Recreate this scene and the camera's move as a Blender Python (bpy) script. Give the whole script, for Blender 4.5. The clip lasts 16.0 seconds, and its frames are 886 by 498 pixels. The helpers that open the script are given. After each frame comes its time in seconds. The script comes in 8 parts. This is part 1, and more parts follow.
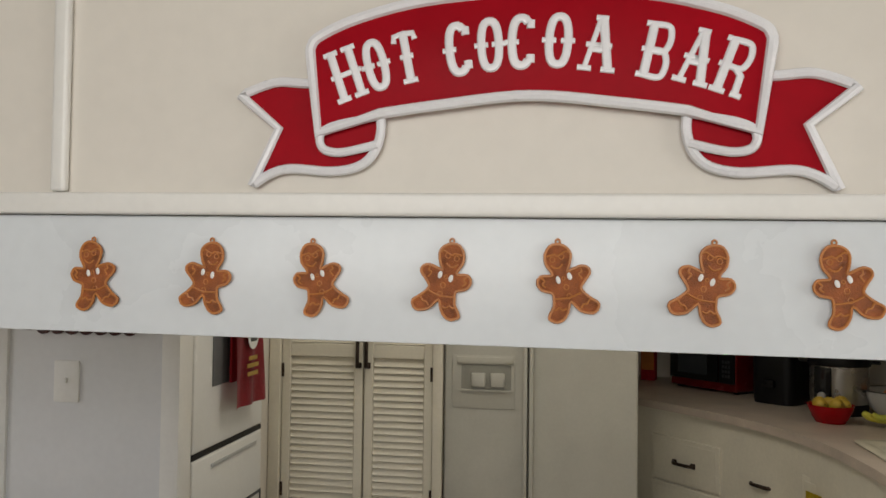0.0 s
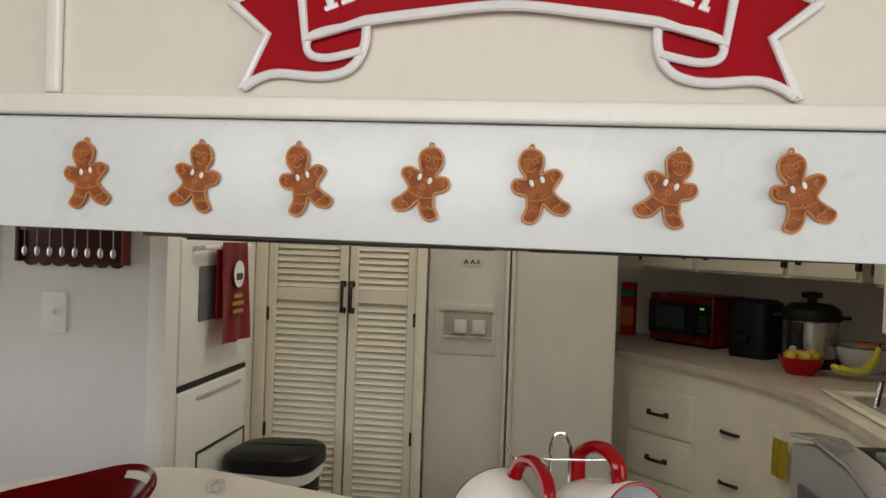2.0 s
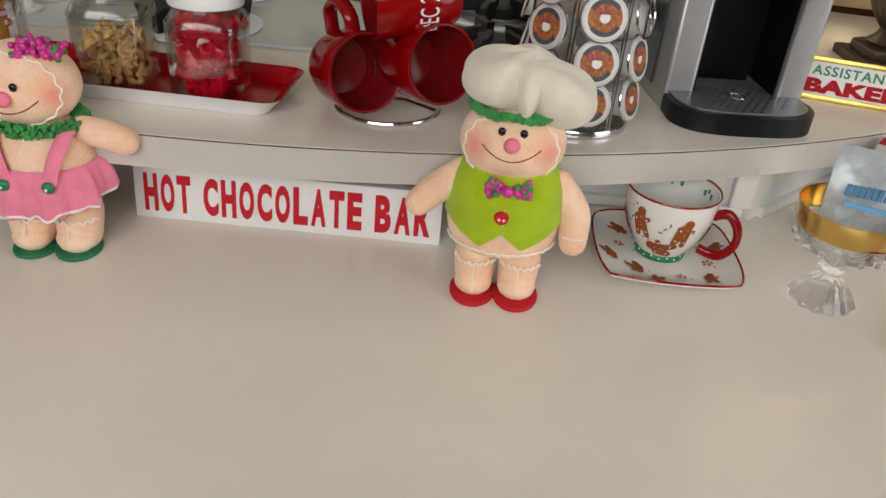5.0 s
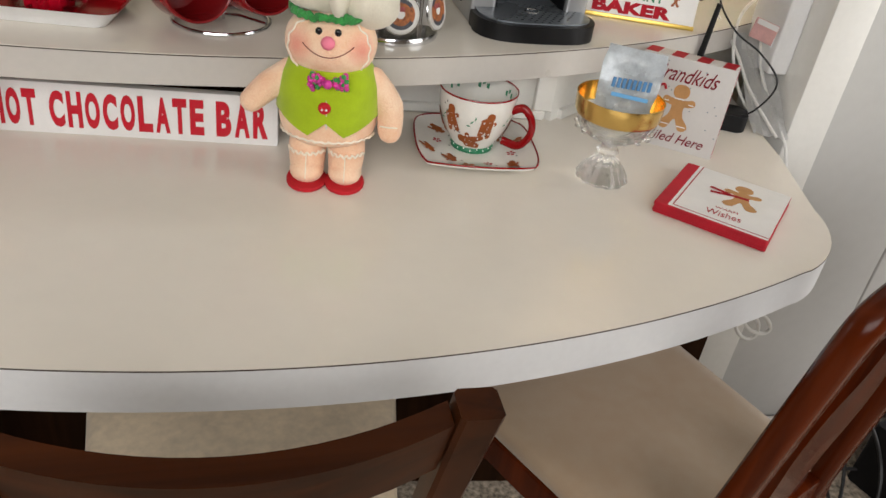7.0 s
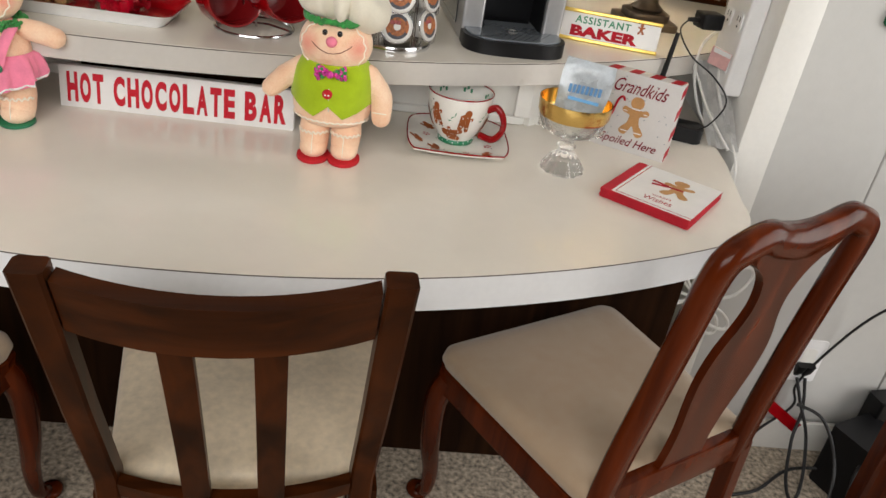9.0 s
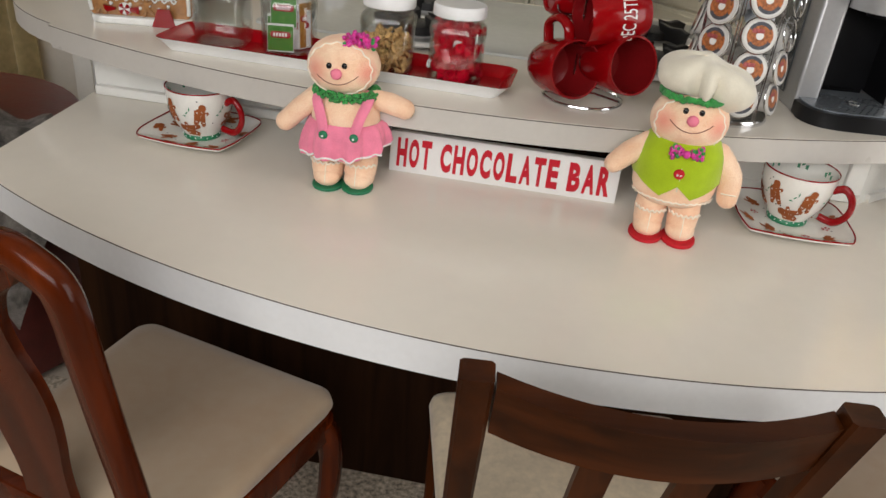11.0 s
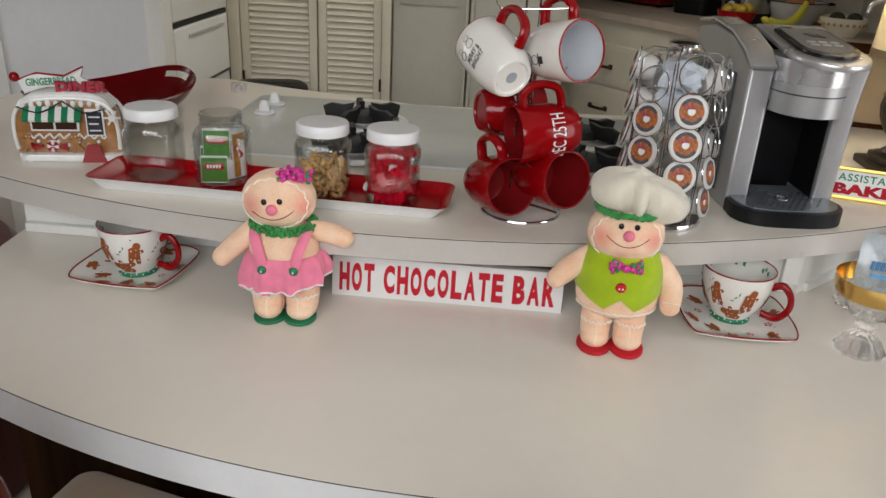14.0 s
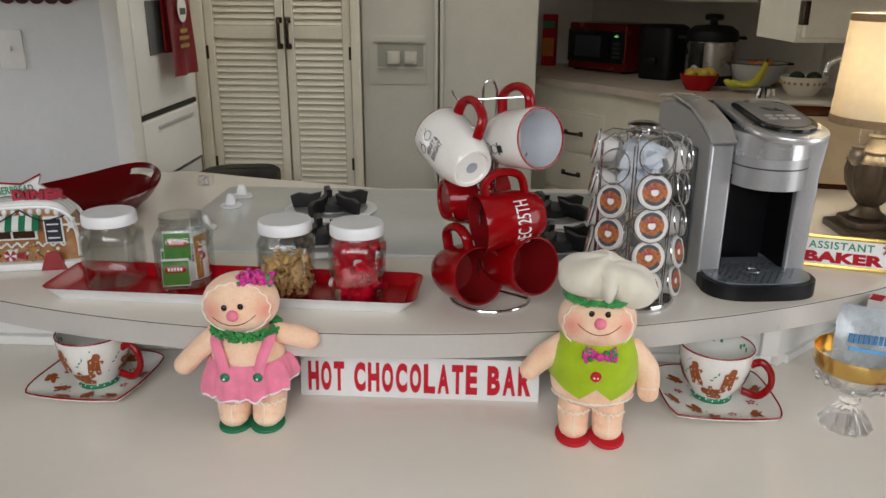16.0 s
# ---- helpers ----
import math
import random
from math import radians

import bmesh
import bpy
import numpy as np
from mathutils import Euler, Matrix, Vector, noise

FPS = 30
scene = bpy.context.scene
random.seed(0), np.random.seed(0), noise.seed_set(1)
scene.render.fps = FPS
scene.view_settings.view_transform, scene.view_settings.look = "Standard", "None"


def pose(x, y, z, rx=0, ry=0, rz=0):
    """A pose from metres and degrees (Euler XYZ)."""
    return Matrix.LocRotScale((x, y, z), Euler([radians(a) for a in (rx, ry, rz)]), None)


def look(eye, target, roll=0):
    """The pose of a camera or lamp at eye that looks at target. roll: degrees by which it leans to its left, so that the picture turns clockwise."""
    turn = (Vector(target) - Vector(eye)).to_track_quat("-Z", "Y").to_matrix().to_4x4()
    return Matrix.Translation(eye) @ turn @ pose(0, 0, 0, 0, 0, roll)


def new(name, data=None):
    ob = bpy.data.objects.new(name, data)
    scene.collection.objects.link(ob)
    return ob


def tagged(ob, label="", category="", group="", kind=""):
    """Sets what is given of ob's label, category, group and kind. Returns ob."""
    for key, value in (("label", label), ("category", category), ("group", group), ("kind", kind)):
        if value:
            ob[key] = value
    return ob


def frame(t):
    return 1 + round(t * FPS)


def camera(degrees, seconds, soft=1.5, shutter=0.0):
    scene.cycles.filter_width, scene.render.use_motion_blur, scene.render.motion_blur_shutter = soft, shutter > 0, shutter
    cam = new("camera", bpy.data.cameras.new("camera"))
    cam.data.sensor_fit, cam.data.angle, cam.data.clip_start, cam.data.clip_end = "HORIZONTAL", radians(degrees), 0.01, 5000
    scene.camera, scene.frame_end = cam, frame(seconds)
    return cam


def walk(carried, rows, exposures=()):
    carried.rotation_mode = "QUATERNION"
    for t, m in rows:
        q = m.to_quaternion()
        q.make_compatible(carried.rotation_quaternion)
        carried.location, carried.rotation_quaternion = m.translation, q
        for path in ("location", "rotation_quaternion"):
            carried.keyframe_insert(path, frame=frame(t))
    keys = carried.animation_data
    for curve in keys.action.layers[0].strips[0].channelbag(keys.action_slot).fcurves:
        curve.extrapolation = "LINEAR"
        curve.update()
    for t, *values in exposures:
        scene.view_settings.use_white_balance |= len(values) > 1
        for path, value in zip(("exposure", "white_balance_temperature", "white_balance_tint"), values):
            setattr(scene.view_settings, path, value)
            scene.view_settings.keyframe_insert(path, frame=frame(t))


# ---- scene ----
cam = camera(59.7, 16.0)
PATH = [
    (0, (0.021, -0.071, 1.505), (-0.317, 1.9, 1.567), 0.7),
    (0.5, (0.028, -0.091, 1.527), (-0.288, 1.882, 1.625), 1.1),
    (1, (0.031, -0.096, 1.519), (-0.25, 1.88, 1.646), 1.2),
    (1.5, (0.032, -0.098, 1.502), (-0.248, 1.881, 1.591), 1.6),
    (2, (0.039, -0.112, 1.432), (-0.263, 1.865, 1.404), 2.0),
    (2.2, (0.043, -0.114, 1.388), (-0.256, 1.86, 1.281), 1.6),
    (2.5, (0.059, -0.122, 1.345), (-0.211, 1.838, 1.055), 0.5),
    (3, (0.079, -0.137, 1.298), (-0.115, 1.778, 0.753), 1.5),
    (3.5, (0.085, -0.145, 1.276), (-0.037, 1.718, 0.56), 3.2),
    (4, (0.086, -0.141, 1.253), (0.011, 1.645, 0.355), 4.4),
    (4.2, (0.095, -0.141, 1.245), (0.022, 1.616, 0.291), 4.6),
    (6.3, (0.209, -0.339, 1.231), (0.39, 1.349, 0.174), 7.1),
    (6.5, (0.205, -0.347, 1.235), (0.435, 1.328, 0.168), 7.5),
    (7, (0.203, -0.356, 1.233), (0.502, 1.299, 0.151), 8.0),
    (7.5, (0.222, -0.41, 1.232), (0.52, 1.246, 0.151), 8.5),
    (8, (0.288, -0.528, 1.228), (0.505, 1.166, 0.188), 9.3),
    (8.5, (0.312, -0.586, 1.25), (0.511, 1.13, 0.242), 9.1),
    (9, (0.279, -0.597, 1.255), (0.463, 1.13, 0.262), 8.7),
    (9.5, (0.198, -0.596, 1.262), (0.246, 1.136, 0.264), 8.1),
    (10, (0.104, -0.579, 1.257), (-0.031, 1.142, 0.247), 7.7),
    (10.2, (0.064, -0.567, 1.255), (-0.128, 1.15, 0.248), 7.3),
    (12.3, (-0.016, -0.526, 1.307), (-0.207, 1.26, 0.427), 4.1),
    (12.5, (-0.02, -0.522, 1.309), (-0.2, 1.274, 0.448), 4.3),
    (13, (-0.02, -0.515, 1.313), (-0.185, 1.294, 0.477), 4.3),
    (13.5, (-0.003, -0.502, 1.322), (-0.134, 1.31, 0.485), 3.8),
    (14, (0.012, -0.492, 1.335), (-0.11, 1.336, 0.533), 3.1),
    (14.5, (-0.003, -0.476, 1.345), (-0.175, 1.378, 0.616), 3.1),
    (15, (-0.007, -0.453, 1.358), (-0.209, 1.425, 0.7), 2.3),
    (15.5, (0.027, -0.447, 1.362), (-0.121, 1.441, 0.719), 0.3),
    (16, (0.035, -0.452, 1.364), (-0.058, 1.44, 0.721), 0.4),
]
walk(cam, [(t, look(eye, target, roll)) for t, eye, target, roll in PATH],
     [(0, -0.46, 6550, 10), (1.5, -0.48, 6550, 10), (2.5, -0.05, 6700, 10), (3, -0.16, 6650, 10), (3.5, -0.36, 6550, 10), (6.5, -0.27, 6500, 10), (8, -0.14, 6550, 10), (10, -0.13, 6550, 10), (12.5, -0.2, 6300, 10),
      (14.5, -0.28, 6200, 10), (16, -0.27, 6150, 10)])

# ---- world and lights ----
world = bpy.data.worlds.new("world")
scene.world = world
world.use_nodes = True
wn = world.node_tree
sky = wn.nodes.new("ShaderNodeTexSky")
sky.sky_type, sky.sun_disc = "NISHITA", False
sky.sun_elevation, sky.sun_rotation = radians(45), radians(125)
wn.links.new(sky.outputs[0], wn.nodes["Background"].inputs[0])
wn.nodes["Background"].inputs[1].default_value = 0.1
scene.view_settings.exposure = 0.0


def area_light(name, eye, target, w, h, power, colour=(1.0, 0.97, 0.93)):
    """Area lamp in an opening, for window daylight and the added kitchen fill."""
    data = bpy.data.lights.new(name, "AREA")
    data.shape, data.size, data.size_y, data.energy, data.color = "RECTANGLE", w, h, power, colour
    ob = new(name, data)
    ob.matrix_world = look(eye, target)
    return ob


area_light("daylight_dining_right", (2.32, -0.3, 1.15), (0.6, 0.1, 0.6), 1.3, 1.85, 27)
area_light("daylight_dining_back", (-0.25, -1.72, 1.86), (-0.1, 0.3, 0.7), 2.2, 1.0, 49)
area_light("daylight_kitchen_sink", (1.74, 2.2, 1.86), (0.0, 2.4, 1.1), 1.0, 0.5, 10, (1.0, 0.93, 0.80))
# added overhead fill; no skylight is known, the ceiling opening only houses it
area_light("fill_kitchen_ceiling", (-0.2, 2.5, 2.44), (-0.2, 2.51, 0.0), 0.86, 0.86, 13.5, (1.0, 0.92, 0.77))
area_light("daylight_nook_left", (-2.72, 1.45, 1.35), (-1.0, 1.6, 1.0), 0.9, 1.2, 10, (1.0, 0.97, 0.95))

# ---- materials ----


def mat(name, color, rough=0.5, metal=0.0, var=0.08, scale=12.0, bump=0.0, bscale=300.0, spec=0.5, coat=0.0, sheen=0.0,
        trans=0.0, ior=1.45, emit=0.0, rvar=0.08, island=0.0, tint=None):
    m = bpy.data.materials.new(name)
    m.use_nodes = True
    nt = m.node_tree
    b = nt.nodes["Principled BSDF"]
    b.inputs["Roughness"].default_value = rough
    b.inputs["Metallic"].default_value = metal
    b.inputs["Specular IOR Level"].default_value = spec
    b.inputs["Coat Weight"].default_value = coat
    b.inputs["Sheen Weight"].default_value = sheen
    b.inputs["Transmission Weight"].default_value = trans
    b.inputs["IOR"].default_value = ior
    c = (*color, 1.0)
    b.inputs["Base Color"].default_value = c
    if emit:
        b.inputs["Emission Color"].default_value = c
        b.inputs["Emission Strength"].default_value = emit
    tc = nt.nodes.new("ShaderNodeTexCoord")
    if var:
        n1 = nt.nodes.new("ShaderNodeTexNoise")
        n1.inputs["Scale"].default_value, n1.inputs["Detail"].default_value = scale, 6.0
        n2 = nt.nodes.new("ShaderNodeTexNoise")
        n2.inputs["Scale"].default_value, n2.inputs["Detail"].default_value = scale * 14, 3.0
        mixf = nt.nodes.new("ShaderNodeMath")
        mixf.operation = "MULTIPLY_ADD"
        mixf.inputs[1].default_value = 0.45
        nt.links.new(tc.outputs["Object"], n1.inputs["Vector"])
        nt.links.new(tc.outputs["Object"], n2.inputs["Vector"])
        nt.links.new(n2.outputs["Fac"], mixf.inputs[0])
        nt.links.new(n1.outputs["Fac"], mixf.inputs[2])
        ramp = nt.nodes.new("ShaderNodeMapRange")
        ramp.inputs["From Min"].default_value, ramp.inputs["From Max"].default_value = 0.45, 1.0
        nt.links.new(mixf.outputs[0], ramp.inputs["Value"])
        mx = nt.nodes.new("ShaderNodeMix")
        mx.data_type = "RGBA"
        t = tint or tuple(v * (1 - 2.2 * var) for v in color)
        mx.inputs["A"].default_value = (*t, 1.0)
        mx.inputs["B"].default_value = (*(min(1.0, v * (1 + var)) for v in color), 1.0)
        nt.links.new(ramp.outputs[0], mx.inputs["Factor"])
        out = mx.outputs["Result"]
        if island:
            g = nt.nodes.new("ShaderNodeNewGeometry")
            hsv = nt.nodes.new("ShaderNodeHueSaturation")
            mr = nt.nodes.new("ShaderNodeMapRange")
            mr.inputs["To Min"].default_value, mr.inputs["To Max"].default_value = 1 - island, 1 + island
            nt.links.new(g.outputs["Random Per Island"], mr.inputs["Value"])
            nt.links.new(mr.outputs[0], hsv.inputs["Value"])
            nt.links.new(out, hsv.inputs["Color"])
            out = hsv.outputs[0]
        nt.links.new(out, b.inputs["Base Color"])
        if emit:
            nt.links.new(out, b.inputs["Emission Color"])
        rr = nt.nodes.new("ShaderNodeMapRange")
        rr.inputs["To Min"].default_value, rr.inputs["To Max"].default_value = max(0, rough - rvar), min(1, rough + rvar)
        nt.links.new(n1.outputs["Fac"], rr.inputs["Value"])
        nt.links.new(rr.outputs[0], b.inputs["Roughness"])
    if bump:
        n3 = nt.nodes.new("ShaderNodeTexNoise")
        n3.inputs["Scale"].default_value, n3.inputs["Detail"].default_value = bscale, 4.0
        bp = nt.nodes.new("ShaderNodeBump")
        bp.inputs["Strength"].default_value, bp.inputs["Distance"].default_value = bump, 0.002
        nt.links.new(tc.outputs["Object"], n3.inputs["Vector"])
        nt.links.new(n3.outputs["Fac"], bp.inputs["Height"])
        nt.links.new(bp.outputs[0], b.inputs["Normal"])
    return m


def wood(name, dark, light, rough=0.3, coat=0.4, axis=2, scale=9.0, spec=0.25):
    """Stained wood with its grain along one axis."""
    m = mat(name, light, rough, var=0.0, coat=coat, spec=spec)
    nt, b = m.node_tree, m.node_tree.nodes["Principled BSDF"]
    tc = nt.nodes.new("ShaderNodeTexCoord")
    mp = nt.nodes.new("ShaderNodeMapping")
    s = [scale * 5, scale * 5, scale * 5]
    s[axis] = scale * 0.35
    mp.inputs["Scale"].default_value = s
    n = nt.nodes.new("ShaderNodeTexNoise")
    n.inputs["Scale"].default_value, n.inputs["Detail"].default_value, n.inputs["Distortion"].default_value = 1.0, 8.0, 0.6
    r = nt.nodes.new("ShaderNodeValToRGB")
    r.color_ramp.elements[0].position, r.color_ramp.elements[0].color = 0.32, (*dark, 1)
    r.color_ramp.elements[1].position, r.color_ramp.elements[1].color = 0.7, (*light, 1)
    bp = nt.nodes.new("ShaderNodeBump")
    bp.inputs["Strength"].default_value, bp.inputs["Distance"].default_value = 0.15, 0.001
    nt.links.new(tc.outputs["Object"], mp.inputs[0])
    nt.links.new(mp.outputs[0], n.inputs["Vector"])
    nt.links.new(n.outputs["Fac"], r.inputs[0])
    nt.links.new(r.outputs[0], b.inputs["Base Color"])
    nt.links.new(n.outputs["Fac"], bp.inputs["Height"])
    nt.links.new(bp.outputs[0], b.inputs["Normal"])
    return m


M = {
    "wall_cream": mat("wall_cream", (0.74, 0.70, 0.63), 0.5, var=0.03, scale=3, bump=0.08, bscale=90),
    # for the unseen dining walls: the low tone keeps bounced light down
    "wall_tan": mat("wall_tan", (0.22, 0.18, 0.14), 0.6, var=0.04, scale=3, bump=0.08, bscale=90),
    "valance": mat("valance_paint", (0.70, 0.735, 0.755), 0.28, var=0.03, scale=4, bump=0.05, bscale=60),
    # one white wall paint in two tones, with light and shade in the colour
    "wall_pale": mat("wall_pale", (0.71, 0.715, 0.715), 0.5, var=0.03, scale=3, bump=0.1, bscale=120),
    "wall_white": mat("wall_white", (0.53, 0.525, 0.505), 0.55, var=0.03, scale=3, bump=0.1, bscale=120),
    "trim_white": mat("trim_white", (0.80, 0.79, 0.75), 0.32, var=0.03, scale=6, bump=0.04, bscale=80),
    "cab_cream": mat("cabinet_cream_paint", (0.76, 0.72, 0.61), 0.38, var=0.05, scale=5, bump=0.05, bscale=90),
    "louvre": mat("louvre_cream_paint", (0.76, 0.72, 0.61), 0.42, var=0.05, scale=6),
    "laminate": mat("laminate_beige", (0.80, 0.75, 0.665), 0.20, coat=0.15, var=0.02, scale=2.5, bump=0.03, bscale=700),
    "edge": mat("laminate_edge_white", (0.76, 0.765, 0.77), 0.35, var=0.03, scale=8),
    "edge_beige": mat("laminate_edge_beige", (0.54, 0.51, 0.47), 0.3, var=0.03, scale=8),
    "seam": mat("laminate_core_brown", (0.05, 0.03, 0.02), 0.6, var=0.1, scale=40),
    # unseen ceiling, greyed below white so that it bounces less light
    "ceiling": mat("ceiling_unseen_grey", (0.52, 0.51, 0.48), 0.7, var=0.03, scale=4, bump=0.2, bscale=60),
    "carpet": mat("carpet_beige", (0.50, 0.415, 0.315), 0.95, var=0.5, scale=95, bump=1.0, bscale=420, sheen=0.3, spec=0.1),
    "vinyl": mat("kitchen_floor_vinyl", (0.42, 0.36, 0.29), 0.45, var=0.1, scale=8),
    "panel_dark": wood("dark_panel_wood", (0.008, 0.003, 0.0012), (0.028, 0.011, 0.004), 0.75, 0.0, 2, 5, 0.08),
    "chair_red": wood("cherry_wood", (0.036, 0.0055, 0.0011), (0.105, 0.0165, 0.0026), 0.22, 0.12, 2, 6, 0.15),
    "chair_dark": wood("walnut_wood", (0.016, 0.0042, 0.0010), (0.068, 0.0165, 0.0032), 0.3, 0.04, 2, 6, 0.08),
    "chair_dark_x": wood("walnut_wood_rail", (0.016, 0.0042, 0.0010), (0.068, 0.0165, 0.0032), 0.3, 0.04, 0, 6, 0.08),
    # the brown tint stands for chair wood reflected onto the beige cloth
    "seat_cloth": mat("seat_microfibre", (0.37, 0.29, 0.205), 0.85, var=0.09, scale=3, tint=(0.36, 0.25, 0.16), bump=0.25, bscale=500, sheen=0.4, spec=0.2),
    "seat_damask": mat("seat_damask", (0.63, 0.52, 0.37), 0.5, var=0.3, scale=6, tint=(0.45, 0.38, 0.28), bump=0.12, bscale=400, sheen=0.3),
    "appliance": mat("appliance_white_enamel", (0.78, 0.78, 0.75), 0.25, var=0.02, scale=5),
    "fridge": mat("fridge_almond_textured", (0.56, 0.55, 0.49), 0.4, var=0.04, scale=6, bump=0.25, bscale=500),
    "black_plastic": mat("black_plastic", (0.006, 0.006, 0.007), 0.42, var=0.2, scale=20, spec=0.3),
    "black_gloss": mat("black_gloss", (0.008, 0.008, 0.009), 0.08, var=0.2, scale=10, rvar=0.03),
    "black_iron": mat("black_cast_iron", (0.018, 0.017, 0.017), 0.6, var=0.3, scale=40, bump=0.4, bscale=500),
    "chrome": mat("chrome", (0.68, 0.68, 0.69), 0.15, 1.0, var=0.04, scale=20, rvar=0.05),
    "silver": mat("brushed_silver_plastic", (0.42, 0.42, 0.425), 0.36, 0.5, var=0.05, scale=10, bump=0.06, bscale=900),
    "silver_light": mat("satin_silver", (0.62, 0.62, 0.63), 0.28, 0.75, var=0.04, scale=12),
    "grey_dark": mat("dark_grey_plastic", (0.06, 0.065, 0.07), 0.3, 0.3, var=0.1, scale=15),
    "bronze": mat("aged_bronze", (0.07, 0.05, 0.04), 0.4, 0.8, var=0.3, scale=40),
    "glass": mat("clear_glass", (0.97, 0.985, 0.975), 0.01, var=0.0, trans=1.0, ior=1.46),
    "acrylic": mat("clear_acrylic", (0.95, 0.96, 0.97), 0.08, var=0.0, trans=1.0, ior=1.3),
    "white_plastic": mat("white_plastic", (0.82, 0.82, 0.82), 0.35, var=0.03, scale=20, bump=0.03, bscale=300),
    "white_ceramic": mat("white_glazed_ceramic", (0.80, 0.78, 0.73), 0.12, var=0.03, scale=15, coat=0.5, rvar=0.04),
    # inside of a white mug, its shade mixed into the glaze colour
    "grey_ceramic": mat("shaded_grey_glaze", (0.60, 0.62, 0.65), 0.15, var=0.03, scale=15, coat=0.4, rvar=0.04),
    "red_ceramic": mat("red_glazed_ceramic", (0.26, 0.002, 0.004), 0.1, var=0.08, scale=15, spec=0.4, rvar=0.04),
    "red_paint": mat("red_satin_paint", (0.34, 0.0, 0.008), 0.5, var=0.07, scale=7, bump=0.05, bscale=200, spec=0.12),
    "red_print": mat("red_print", (0.42, 0.008, 0.02), 0.6, var=0.15, scale=90, spec=0.2),
    "red_plastic": mat("red_plastic", (0.36, 0.002, 0.006), 0.2, var=0.1, scale=15, spec=0.3),
    "red_dark": mat("dark_red_plastic", (0.11, 0.001, 0.002), 0.16, var=0.1, scale=12, spec=0.25),
    "green": mat("green_enamel", (0.015, 0.19, 0.085), 0.35, var=0.12, scale=40),
    "green_print": mat("green_print", (0.05, 0.25, 0.13), 0.6, var=0.12, scale=60),
    "white_print": mat("white_print", (0.8, 0.79, 0.77), 0.5, var=0.03, scale=30),
    "black_print": mat("black_print", (0.02, 0.02, 0.022), 0.6, var=0.1, scale=60),
    "brown_print": mat("gingerbread_brown_print", (0.34, 0.09, 0.018), 0.55, var=0.15, scale=60),
    "ginger": mat("gingerbread_plastic", (0.36, 0.105, 0.028), 0.42, var=0.28, scale=60, bump=0.8, bscale=700),
    "ginger_edge": mat("gingerbread_piping", (0.52, 0.20, 0.055), 0.4, var=0.12, scale=80),
    "white_enamel": mat("white_relief_enamel", (0.80, 0.80, 0.82), 0.3, var=0.03, scale=20, coat=0.2),
    "gold": mat("gold", (0.75, 0.5, 0.16), 0.2, 1.0, var=0.08, scale=30),
    "gold_foil": mat("gold_foil_trim", (0.72, 0.5, 0.12), 0.3, 0.8, var=0.08, scale=30),
    "cord": mat("jute_cord", (0.16, 0.12, 0.08), 0.9, var=0.3, scale=120),
    "metal_hood": mat("hood_metal", (0.22, 0.20, 0.17), 0.4, 0.8, var=0.1, scale=10),
    # darker copy of the towel's red: shade put into the back layer
    "red_terry_shade": mat("red_terry_shaded", (0.30, 0.006, 0.012), 0.95, var=0.15, scale=60, bump=0.6, bscale=600),
    "cooktop": mat("cooktop_white_glass", (0.62, 0.64, 0.62), 0.16, var=0.04, scale=6, rvar=0.04),
}


def thin(m, share):
    """Lets a share of the light straight through, as thin glass does."""
    nt = m.node_tree
    out = nt.nodes["Material Output"]
    tr = nt.nodes.new("ShaderNodeBsdfTransparent")
    mx = nt.nodes.new("ShaderNodeMixShader")
    mx.inputs[0].default_value = share
    nt.links.new(nt.nodes["Principled BSDF"].outputs[0], mx.inputs[1])
    nt.links.new(tr.outputs[0], mx.inputs[2])
    nt.links.new(mx.outputs[0], out.inputs[0])
    return m


def thin_wall(m, tone):
    """Clear thin-walled glass: sees straight through, with a gloss that grows at grazing angles."""
    nt = m.node_tree
    tr, gl, lw, fr, mx = [nt.nodes.new("ShaderNode" + k) for k in ("BsdfTransparent", "BsdfGlossy", "LayerWeight", "MapRange", "MixShader")]
    tr.inputs[0].default_value = (*tone, 1)
    gl.inputs["Roughness"].default_value = 0.02
    lw.inputs["Blend"].default_value = 0.22
    fr.inputs["To Min"].default_value, fr.inputs["To Max"].default_value = 0.035, 0.8
    nt.links.new(lw.outputs["Facing"], fr.inputs["Value"])
    for k, o in enumerate((fr, tr, gl)):
        nt.links.new(o.outputs[0], mx.inputs[k])
    nt.links.new(mx.outputs[0], nt.nodes["Material Output"].inputs[0])


thin_wall(M["glass"], (0.93, 0.945, 0.94))
thin_wall(M["acrylic"], (0.96, 0.965, 0.97))


# ---- building helpers ----
def thing(name, m, label, category, group="", kind=""):
    ob = new(name)
    ob.empty_display_size = 0.05
    ob.matrix_world = m
    return tagged(ob, label, category, group, kind)


def mesh_of(name, bm, mats, angle=40):
    bmesh.ops.recalc_face_normals(bm, faces=bm.faces)
    me = bpy.data.meshes.new(name)
    bm.to_mesh(me)
    bm.free()
    for m in mats if isinstance(mats, (list, tuple)) else [mats]:
        me.materials.append(M[m] if isinstance(m, str) else m)
    me.shade_smooth()
    me.set_sharp_from_angle(angle=radians(angle))
    return me


def part(name, bm, mats, parent, label="", m=None, angle=40):
    ob = new(name, mesh_of(name, bm, mats, angle))
    ob.parent = parent
    if m is not None:
        ob.matrix_basis = m
    if label:
        ob["label"] = label
    return ob


def struct(name, bm, mats, label="", category="", angle=40, kind="structure"):
    ob = new(name, mesh_of(name, bm, mats, angle))
    return tagged(ob, label, category, "", kind)


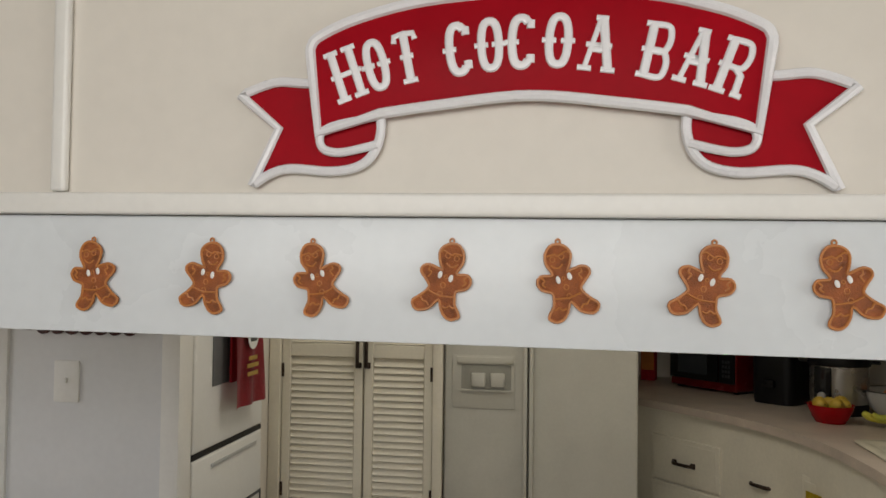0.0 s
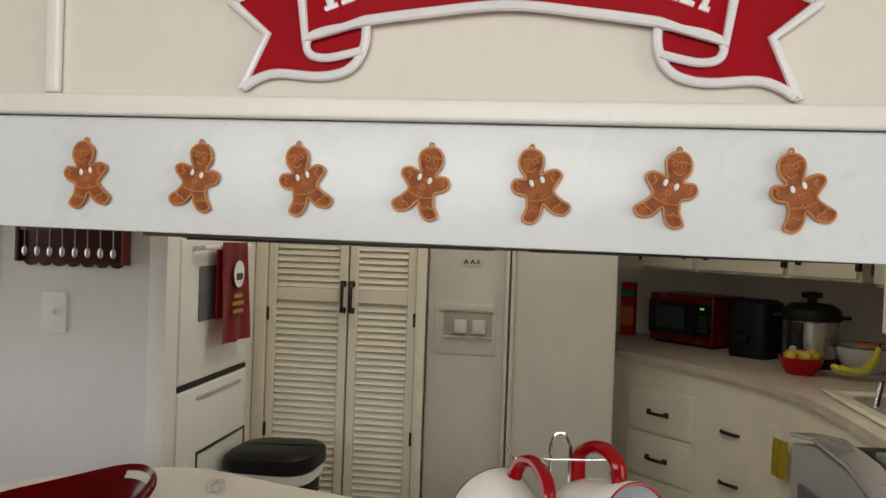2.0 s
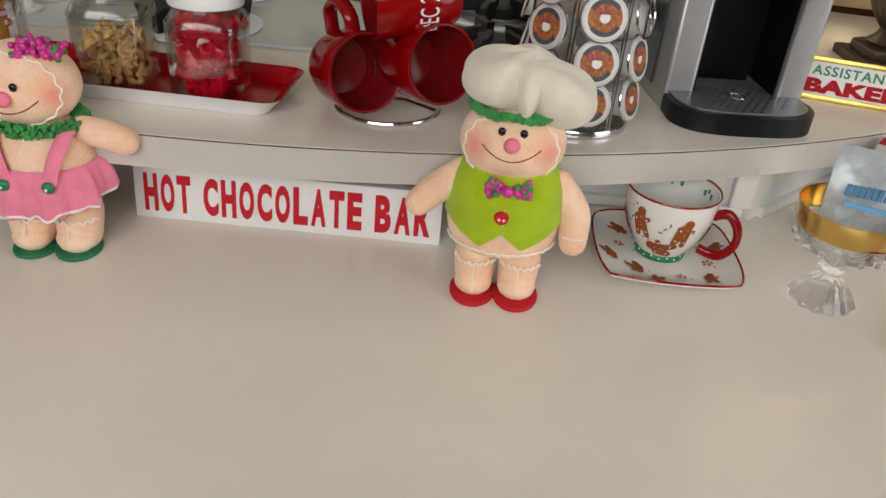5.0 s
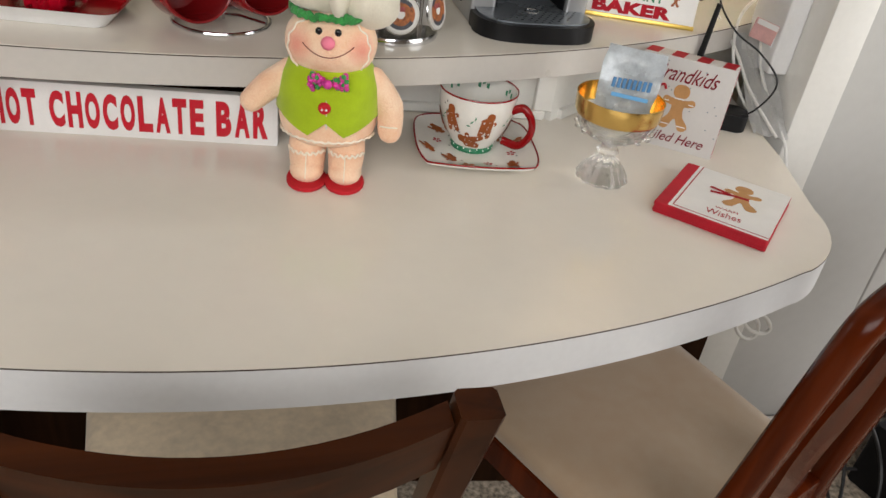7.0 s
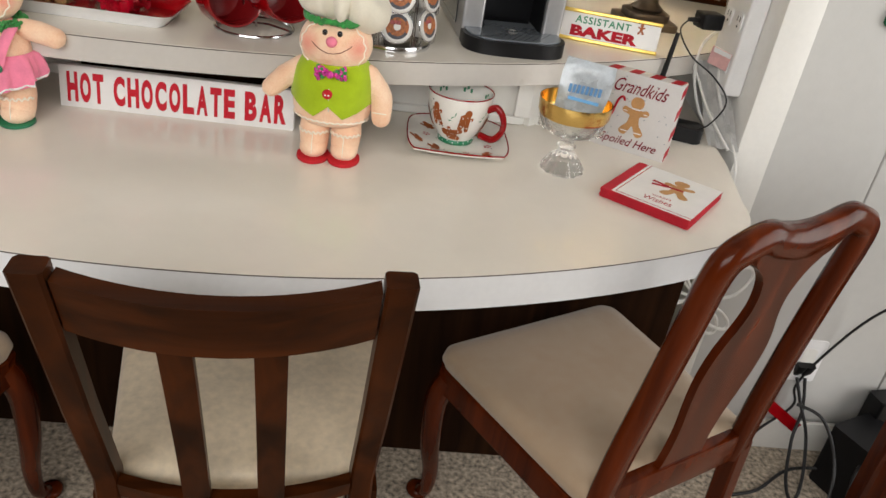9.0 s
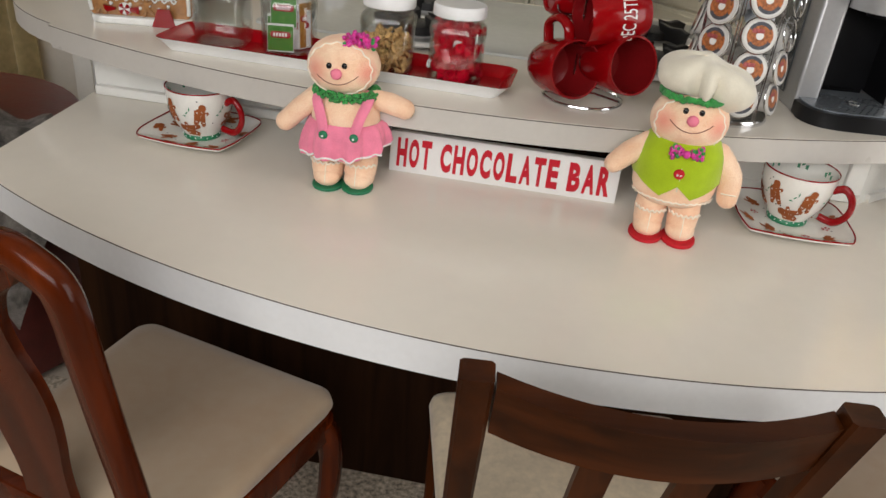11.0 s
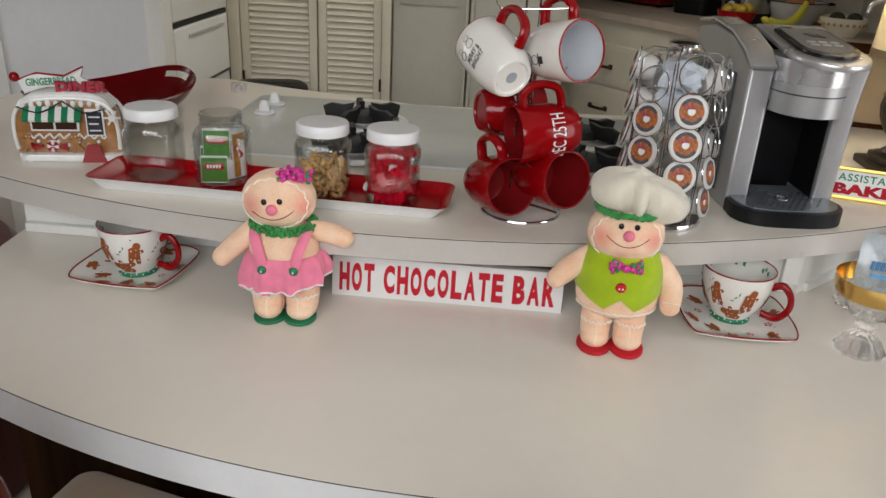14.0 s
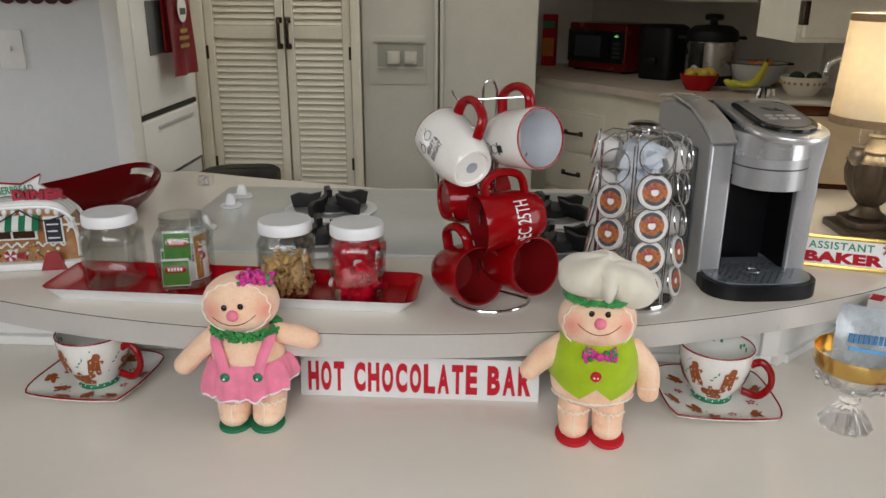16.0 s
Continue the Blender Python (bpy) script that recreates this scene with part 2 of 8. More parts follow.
def add_box(bm, x0, x1, y0, y1, z0, z1, bevel=0.0, seg=2, mi=0, m=None):
    vs = [bm.verts.new((x, y, z)) for x in (x0, x1) for y in (y0, y1) for z in (z0, z1)]
    fs = [bm.faces.new([vs[i] for i in q]) for q in ((0, 1, 3, 2), (4, 6, 7, 5), (0, 4, 5, 1), (2, 3, 7, 6), (0, 2, 6, 4), (1, 5, 7, 3))]
    for f in fs:
        f.material_index = mi
    if m is not None:
        bmesh.ops.transform(bm, matrix=m, verts=vs)
    if bevel:
        es = list({e for f in fs for e in f.edges})
        bmesh.ops.bevel(bm, geom=es, offset=bevel, segments=seg, affect="EDGES", profile=0.6, material=-1)
    return bm


def box(*a, **k):
    return add_box(bmesh.new(), *a, **k)


def add_prism(bm, pts, z0, z1, bevel=0.0, seg=2, mi=0, m=None, side_mi=None):
    lo = [bm.verts.new((x, y, z0)) for x, y in pts]
    hi = [bm.verts.new((x, y, z1)) for x, y in pts]
    a, b = bm.faces.new(lo[::-1]), bm.faces.new(hi)
    a.material_index = b.material_index = mi
    n = len(pts)
    for i in range(n):
        bm.faces.new((lo[i], lo[(i + 1) % n], hi[(i + 1) % n], hi[i])).material_index = mi if side_mi is None else side_mi
    if m is not None:
        bmesh.ops.transform(bm, matrix=m, verts=lo + hi)
    if bevel:
        bmesh.ops.bevel(bm, geom=list(a.edges) + list(b.edges), offset=bevel, segments=seg, affect="EDGES", profile=0.6, material=-1)
    return bm


def prism(*a, **k):
    return add_prism(bmesh.new(), *a, **k)


def add_lathe(bm, prof, seg=32, mi=0, m=None, cap=True):
    """Turns a profile of (radius, z) round the z axis."""
    rings = []
    made = []
    for r, z in prof:
        if r < 1e-6:
            v = [bm.verts.new((0, 0, z))]
        else:
            v = [bm.verts.new((r * math.cos(2 * math.pi * i / seg), r * math.sin(2 * math.pi * i / seg), z)) for i in range(seg)]
        rings.append(v)
        made += v
    for a, b in zip(rings, rings[1:]):
        for i in range(seg):
            j = (i + 1) % seg
            q = [a[i % len(a)], a[j % len(a)], b[j % len(b)], b[i % len(b)]]
            q = [v for k, v in enumerate(q) if v not in q[:k]]
            if len(q) > 2:
                bm.faces.new(q).material_index = mi
    for r in (rings[0], rings[-1]):
        if cap and len(r) > 1:
            bm.faces.new(r).material_index = mi
    if m is not None:
        bmesh.ops.transform(bm, matrix=m, verts=made)
    return bm


def lathe(*a, **k):
    return add_lathe(bmesh.new(), *a, **k)


def add_tube(bm, pts, r, seg=8, mi=0, closed=False, m=None, flat=1.0, up0=None):
    """A round bar along points; r may be a number or one per point; flat squeezes it across."""
    pts = [Vector(p) for p in pts]
    n = len(pts)
    rings, up = [], Vector(up0) if up0 else None
    for i, p in enumerate(pts):
        a = pts[(i - 1) % n] if closed or i else p
        b = pts[(i + 1) % n] if closed or i < n - 1 else p
        d = (b - a).normalized()
        if up is None:
            up = d.orthogonal().normalized() if abs(d.z) > 0.9 else Vector((0, 0, 1))
        side = d.cross(up).normalized()
        up = side.cross(d).normalized()
        rr = r[i] if isinstance(r, (list, tuple)) else r
        rings.append([bm.verts.new(p + rr * (math.cos(2 * math.pi * k / seg) * side + flat * math.sin(2 * math.pi * k / seg) * up)) for k in range(seg)])
    for i in range(n if closed else n - 1):
        a, b = rings[i], rings[(i + 1) % n]
        for k in range(seg):
            bm.faces.new((a[k], a[(k + 1) % seg], b[(k + 1) % seg], b[k])).material_index = mi
    if not closed:
        bm.faces.new(rings[0][::-1]).material_index = mi
        bm.faces.new(rings[-1]).material_index = mi
    if m is not None:
        bmesh.ops.transform(bm, matrix=m, verts=[v for g in rings for v in g])
    return bm


def tube(*a, **k):
    return add_tube(bmesh.new(), *a, **k)


def add_ball(bm, c, rx, ry=None, rz=None, seg=16, mi=0, m=None):
    ry, rz = ry or rx, rz or rx
    nv = max(5, seg * 2 // 3)
    k = Matrix.Translation(c) if m is None else m @ Matrix.Translation(c)
    top, bot = bm.verts.new(k @ Vector((0, 0, rz))), bm.verts.new(k @ Vector((0, 0, -rz)))
    rings = []
    for j in range(1, nv):
        t = math.pi * j / nv
        rings.append([bm.verts.new(k @ Vector((rx * math.sin(t) * math.cos(math.tau * i / seg), ry * math.sin(t) * math.sin(math.tau * i / seg), rz * math.cos(t)))) for i in range(seg)])
    for i in range(seg):
        j = (i + 1) % seg
        bm.faces.new((top, rings[0][i], rings[0][j])).material_index = mi
        bm.faces.new((bot, rings[-1][j], rings[-1][i])).material_index = mi
        for a, b in zip(rings, rings[1:]):
            bm.faces.new((a[i], b[i], b[j], a[j])).material_index = mi
    return bm


def spline(ctrl, n=8, closed=False):
    """A smooth curve through control points."""
    c = [Vector(p) for p in ctrl]
    k = len(c)
    out = []
    for i in range(k if closed else k - 1):
        p0, p1, p2, p3 = (c[(i + j) % k] if closed else c[min(max(i + j, 0), k - 1)] for j in (-1, 0, 1, 2))
        for s in range(n):
            t = s / n
            out.append(0.5 * (2 * p1 + (p2 - p0) * t + (2 * p0 - 5 * p1 + 4 * p2 - p3) * t * t + (3 * p1 - p0 - 3 * p2 + p3) * t ** 3))
    if not closed:
        out.append(c[-1])
    return out


def arc(cx, cy, r, a0, a1, n=16):
    return [(cx + r * math.cos(radians(a0 + (a1 - a0) * i / n)), cy + r * math.sin(radians(a0 + (a1 - a0) * i / n))) for i in range(n + 1)]


def round_rect(w, d, r, n=5, cx=0.0, cy=0.0):
    out = []
    for sx, sy, a in ((1, -1, -90), (1, 1, 0), (-1, 1, 90), (-1, -1, 180)):
        out += arc(cx + sx * (w / 2 - r), cy + sy * (d / 2 - r), r, a, a + 90, n)
    return out


def lettering(text, width, height, depth, bold=0.0, spacing=1.0):
    """A bmesh of raised letters in the built-in font, centred, standing in the x-z plane and facing -y."""
    cu = bpy.data.curves.new("lettering", "FONT")
    cu.body, cu.size, cu.offset, cu.space_character, cu.resolution_u = text, 1.0, bold, spacing, 4
    cu.extrude = 0.5
    ob = new("lettering", cu)
    bpy.context.view_layer.update()
    me = bpy.data.meshes.new_from_object(ob.evaluated_get(bpy.context.evaluated_depsgraph_get()))
    bpy.data.objects.remove(ob)
    bpy.data.curves.remove(cu)
    bm = bmesh.new()
    bm.from_mesh(me)
    bpy.data.meshes.remove(me)
    xs, ys = [v.co.x for v in bm.verts], [v.co.y for v in bm.verts]
    sx, sy = width / (max(xs) - min(xs)), height / (max(ys) - min(ys))
    mx, my = (max(xs) + min(xs)) / 2, (max(ys) + min(ys)) / 2
    for v in bm.verts:
        v.co = Vector(((v.co.x - mx) * sx, -(v.co.z + 0.5) * depth, (v.co.y - my) * sy))
    return bm


def plate(bm, pts, y0, y1, mi=0, bevel=0.0):
    """An upright plate from an x-z outline, between two depths."""
    m = Matrix(((1, 0, 0, 0), (0, 0, -1, 0), (0, 1, 0, 0), (0, 0, 0, 1)))
    return add_prism(bm, pts, -y1, -y0, bevel, 2, mi, m)


def ginger_outline(s=1.0, lean=0.0):
    """Outline of a gingerbread figure about 1 high, in x-z, as points round it."""
    half = [(0.0, 0.5), (0.11, 0.47), (0.165, 0.38), (0.15, 0.27), (0.075, 0.195), (0.16, 0.19), (0.27, 0.22), (0.335, 0.17), (0.32, 0.09), (0.22, 0.05),
            (0.135, 0.03), (0.13, -0.08), (0.17, -0.2), (0.26, -0.3), (0.31, -0.4), (0.24, -0.48), (0.13, -0.47), (0.06, -0.34), (0.0, -0.24)]
    ring = [(x, z) for x, z in half] + [(-x, z) for x, z in half[-2:0:-1]]
    pts = [(p.x, p.y) for p in spline([(x, z, 0) for x, z in ring], 3, True)]
    return [((x + lean * z) * s, z * s) for x, z in pts]

# ---- the setting ----
WALL_Y, CUT, HEAD = 0.79, 0.985, 1.4235      # face of the wall over the bar, right jamb, underside of the valance
ZU, ZL = 0.897, 0.757                    # bar top and desk top

struct("floor", box(-2.9, 2.5, -1.95, 0.79, -0.05, 0.0), "carpet", "beige cut-pile carpet in the dining room", "carpet")
struct("floor_kitchen", box(-2.9, 1.9, 0.791, 4.9, -0.05, 0.0), "vinyl", "brown kitchen floor covering", "floor")
# the unseen ceiling is left open for the added kitchen fill lamp
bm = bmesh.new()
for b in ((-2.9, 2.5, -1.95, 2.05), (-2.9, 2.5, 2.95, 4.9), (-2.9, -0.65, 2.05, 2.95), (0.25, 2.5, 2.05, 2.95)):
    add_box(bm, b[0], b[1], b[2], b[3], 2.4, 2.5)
struct("ceiling", bm, "ceiling", "unseen ceiling greyed to cut bounced light, with an added lamp opening", "ceiling")

struct("wall_bar_head", box(-2.8, CUT, WALL_Y, WALL_Y + 0.12, HEAD + 0.158, 2.4), "wall_cream", "cream painted wall above the serving hatch", "wall")
TILT = Matrix.Translation((-0.05, 0, HEAD)) @ pose(0, 0, 0, 0, 0.45, 0) @ Matrix.Translation((0.05, 0, -HEAD))     # the old valance sags a little to one end
va = struct("valance", box(-2.8, CUT, WALL_Y - 0.001, WALL_Y + 0.11, HEAD, HEAD + 0.1435, 0.003), "valance", "glossy pale blue-white valance board over the bar", "valance")
va.matrix_world = TILT
bm = box(-2.8, 2.4, WALL_Y - 0.018, WALL_Y - 0.0005, HEAD + 0.144, HEAD + 0.17, 0.004, 3)
trim = struct("trim_head", bm, "trim_white", "cream moulding strip between wall and valance", "moulding")
trim.matrix_world = TILT
for i, x in enumerate((-1.825, -0.606, 0.613, 1.832)):
    struct("trim_batten_%d" % (i + 1), box(x - 0.0105, x + 0.0105, WALL_Y - 0.012, WALL_Y - 0.0005, HEAD + 0.1715 - 0.0078 * (x + 0.05), 2.395, 0.005, 3), "trim_white",
           "white half-round batten on the cream wall", "batten")
struct("soffit", box(-2.8, CUT, WALL_Y + 0.1105, 1.30, HEAD + 0.010, HEAD + 0.06), "wall_cream", "cream underside of the dropped soffit", "soffit")
struct("soffit_back", box(-2.8, CUT, 1.3005, 1.34, HEAD + 0.010, 2.4), "wall_cream", "cream kitchen side of the soffit", "soffit")

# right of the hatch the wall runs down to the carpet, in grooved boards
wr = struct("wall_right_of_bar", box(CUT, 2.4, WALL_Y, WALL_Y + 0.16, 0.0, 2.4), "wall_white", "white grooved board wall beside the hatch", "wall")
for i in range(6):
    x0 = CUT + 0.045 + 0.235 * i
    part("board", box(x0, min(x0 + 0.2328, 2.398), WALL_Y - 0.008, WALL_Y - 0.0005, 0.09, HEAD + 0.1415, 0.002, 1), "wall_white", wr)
struct("baseboard", box(CUT + 0.05, 2.39, WALL_Y - 0.02, WALL_Y - 0.0085, 0.0, 0.085, 0.003), "trim_white", "white baseboard along the carpet", "baseboard")
struct("trim_jamb", box(CUT - 0.028, CUT + 0.042, WALL_Y - 0.03, WALL_Y + 0.16, 0.0, HEAD - 0.001, 0.004), "trim_white", "white painted end post of the hatch", "post")

# closing walls of the dining room, unseen, darkened to cut bounced light, with window openings
wy = struct("wall_dining_back", bmesh.new(), "wall_tan", "unseen dining room wall with a window, dark tan to cut bounced light", "wall")
bm = bmesh.new()
for b in ((-2.9, -1.6, 0, 2.4), (0.95, 2.5, 0, 2.4), (-1.6, 0.95, 0, 1.25), (-1.6, 0.95, 2.38, 2.4)):
    add_box(bm, b[0], b[1], -1.9, -1.78, b[2], b[3])
bm.to_mesh(wy.data)
bm.free()
wx = struct("wall_dining_right", bmesh.new(), "wall_tan", "unseen dining room wall open to the side daylight, dark tan to cut bounced light", "wall")
bm = bmesh.new()
for b in ((-1.9, -1.0, 0, 2.4), (0.4, 0.8, 0, 2.4), (-1.0, 0.4, 0, 0.08), (-1.0, 0.4, 2.1, 2.4)):
    add_box(bm, 2.38, 2.5, b[0], b[1], b[2], b[3])
bm.to_mesh(wx.data)
bm.free()
struct("wall_dining_left", box(-2.92, -2.8, -1.9, 0.9, 0, 2.4), "wall_tan", "unseen dining room wall, dark tan to cut bounced light", "wall")
bm = bmesh.new()
for b in ((0.9, 0.95, 0, 2.4), (1.95, 2.085, 0, 2.4), (0.95, 1.95, 0, 0.7), (0.95, 1.95, 2.0, 2.4)):
    add_box(bm, -2.92, -2.8, b[0], b[1], b[2], b[3])
struct("wall_nook_left", bm, "wall_cream", "cream wall of the breakfast nook with a window", "wall")

# kitchen
struct("wall_switch", box(-1.70, -1.184, 2.065, 2.16, 0, 2.4), "wall_pale", "white painted wall with a light switch", "wall")
struct("wall_nook_back", box(-2.92, -1.775, 2.085, 2.16, 0, 2.4), "wall_cream", "beige wall of the breakfast nook", "wall")
struct("trim_wall_end", box(-1.774, -1.701, 2.055, 2.16, 0, 2.4, 0.004), "trim_white", "white casing at the end of the wall", "casing")
struct("trim_door_casing", box(-1.1835, -1.125, 2.05, 2.13, 0, 2.4, 0.004), "trim_white", "white door casing beside the oven", "casing")
struct("wall_kitchen_back", box(-2.0, 1.9, 4.75, 4.87, 0, 2.4), "wall_cream", "cream kitchen wall behind the counter", "wall")
bm = bmesh.new()
for b in ((0.96, 1.65, 0, 2.4), (2.75, 4.75, 0, 2.4), (1.65, 2.75, 0, 1.55), (1.65, 2.75, 2.2, 2.4)):
    add_box(bm, 1.78, 1.9, b[0], b[1], b[2], b[3])
struct("wall_kitchen_right", bm, "wall_cream", "cream kitchen wall with a window over the sink", "wall")
struct("wall_corner", box(-0.12, 1.65, 0.0, 0.05, 0, 2.4, m=pose(0.62, 4.86, 0, 0, 0, -47)), "wall_cream", "cream angled wall across the kitchen corner", "wall")
struct("wall_oven_side", box(-1.9, -1.189, 2.161, 2.80, 0, 2.4), "cab_cream", "cream built-in oven cabinet", "wall")
struct("wall_closet", box(-2.0, -1.31, 2.801, 4.75, 0, 2.4), "wall_cream", "cream wall beside the closet", "wall")

# ---- bar top and desk top ----


def plan_bar(g=0.0):
    """Outline of the raised bar top, grown by g."""
    front = arc(-0.17, 2.291, 1.75 + g, -113.6, -51.5, 48)
    corner = arc(-0.705, 1.09, 0.425 + g, 246.4, 92, 24)
    return front + [(0.938, 0.93 - g), (0.953, 0.965), (1.75, 0.965), (1.75, 1.62 + g), (0.62, 1.62 + g), (0.52, 1.43 + g), (0.28, 1.40 + g), (-0.2, 1.37 + g), (-0.55, 1.46 + g)] + corner[::-1]


def plan_desk(g=0.0):
    """Outline of the half-oval desk top, grown by g."""
    front = arc(0.0128, 1.7482, 1.5875 + g, -119.05, -61.31, 48)
    left = arc(-0.69, 0.484, 0.142 + g, 180, 240, 8)
    right = arc(0.697, 0.512, 0.176 + g, -59, 0, 10)
    return left + front + right + [(0.905 + g, 0.68), (0.945 + g, 1.06), (0.60, 1.06), (0.57, 0.80), (-0.852 - g, 0.80)]


def slab(name, plan, z0, z1, label, edge="edge"):
    """A laminate top with edge band and the dark line of its core."""
    ob = thing(name, pose(0, 0, 0), label, "countertop", kind="structure")
    part("edge_band", prism(plan(0), z0, z1 - 0.0022), edge, ob, "laminate edge band")
    part("core_line", prism(plan(0.0004), z1 - 0.0022, z1 - 0.0008), "seam", ob, "dark seam of the laminate")
    part("laminate_sheet", prism(plan(0), z1 - 0.0008, z1), "laminate", ob, "beige laminate surface")
    return ob


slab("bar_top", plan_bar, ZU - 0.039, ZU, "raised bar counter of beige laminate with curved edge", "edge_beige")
slab("desk_top", plan_desk, ZL - 0.05, ZL, "lower half-oval desk top of beige laminate with white edge")

# white panels under the bar, dark wood between them
bm = bmesh.new()
add_box(bm, -0.845, -0.27, 0.765, 0.80, ZL, ZU - 0.0395)
struct("bar_panel_left", bm, "trim_white", "white painted panel under the bar", "panel")
struct("bar_panel_ledge", box(-0.84, -0.27, 0.75, 0.7645, ZL + 0.0005, ZL + 0.018, 0.003), "trim_white", "narrow white ledge along the desk", "ledge")
struct("bar_panel_left_end", box(-0.84, -0.79, 0.801, 1.35, 0.0, ZU - 0.0395), "trim_white", "white painted end panel of the bar", "panel")
struct("bar_panel_middle", box(-0.2695, 0.2195, 0.785, 0.83, ZL, ZU - 0.0395), "panel_dark", "dark brown wood panel under the bar", "panel")
bm = bmesh.new()
add_box(bm, 0.22, 0.546, 0.765, 0.80, ZL, ZU - 0.0395)
for x0, x1, z0, z1 in ((0.22, 0.535, ZL + 0.001, ZL + 0.016), (0.22, 0.535, ZU - 0.055, ZU - 0.037), (0.515, 0.546, ZL + 0.016, ZU - 0.055)):
    add_box(bm, x0, x1, 0.755, 0.7655, z0, z1, 0.002, 1)
struct("bar_panel_right", bm, "trim_white", "white framed panel under the bar", "panel")
bm = bmesh.new()
mm = pose(0.546, 0.757, 0, 0, 0, 43.5)
add_box(bm, 0.0, 0.5, 0.0, 0.03, ZL, ZU - 0.0395, m=mm)
for z0, z1 in ((ZL + 0.001, ZL + 0.016), (ZU - 0.055, ZU - 0.037)):
    add_box(bm, 0.02, 0.48, -0.008, 0.0, z0, z1, m=mm)
struct("bar_panel_angled", bm, "trim_white", "white framed panel angled back under the bar", "panel")
struct("bar_panel_end", box(0.90, 1.0, 1.062, 1.1, 0.0, ZU - 0.0395), "trim_white", "white painted filler behind the desk", "panel")
struct("desk_panel_dark", box(-0.88, 0.9, 0.675, 0.70, 0.0, ZL - 0.0505), "panel_dark", "dark brown wood panel below the desk", "panel")
struct("bar_carcass", box(-0.78, 0.56, 0.84, 1.33, 0.0, ZU - 0.0395), "cab_cream", "cream cabinet body under the bar", "cabinet")


# ---- kitchen built-ins ----
def pull(parent, x, z, y, vertical=True, length=0.1, m=None):
    """A dark bronze bow handle with two wider feet."""
    a = [(0, 0, -0.5), (0, -0.018, -0.42), (0, -0.026, -0.25), (0, -0.026, 0.25), (0, -0.018, 0.42), (0, 0, 0.5)]
    pts = [(x + (0 if vertical else p[2] * length), y + p[1], z + (p[2] * length if vertical else 0)) for p in a]
    bm = tube(spline(pts, 4), 0.008, 8)
    for s in (-0.46, 0.46):
        cx, cz = (x, z + s * length) if vertical else (x + s * length, z)
        add_box(bm, cx - 0.014, cx + 0.014, y - 0.007, y, cz - 0.013, cz + 0.013, 0.003, 1)
    return part("handle", bm, "bronze", parent, "dark bronze handle", m)


def framed_door(parent, x0, x1, z0, z1, y, name="door", handle=None, label=""):
    """A door or drawer front with a raised rim, at the plane y, facing -y."""
    bm = box(x0, x1, y - 0.02, y, z0, z1, 0.004, 2)
    d = part(name, bm, "cab_cream", parent, label)
    if handle:
        pull(d, handle[0], handle[1], y - 0.02, handle[2], handle[3])
    return d


# louvred closet doors
cl = thing("closet", pose(-0.881, 3.2, 0), "cream louvred double closet door with dark handles", "closet door")
part("casing", box(-0.426, -0.374, -0.03, 0.0, 0, 2.15, 0.006), "louvre", cl)
part("casing", box(0.308, 0.35, -0.03, 0.0, 0, 2.15, 0.006), "louvre", cl)
part("back_panel", box(-0.372, 0.306, 0.03, 0.05, 0, 2.1), "louvre", cl)
for x0, x1 in ((-0.371, -0.004), (0.004, 0.305)):
    bm = bmesh.new()
    for b in ((x0, x0 + 0.038, 0.02, 2.1), (x1 - 0.038, x1, 0.02, 2.1)):
        add_box(bm, b[0], b[1], -0.012, 0.018, b[2], b[3], 0.003, 1)
    for z0, z1 in ((0.02, 0.16), (1.132, 1.19), (2.0, 2.1)):
        add_box(bm, x0 + 0.0381, x1 - 0.0381, -0.01, 0.016, z0, z1, 0.003, 1)
    d = part("door", bm, "louvre", cl)
    w = x1 - x0 - 0.078
    slat_mesh = mesh_of("slat", box(-w / 2, w / 2, -0.019, 0.019, -0.003, 0.003), "louvre")
    for za, zb in ((0.165, 1.127), (1.195, 1.995)):
        k = int((zb - za) / 0.0285)
        for i in range(k):
            o = new("slat", slat_mesh)
            o.parent = d
            o.matrix_basis = pose((x0 + x1) / 2, 0.006, za + (i + 0.5) * (zb - za) / k, 64, 0, 0)
    pull(d, -0.022 if x0 < -0.1 else 0.018, 1.158, -0.012, True, 0.127)
    hx = x0 + 0.004 if x0 < -0.1 else x1 - 0.004
    for z in (0.55, 1.07, 1.75):
        part("hinge", box(hx - 0.006, hx + 0.006, -0.016, -0.0125, z - 0.03, z + 0.03, 0.001, 1), "bronze", d, "small dark hinge")

# refrigerator
fr = thing("refrigerator", pose(-0.127, 3.27, 0), "almond side-by-side refrigerator with ice dispenser", "refrigerator")
part("body", box(-0.41, 0.41, 0.045, 0.7, 0.02, 1.72, 0.006), "fridge", fr)
part("door", box(-0.41, -0.0455, -0.02, 0.04, 0.1, 1.72, 0.012, 3), "fridge", fr, "freezer door")
part("door", box(-0.0425, 0.41, -0.02, 0.04, 0.1, 1.72, 0.012, 3), "fridge", fr, "tall refrigerator door")
part("kickplate", box(-0.4, 0.4, 0.0, 0.04, 0.0, 0.095), "black_plastic", fr)
part("handle", box(-0.066, -0.048, -0.055, -0.0205, 0.45, 1.6, 0.006, 2), "fridge", fr)
part("handle", box(-0.04, -0.022, -0.055, -0.0205, 0.45, 1.6, 0.006, 2), "fridge", fr)
di = part("dispenser", add_box(box(-0.372, -0.102, -0.0245, -0.0202, 0.925, 1.152, 0.003), -0.352, -0.108, -0.034, -0.0247, 1.118, 1.146, 0.003), "fridge", fr, "recessed ice and water dispenser")
